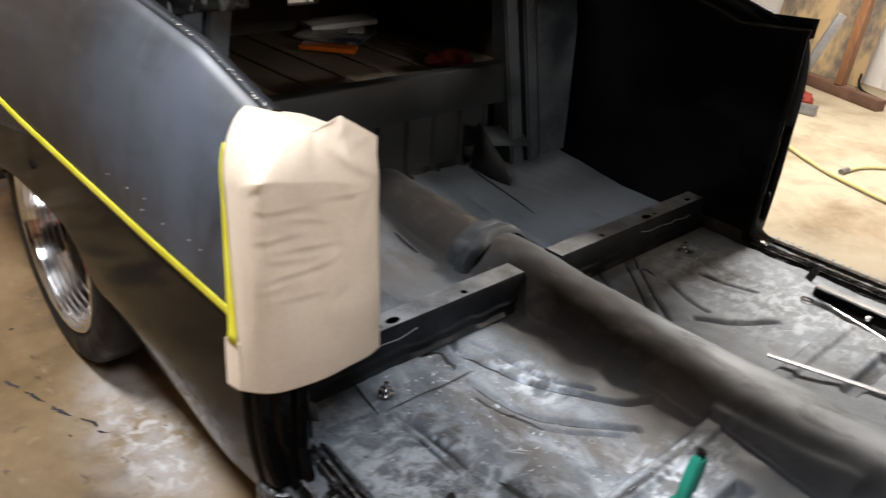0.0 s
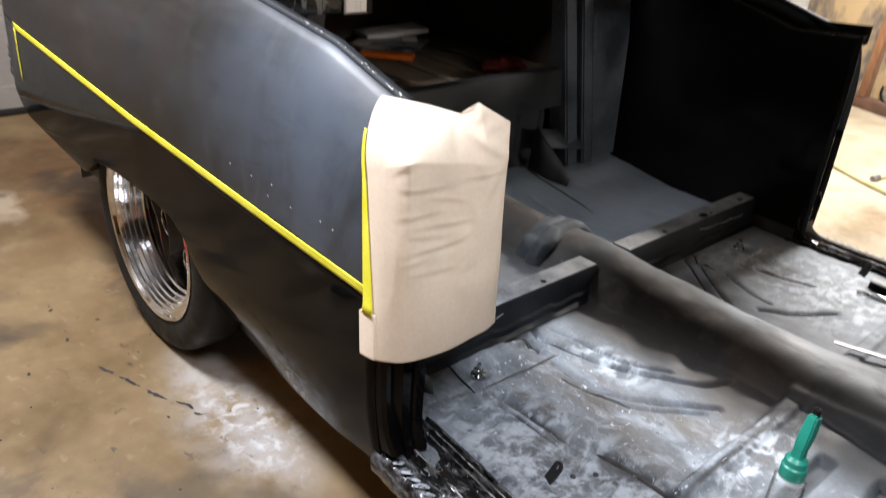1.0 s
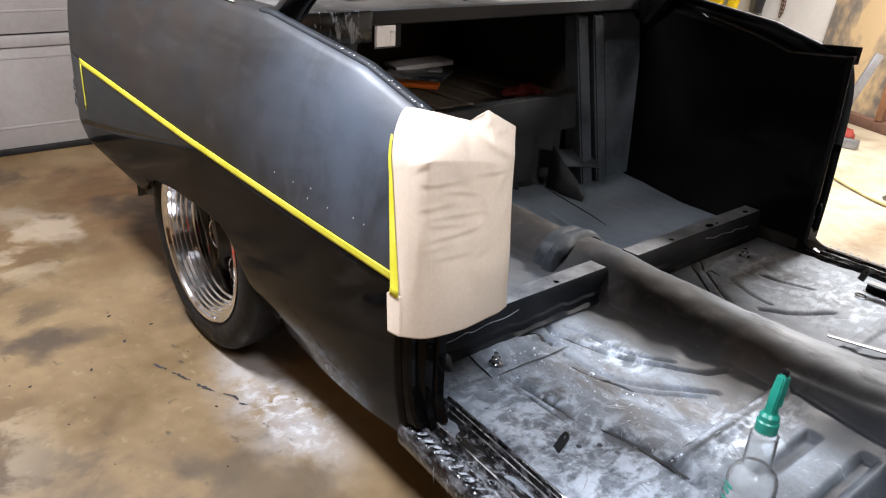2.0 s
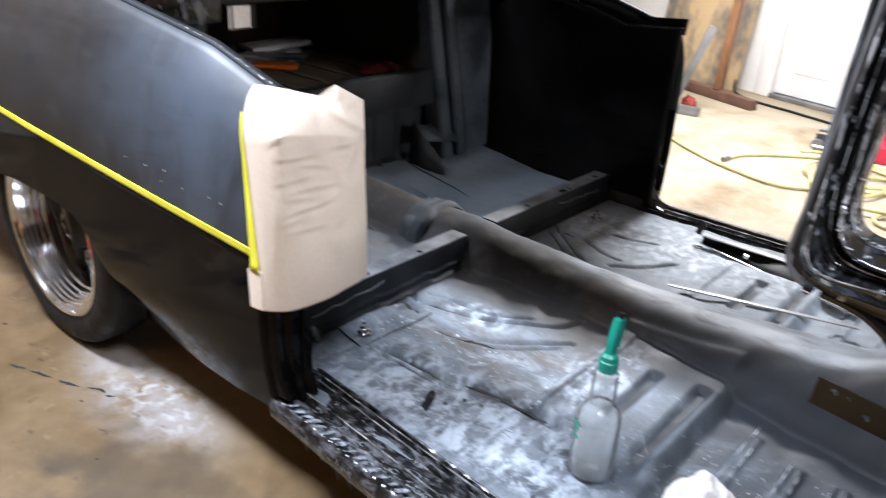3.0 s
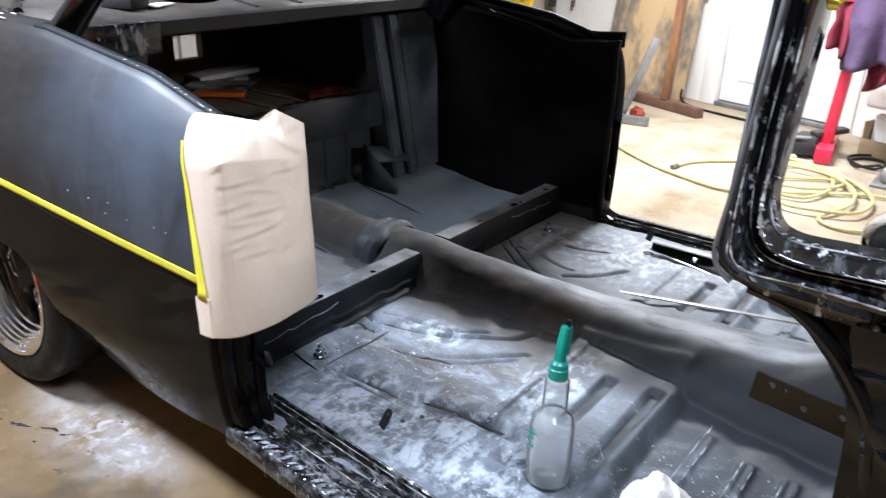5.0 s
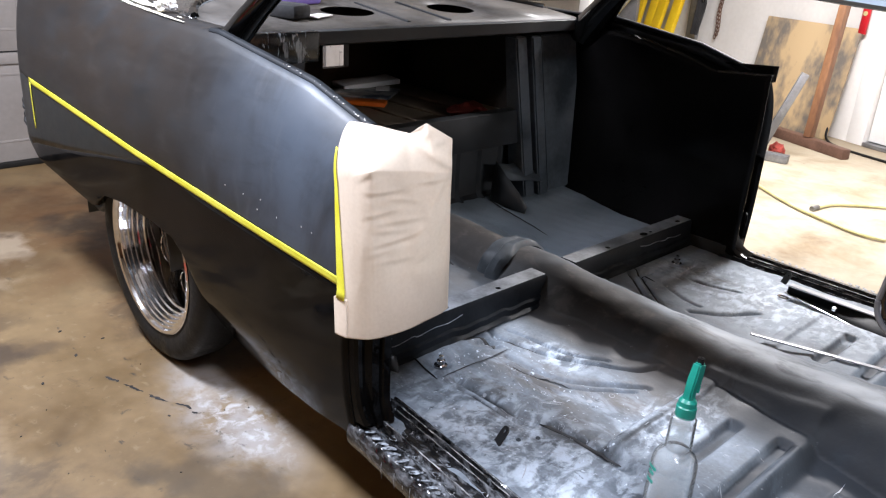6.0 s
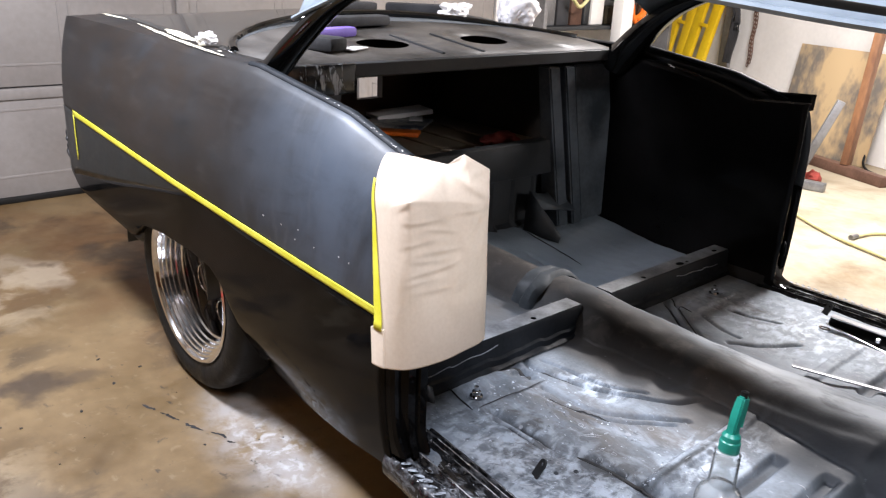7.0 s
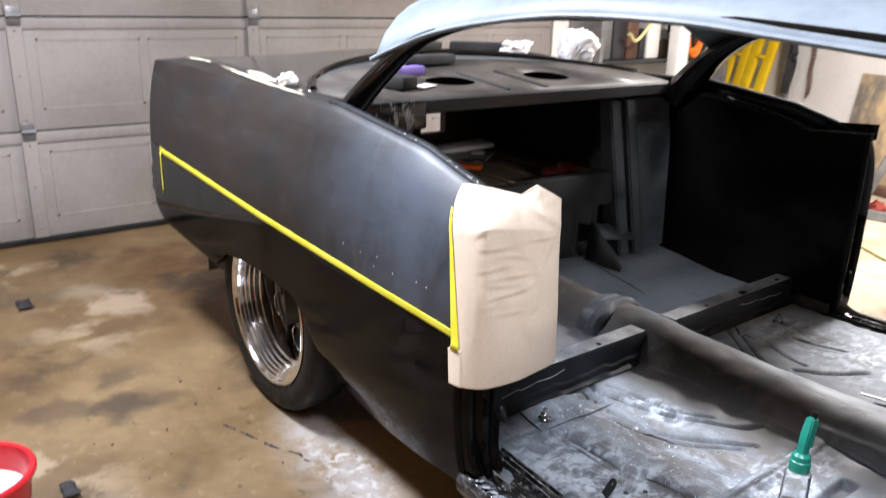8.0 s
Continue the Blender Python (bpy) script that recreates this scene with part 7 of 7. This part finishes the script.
def drape(name, x0, x1, y, z0, z1, mat, label, seed, slope=0.0):
    bm = bmesh.new()
    rows = []
    for i in range(22):
        u = i / 21
        x = x0 + (x1 - x0) * u
        low = z0 + slope * u + 0.07 * noise.noise(Vector((u * 3, seed, 0)))
        rows.append([(x + 0.02 * noise.noise(Vector((v * 3, u * 2, seed))), y - 0.03 - 0.05 * v + 0.05 * math.sin(u * 13 + seed) * v, z1 + (low - z1) * v) for v in np.linspace(0, 1, 14)])
    loft(bm, rows)
    solid(tagged(part(name, bm, mat), label, "jacket"), 0.008, 0)


drape("jacket", 0.27, 0.66, 4.14, 0.53, 0.96, purple_cloth, "purple padded jacket hung over the red stand", 2, 0.06)
drape("jacket", 0.18, 0.34, 4.18, 0.64, 0.96, maroon_cloth, "maroon sleeve of a jacket hung over the red stand", 4, -0.04)
drape("jacket", 0.4, 0.64, 4.22, 0.42, 0.95, maroon_cloth, "maroon jacket lining hanging below the purple jacket", 6, 0.12)
jack = thing("floor_jack", (0.1, 4.2, 0), "greasy grey floor jack with chrome rollers and upright pole", "jack")
for y0, y1 in ((4.02, 4.05), (4.26, 4.29)):
    bm = bmesh.new()
    bar(bm, (-0.06, y0, 0.06), (0.3, y1 + 0.05, 0.06), 0.015, 0.07, 0.004)
    part("side_plate", bm, satin, jack)
for x in (0.0, 0.06):
    bm = bmesh.new()
    revolve(bm, [(0.001, -0.05), (0.024, -0.05), (0.028, -0.044), (0.028, 0.044), (0.024, 0.05), (0.001, 0.05)], (x, 4.08, 0.075), "y", 20)
    part("roller", bm, chrome, jack, "bright chrome roller")
for a, b, r, mt in (((-0.05, 4.02, 0.12), (0.2, 4.1, 0.12), 0.012, grey_steel), ((-0.06, 4.0, 0.025), (0.16, 4.0, 0.025), 0.009, chrome), ((0.02, 4.0, 0.14), (0.02, 4.28, 0.14), 0.014, grey_steel)):
    bm = bmesh.new()
    tube(bm, [a, b], r, 10)
    part("cross_rod", bm, mt, jack)
bm = bmesh.new()
box(bm, (0.1, 4.08, 0.03), (0.24, 4.25, 0.13), 0.02)
part("pump_block", bm, satin, jack)
bm = bmesh.new()
bar(bm, (0.2, 4.14, 0.14), (0.34, 4.3, 0.16), 0.07, 0.03, 0.006)
part("lift_arm", bm, satin, jack)
for x, y in ((-0.04, 4.01), (0.26, 4.1), (-0.04, 4.3), (0.27, 4.36)):
    bm = bmesh.new()
    revolve(bm, [(0.001, -0.016), (0.03, -0.016), (0.034, -0.01), (0.034, 0.01), (0.03, 0.016), (0.001, 0.016)], (x, y, 0.034), "y", 20)
    part("wheel", bm, grey_steel, jack)
bm = bmesh.new()
tube(bm, [(-0.0, 4.24, 0.13), (0.02, 4.3, 0.55), (0.06, 4.36, 1.1)], 0.022, 12)
part("handle", bm, white_wall, jack, "pale grey upright pole")
bm = bmesh.new()
tube(bm, [(0.017, 4.297, 0.56), (0.03, 4.316, 0.7)], 0.027, 12)
part("grip", bm, rubber, jack)
machine = thing("grey_machine", (0.75, 4.0, 0), "grey bench machine with a dark cable on the concrete", "machine")
bm = bmesh.new()
loft(bm, [[(0.63, 3.8, 0.012), (0.86, 3.76, 0.012), (0.9, 3.98, 0.012), (0.66, 4.02, 0.012)], [(0.63, 3.8, 0.075), (0.86, 3.76, 0.06), (0.9, 3.98, 0.06), (0.66, 4.02, 0.075)], [(0.67, 3.83, 0.12), (0.82, 3.8, 0.105), (0.85, 3.95, 0.105), (0.69, 3.98, 0.12)]], close=True, cap=True)
bmesh.ops.bevel(bm, geom=list(bm.edges), offset=0.012, segments=2, affect="EDGES")
part("housing", bm, grey_steel, machine)
bm = bmesh.new()
revolve(bm, [(0.001, -0.03), (0.035, -0.03), (0.042, -0.02), (0.042, 0.02), (0.035, 0.03), (0.001, 0.03)], (0.72, 3.77, 0.055), "y", 24)
part("motor_cap", bm, grey_steel, machine)
bm = bmesh.new()
box(bm, (0.6, 3.74, 0.0), (0.98, 4.05, 0.015), 0.004)
part("base_plate", bm, grey_steel, machine)
bm = bmesh.new()
loft(bm, [[(0.45, 4.5, 0.0), (0.9, 4.36, 0.0), (0.92, 4.44, 0.0), (0.47, 4.58, 0.0)], [(0.45, 4.5, 0.24), (0.9, 4.36, 0.08), (0.92, 4.44, 0.08), (0.47, 4.58, 0.24)]], close=True, cap=True)
bmesh.ops.bevel(bm, geom=list(bm.edges), offset=0.01, segments=2, affect="EDGES")
part("guard", bm, white_paint, machine)
bm = bmesh.new()
tube(bm, smooth_path([(0.6, 4.0, 0.06), (0.48, 4.05, 0.02), (0.42, 4.2, 0.012), (0.5, 4.3, 0.012), (0.6, 4.22, 0.02), (0.56, 4.08, 0.012), (0.44, 4.12, 0.02), (0.4, 4.3, 0.012), (0.55, 4.45, 0.012)], 8), 0.008, 8)
part("cable", bm, rubber, machine, "black power cable")
cable = bmesh.new()
tube(cable, smooth_path([tuple(on_wall(-0.02, 0.06, 0.35)), tuple(on_wall(0.02, 0.09, 0.15)), tuple(on_wall(0.1, 0.2, 0.03)), tuple(on_wall(0.3, 0.28, 0.01)), tuple(on_wall(0.7, 0.3, 0.01)), tuple(on_wall(1.0, 0.32, 0.01))], 8), 0.009, 8)
tagged(part("black_cable", cable, rubber), "black cable running down the wall and along the floor", "cable")
bench = thing("white_cabinet", tuple(on_wall(2.1, 0.25, 0)), "low white bench with a thick rounded top at the far wall", "bench")
bm = bmesh.new()
box(bm, (1.58, -0.46, 0.285), (2.9, -0.02, 0.41), 0.035, 4, m=W0)
part("worktop", bm, white_paint, bench)
for u0, u1 in ((1.9, 1.94), (2.8, 2.84)):
    bm = bmesh.new()
    box(bm, (u0, -0.38, 0.0), (u1, -0.06, 0.29), 0.004, m=W0)
    part("side_board", bm, white_wall, bench)
tray_box = thing("cardboard_box", tuple(on_wall(1.95, 0.3, 0)), "open tan cardboard box under the white bench", "box")
for lo, hi in (((1.6, -0.44, 0.004), (1.885, -0.08, 0.012)), ((1.6, -0.44, 0.012), (1.885, -0.432, 0.1)), ((1.6, -0.088, 0.012), (1.885, -0.08, 0.23)), ((1.6, -0.43, 0.012), (1.608, -0.09, 0.2)), ((1.877, -0.43, 0.012), (1.885, -0.09, 0.2))):
    bm = bmesh.new()
    box(bm, lo, hi, 0.002, m=W0)
    part("box_panel", bm, cardboard, tray_box)
rad = thing("radiator", tuple(on_wall(2.1, 0.18, 0.41)), "ribbed cream radiator unit on the white bench", "radiator")
for k in range(18):
    bm = bmesh.new()
    box(bm, (1.62 + k * 0.055, -0.3, 0.5), (1.65 + k * 0.055, -0.05, 0.62), 0.004, m=W0)
    part("fin", bm, white_wall, rad)
bm = bmesh.new()
box(bm, (1.6, -0.32, 0.42), (2.6, -0.03, 0.5), 0.005, m=W0)
part("trough", bm, white_wall, rad)
for u in (1.64, 2.54):
    bm = bmesh.new()
    box(bm, (u, -0.28, 0.41), (u + 0.04, -0.06, 0.421), m=W0)
    part("foot", bm, white_wall, rad)

# shelf corner beside the garage door
shelf = thing("corner_shelf", (-3.0, 4.5, 0), "grey shelf unit with mixed clutter by the garage door", "shelf")
for y in (3.66, 5.3):
    bm = bmesh.new()
    box(bm, (-3.18, y, 0), (-2.86, y + 0.04, 1.9), 0.004)
    part("side", bm, grey_steel, shelf)
for z in (0.45, 0.82, 1.35):
    bm = bmesh.new()
    box(bm, (-3.18, 3.7, z), (-2.86, 5.3, z + 0.03), 0.004)
    part("board", bm, satin, shelf)
bm = bmesh.new()
box(bm, (-2.85, 4.46, 0.0), (-2.75, 4.6, 2.69), 0.006)
tagged(part("white_post", bm, white_paint), "white painted upright post", "post")
rr = random.Random(5)
y = 3.74
mats = [(grey_steel, "grey"), (black_cloth, "black"), (rust_steel, "rusty"), (satin, "dark"), (white_wall, "off-white"), (brown_plate, "brown")]
for k in range(11):
    w, h = rr.uniform(0.07, 0.16), rr.uniform(0.12, 0.36)
    mt, col = mats[k % 6]
    bm = bmesh.new()
    box(bm, (-3.12, y, 0.851), (-2.93, y + w, 0.851 + h), 0.012)
    tagged(part("storage_box", bm, mt), col + " box on the cluttered shelf", "box", "boxes on the shelf")
    y += w + 0.02
bm = bmesh.new()
tube(bm, [(-2.82, 4.74 + 0.11 * math.cos(a), 1.05 + 0.14 * math.sin(a)) for a in np.linspace(0, 2 * math.pi, 30)], 0.022, 8)
tube(bm, [(-2.80, 4.74 + 0.09 * math.cos(a), 1.03 + 0.16 * math.sin(a)) for a in np.linspace(0, 2 * math.pi, 30)], 0.018, 8)
tube(bm, [(-2.86, 4.74, 1.2), (-2.78, 4.74, 1.2)], 0.012, 8)
tagged(part("extension_lead", bm, orange_plastic), "coiled orange extension lead hung on the shelf", "extension lead")
bm = bmesh.new()
tube(bm, smooth_path([(-2.84, 4.3, 1.34), (-2.83, 4.2, 1.15), (-2.84, 4.05, 1.0), (-2.84, 3.95, 1.05)], 8), 0.014, 8)
tagged(part("green_hose", bm, hose_rubber), "yellow-green hose hanging from the shelf", "hose")
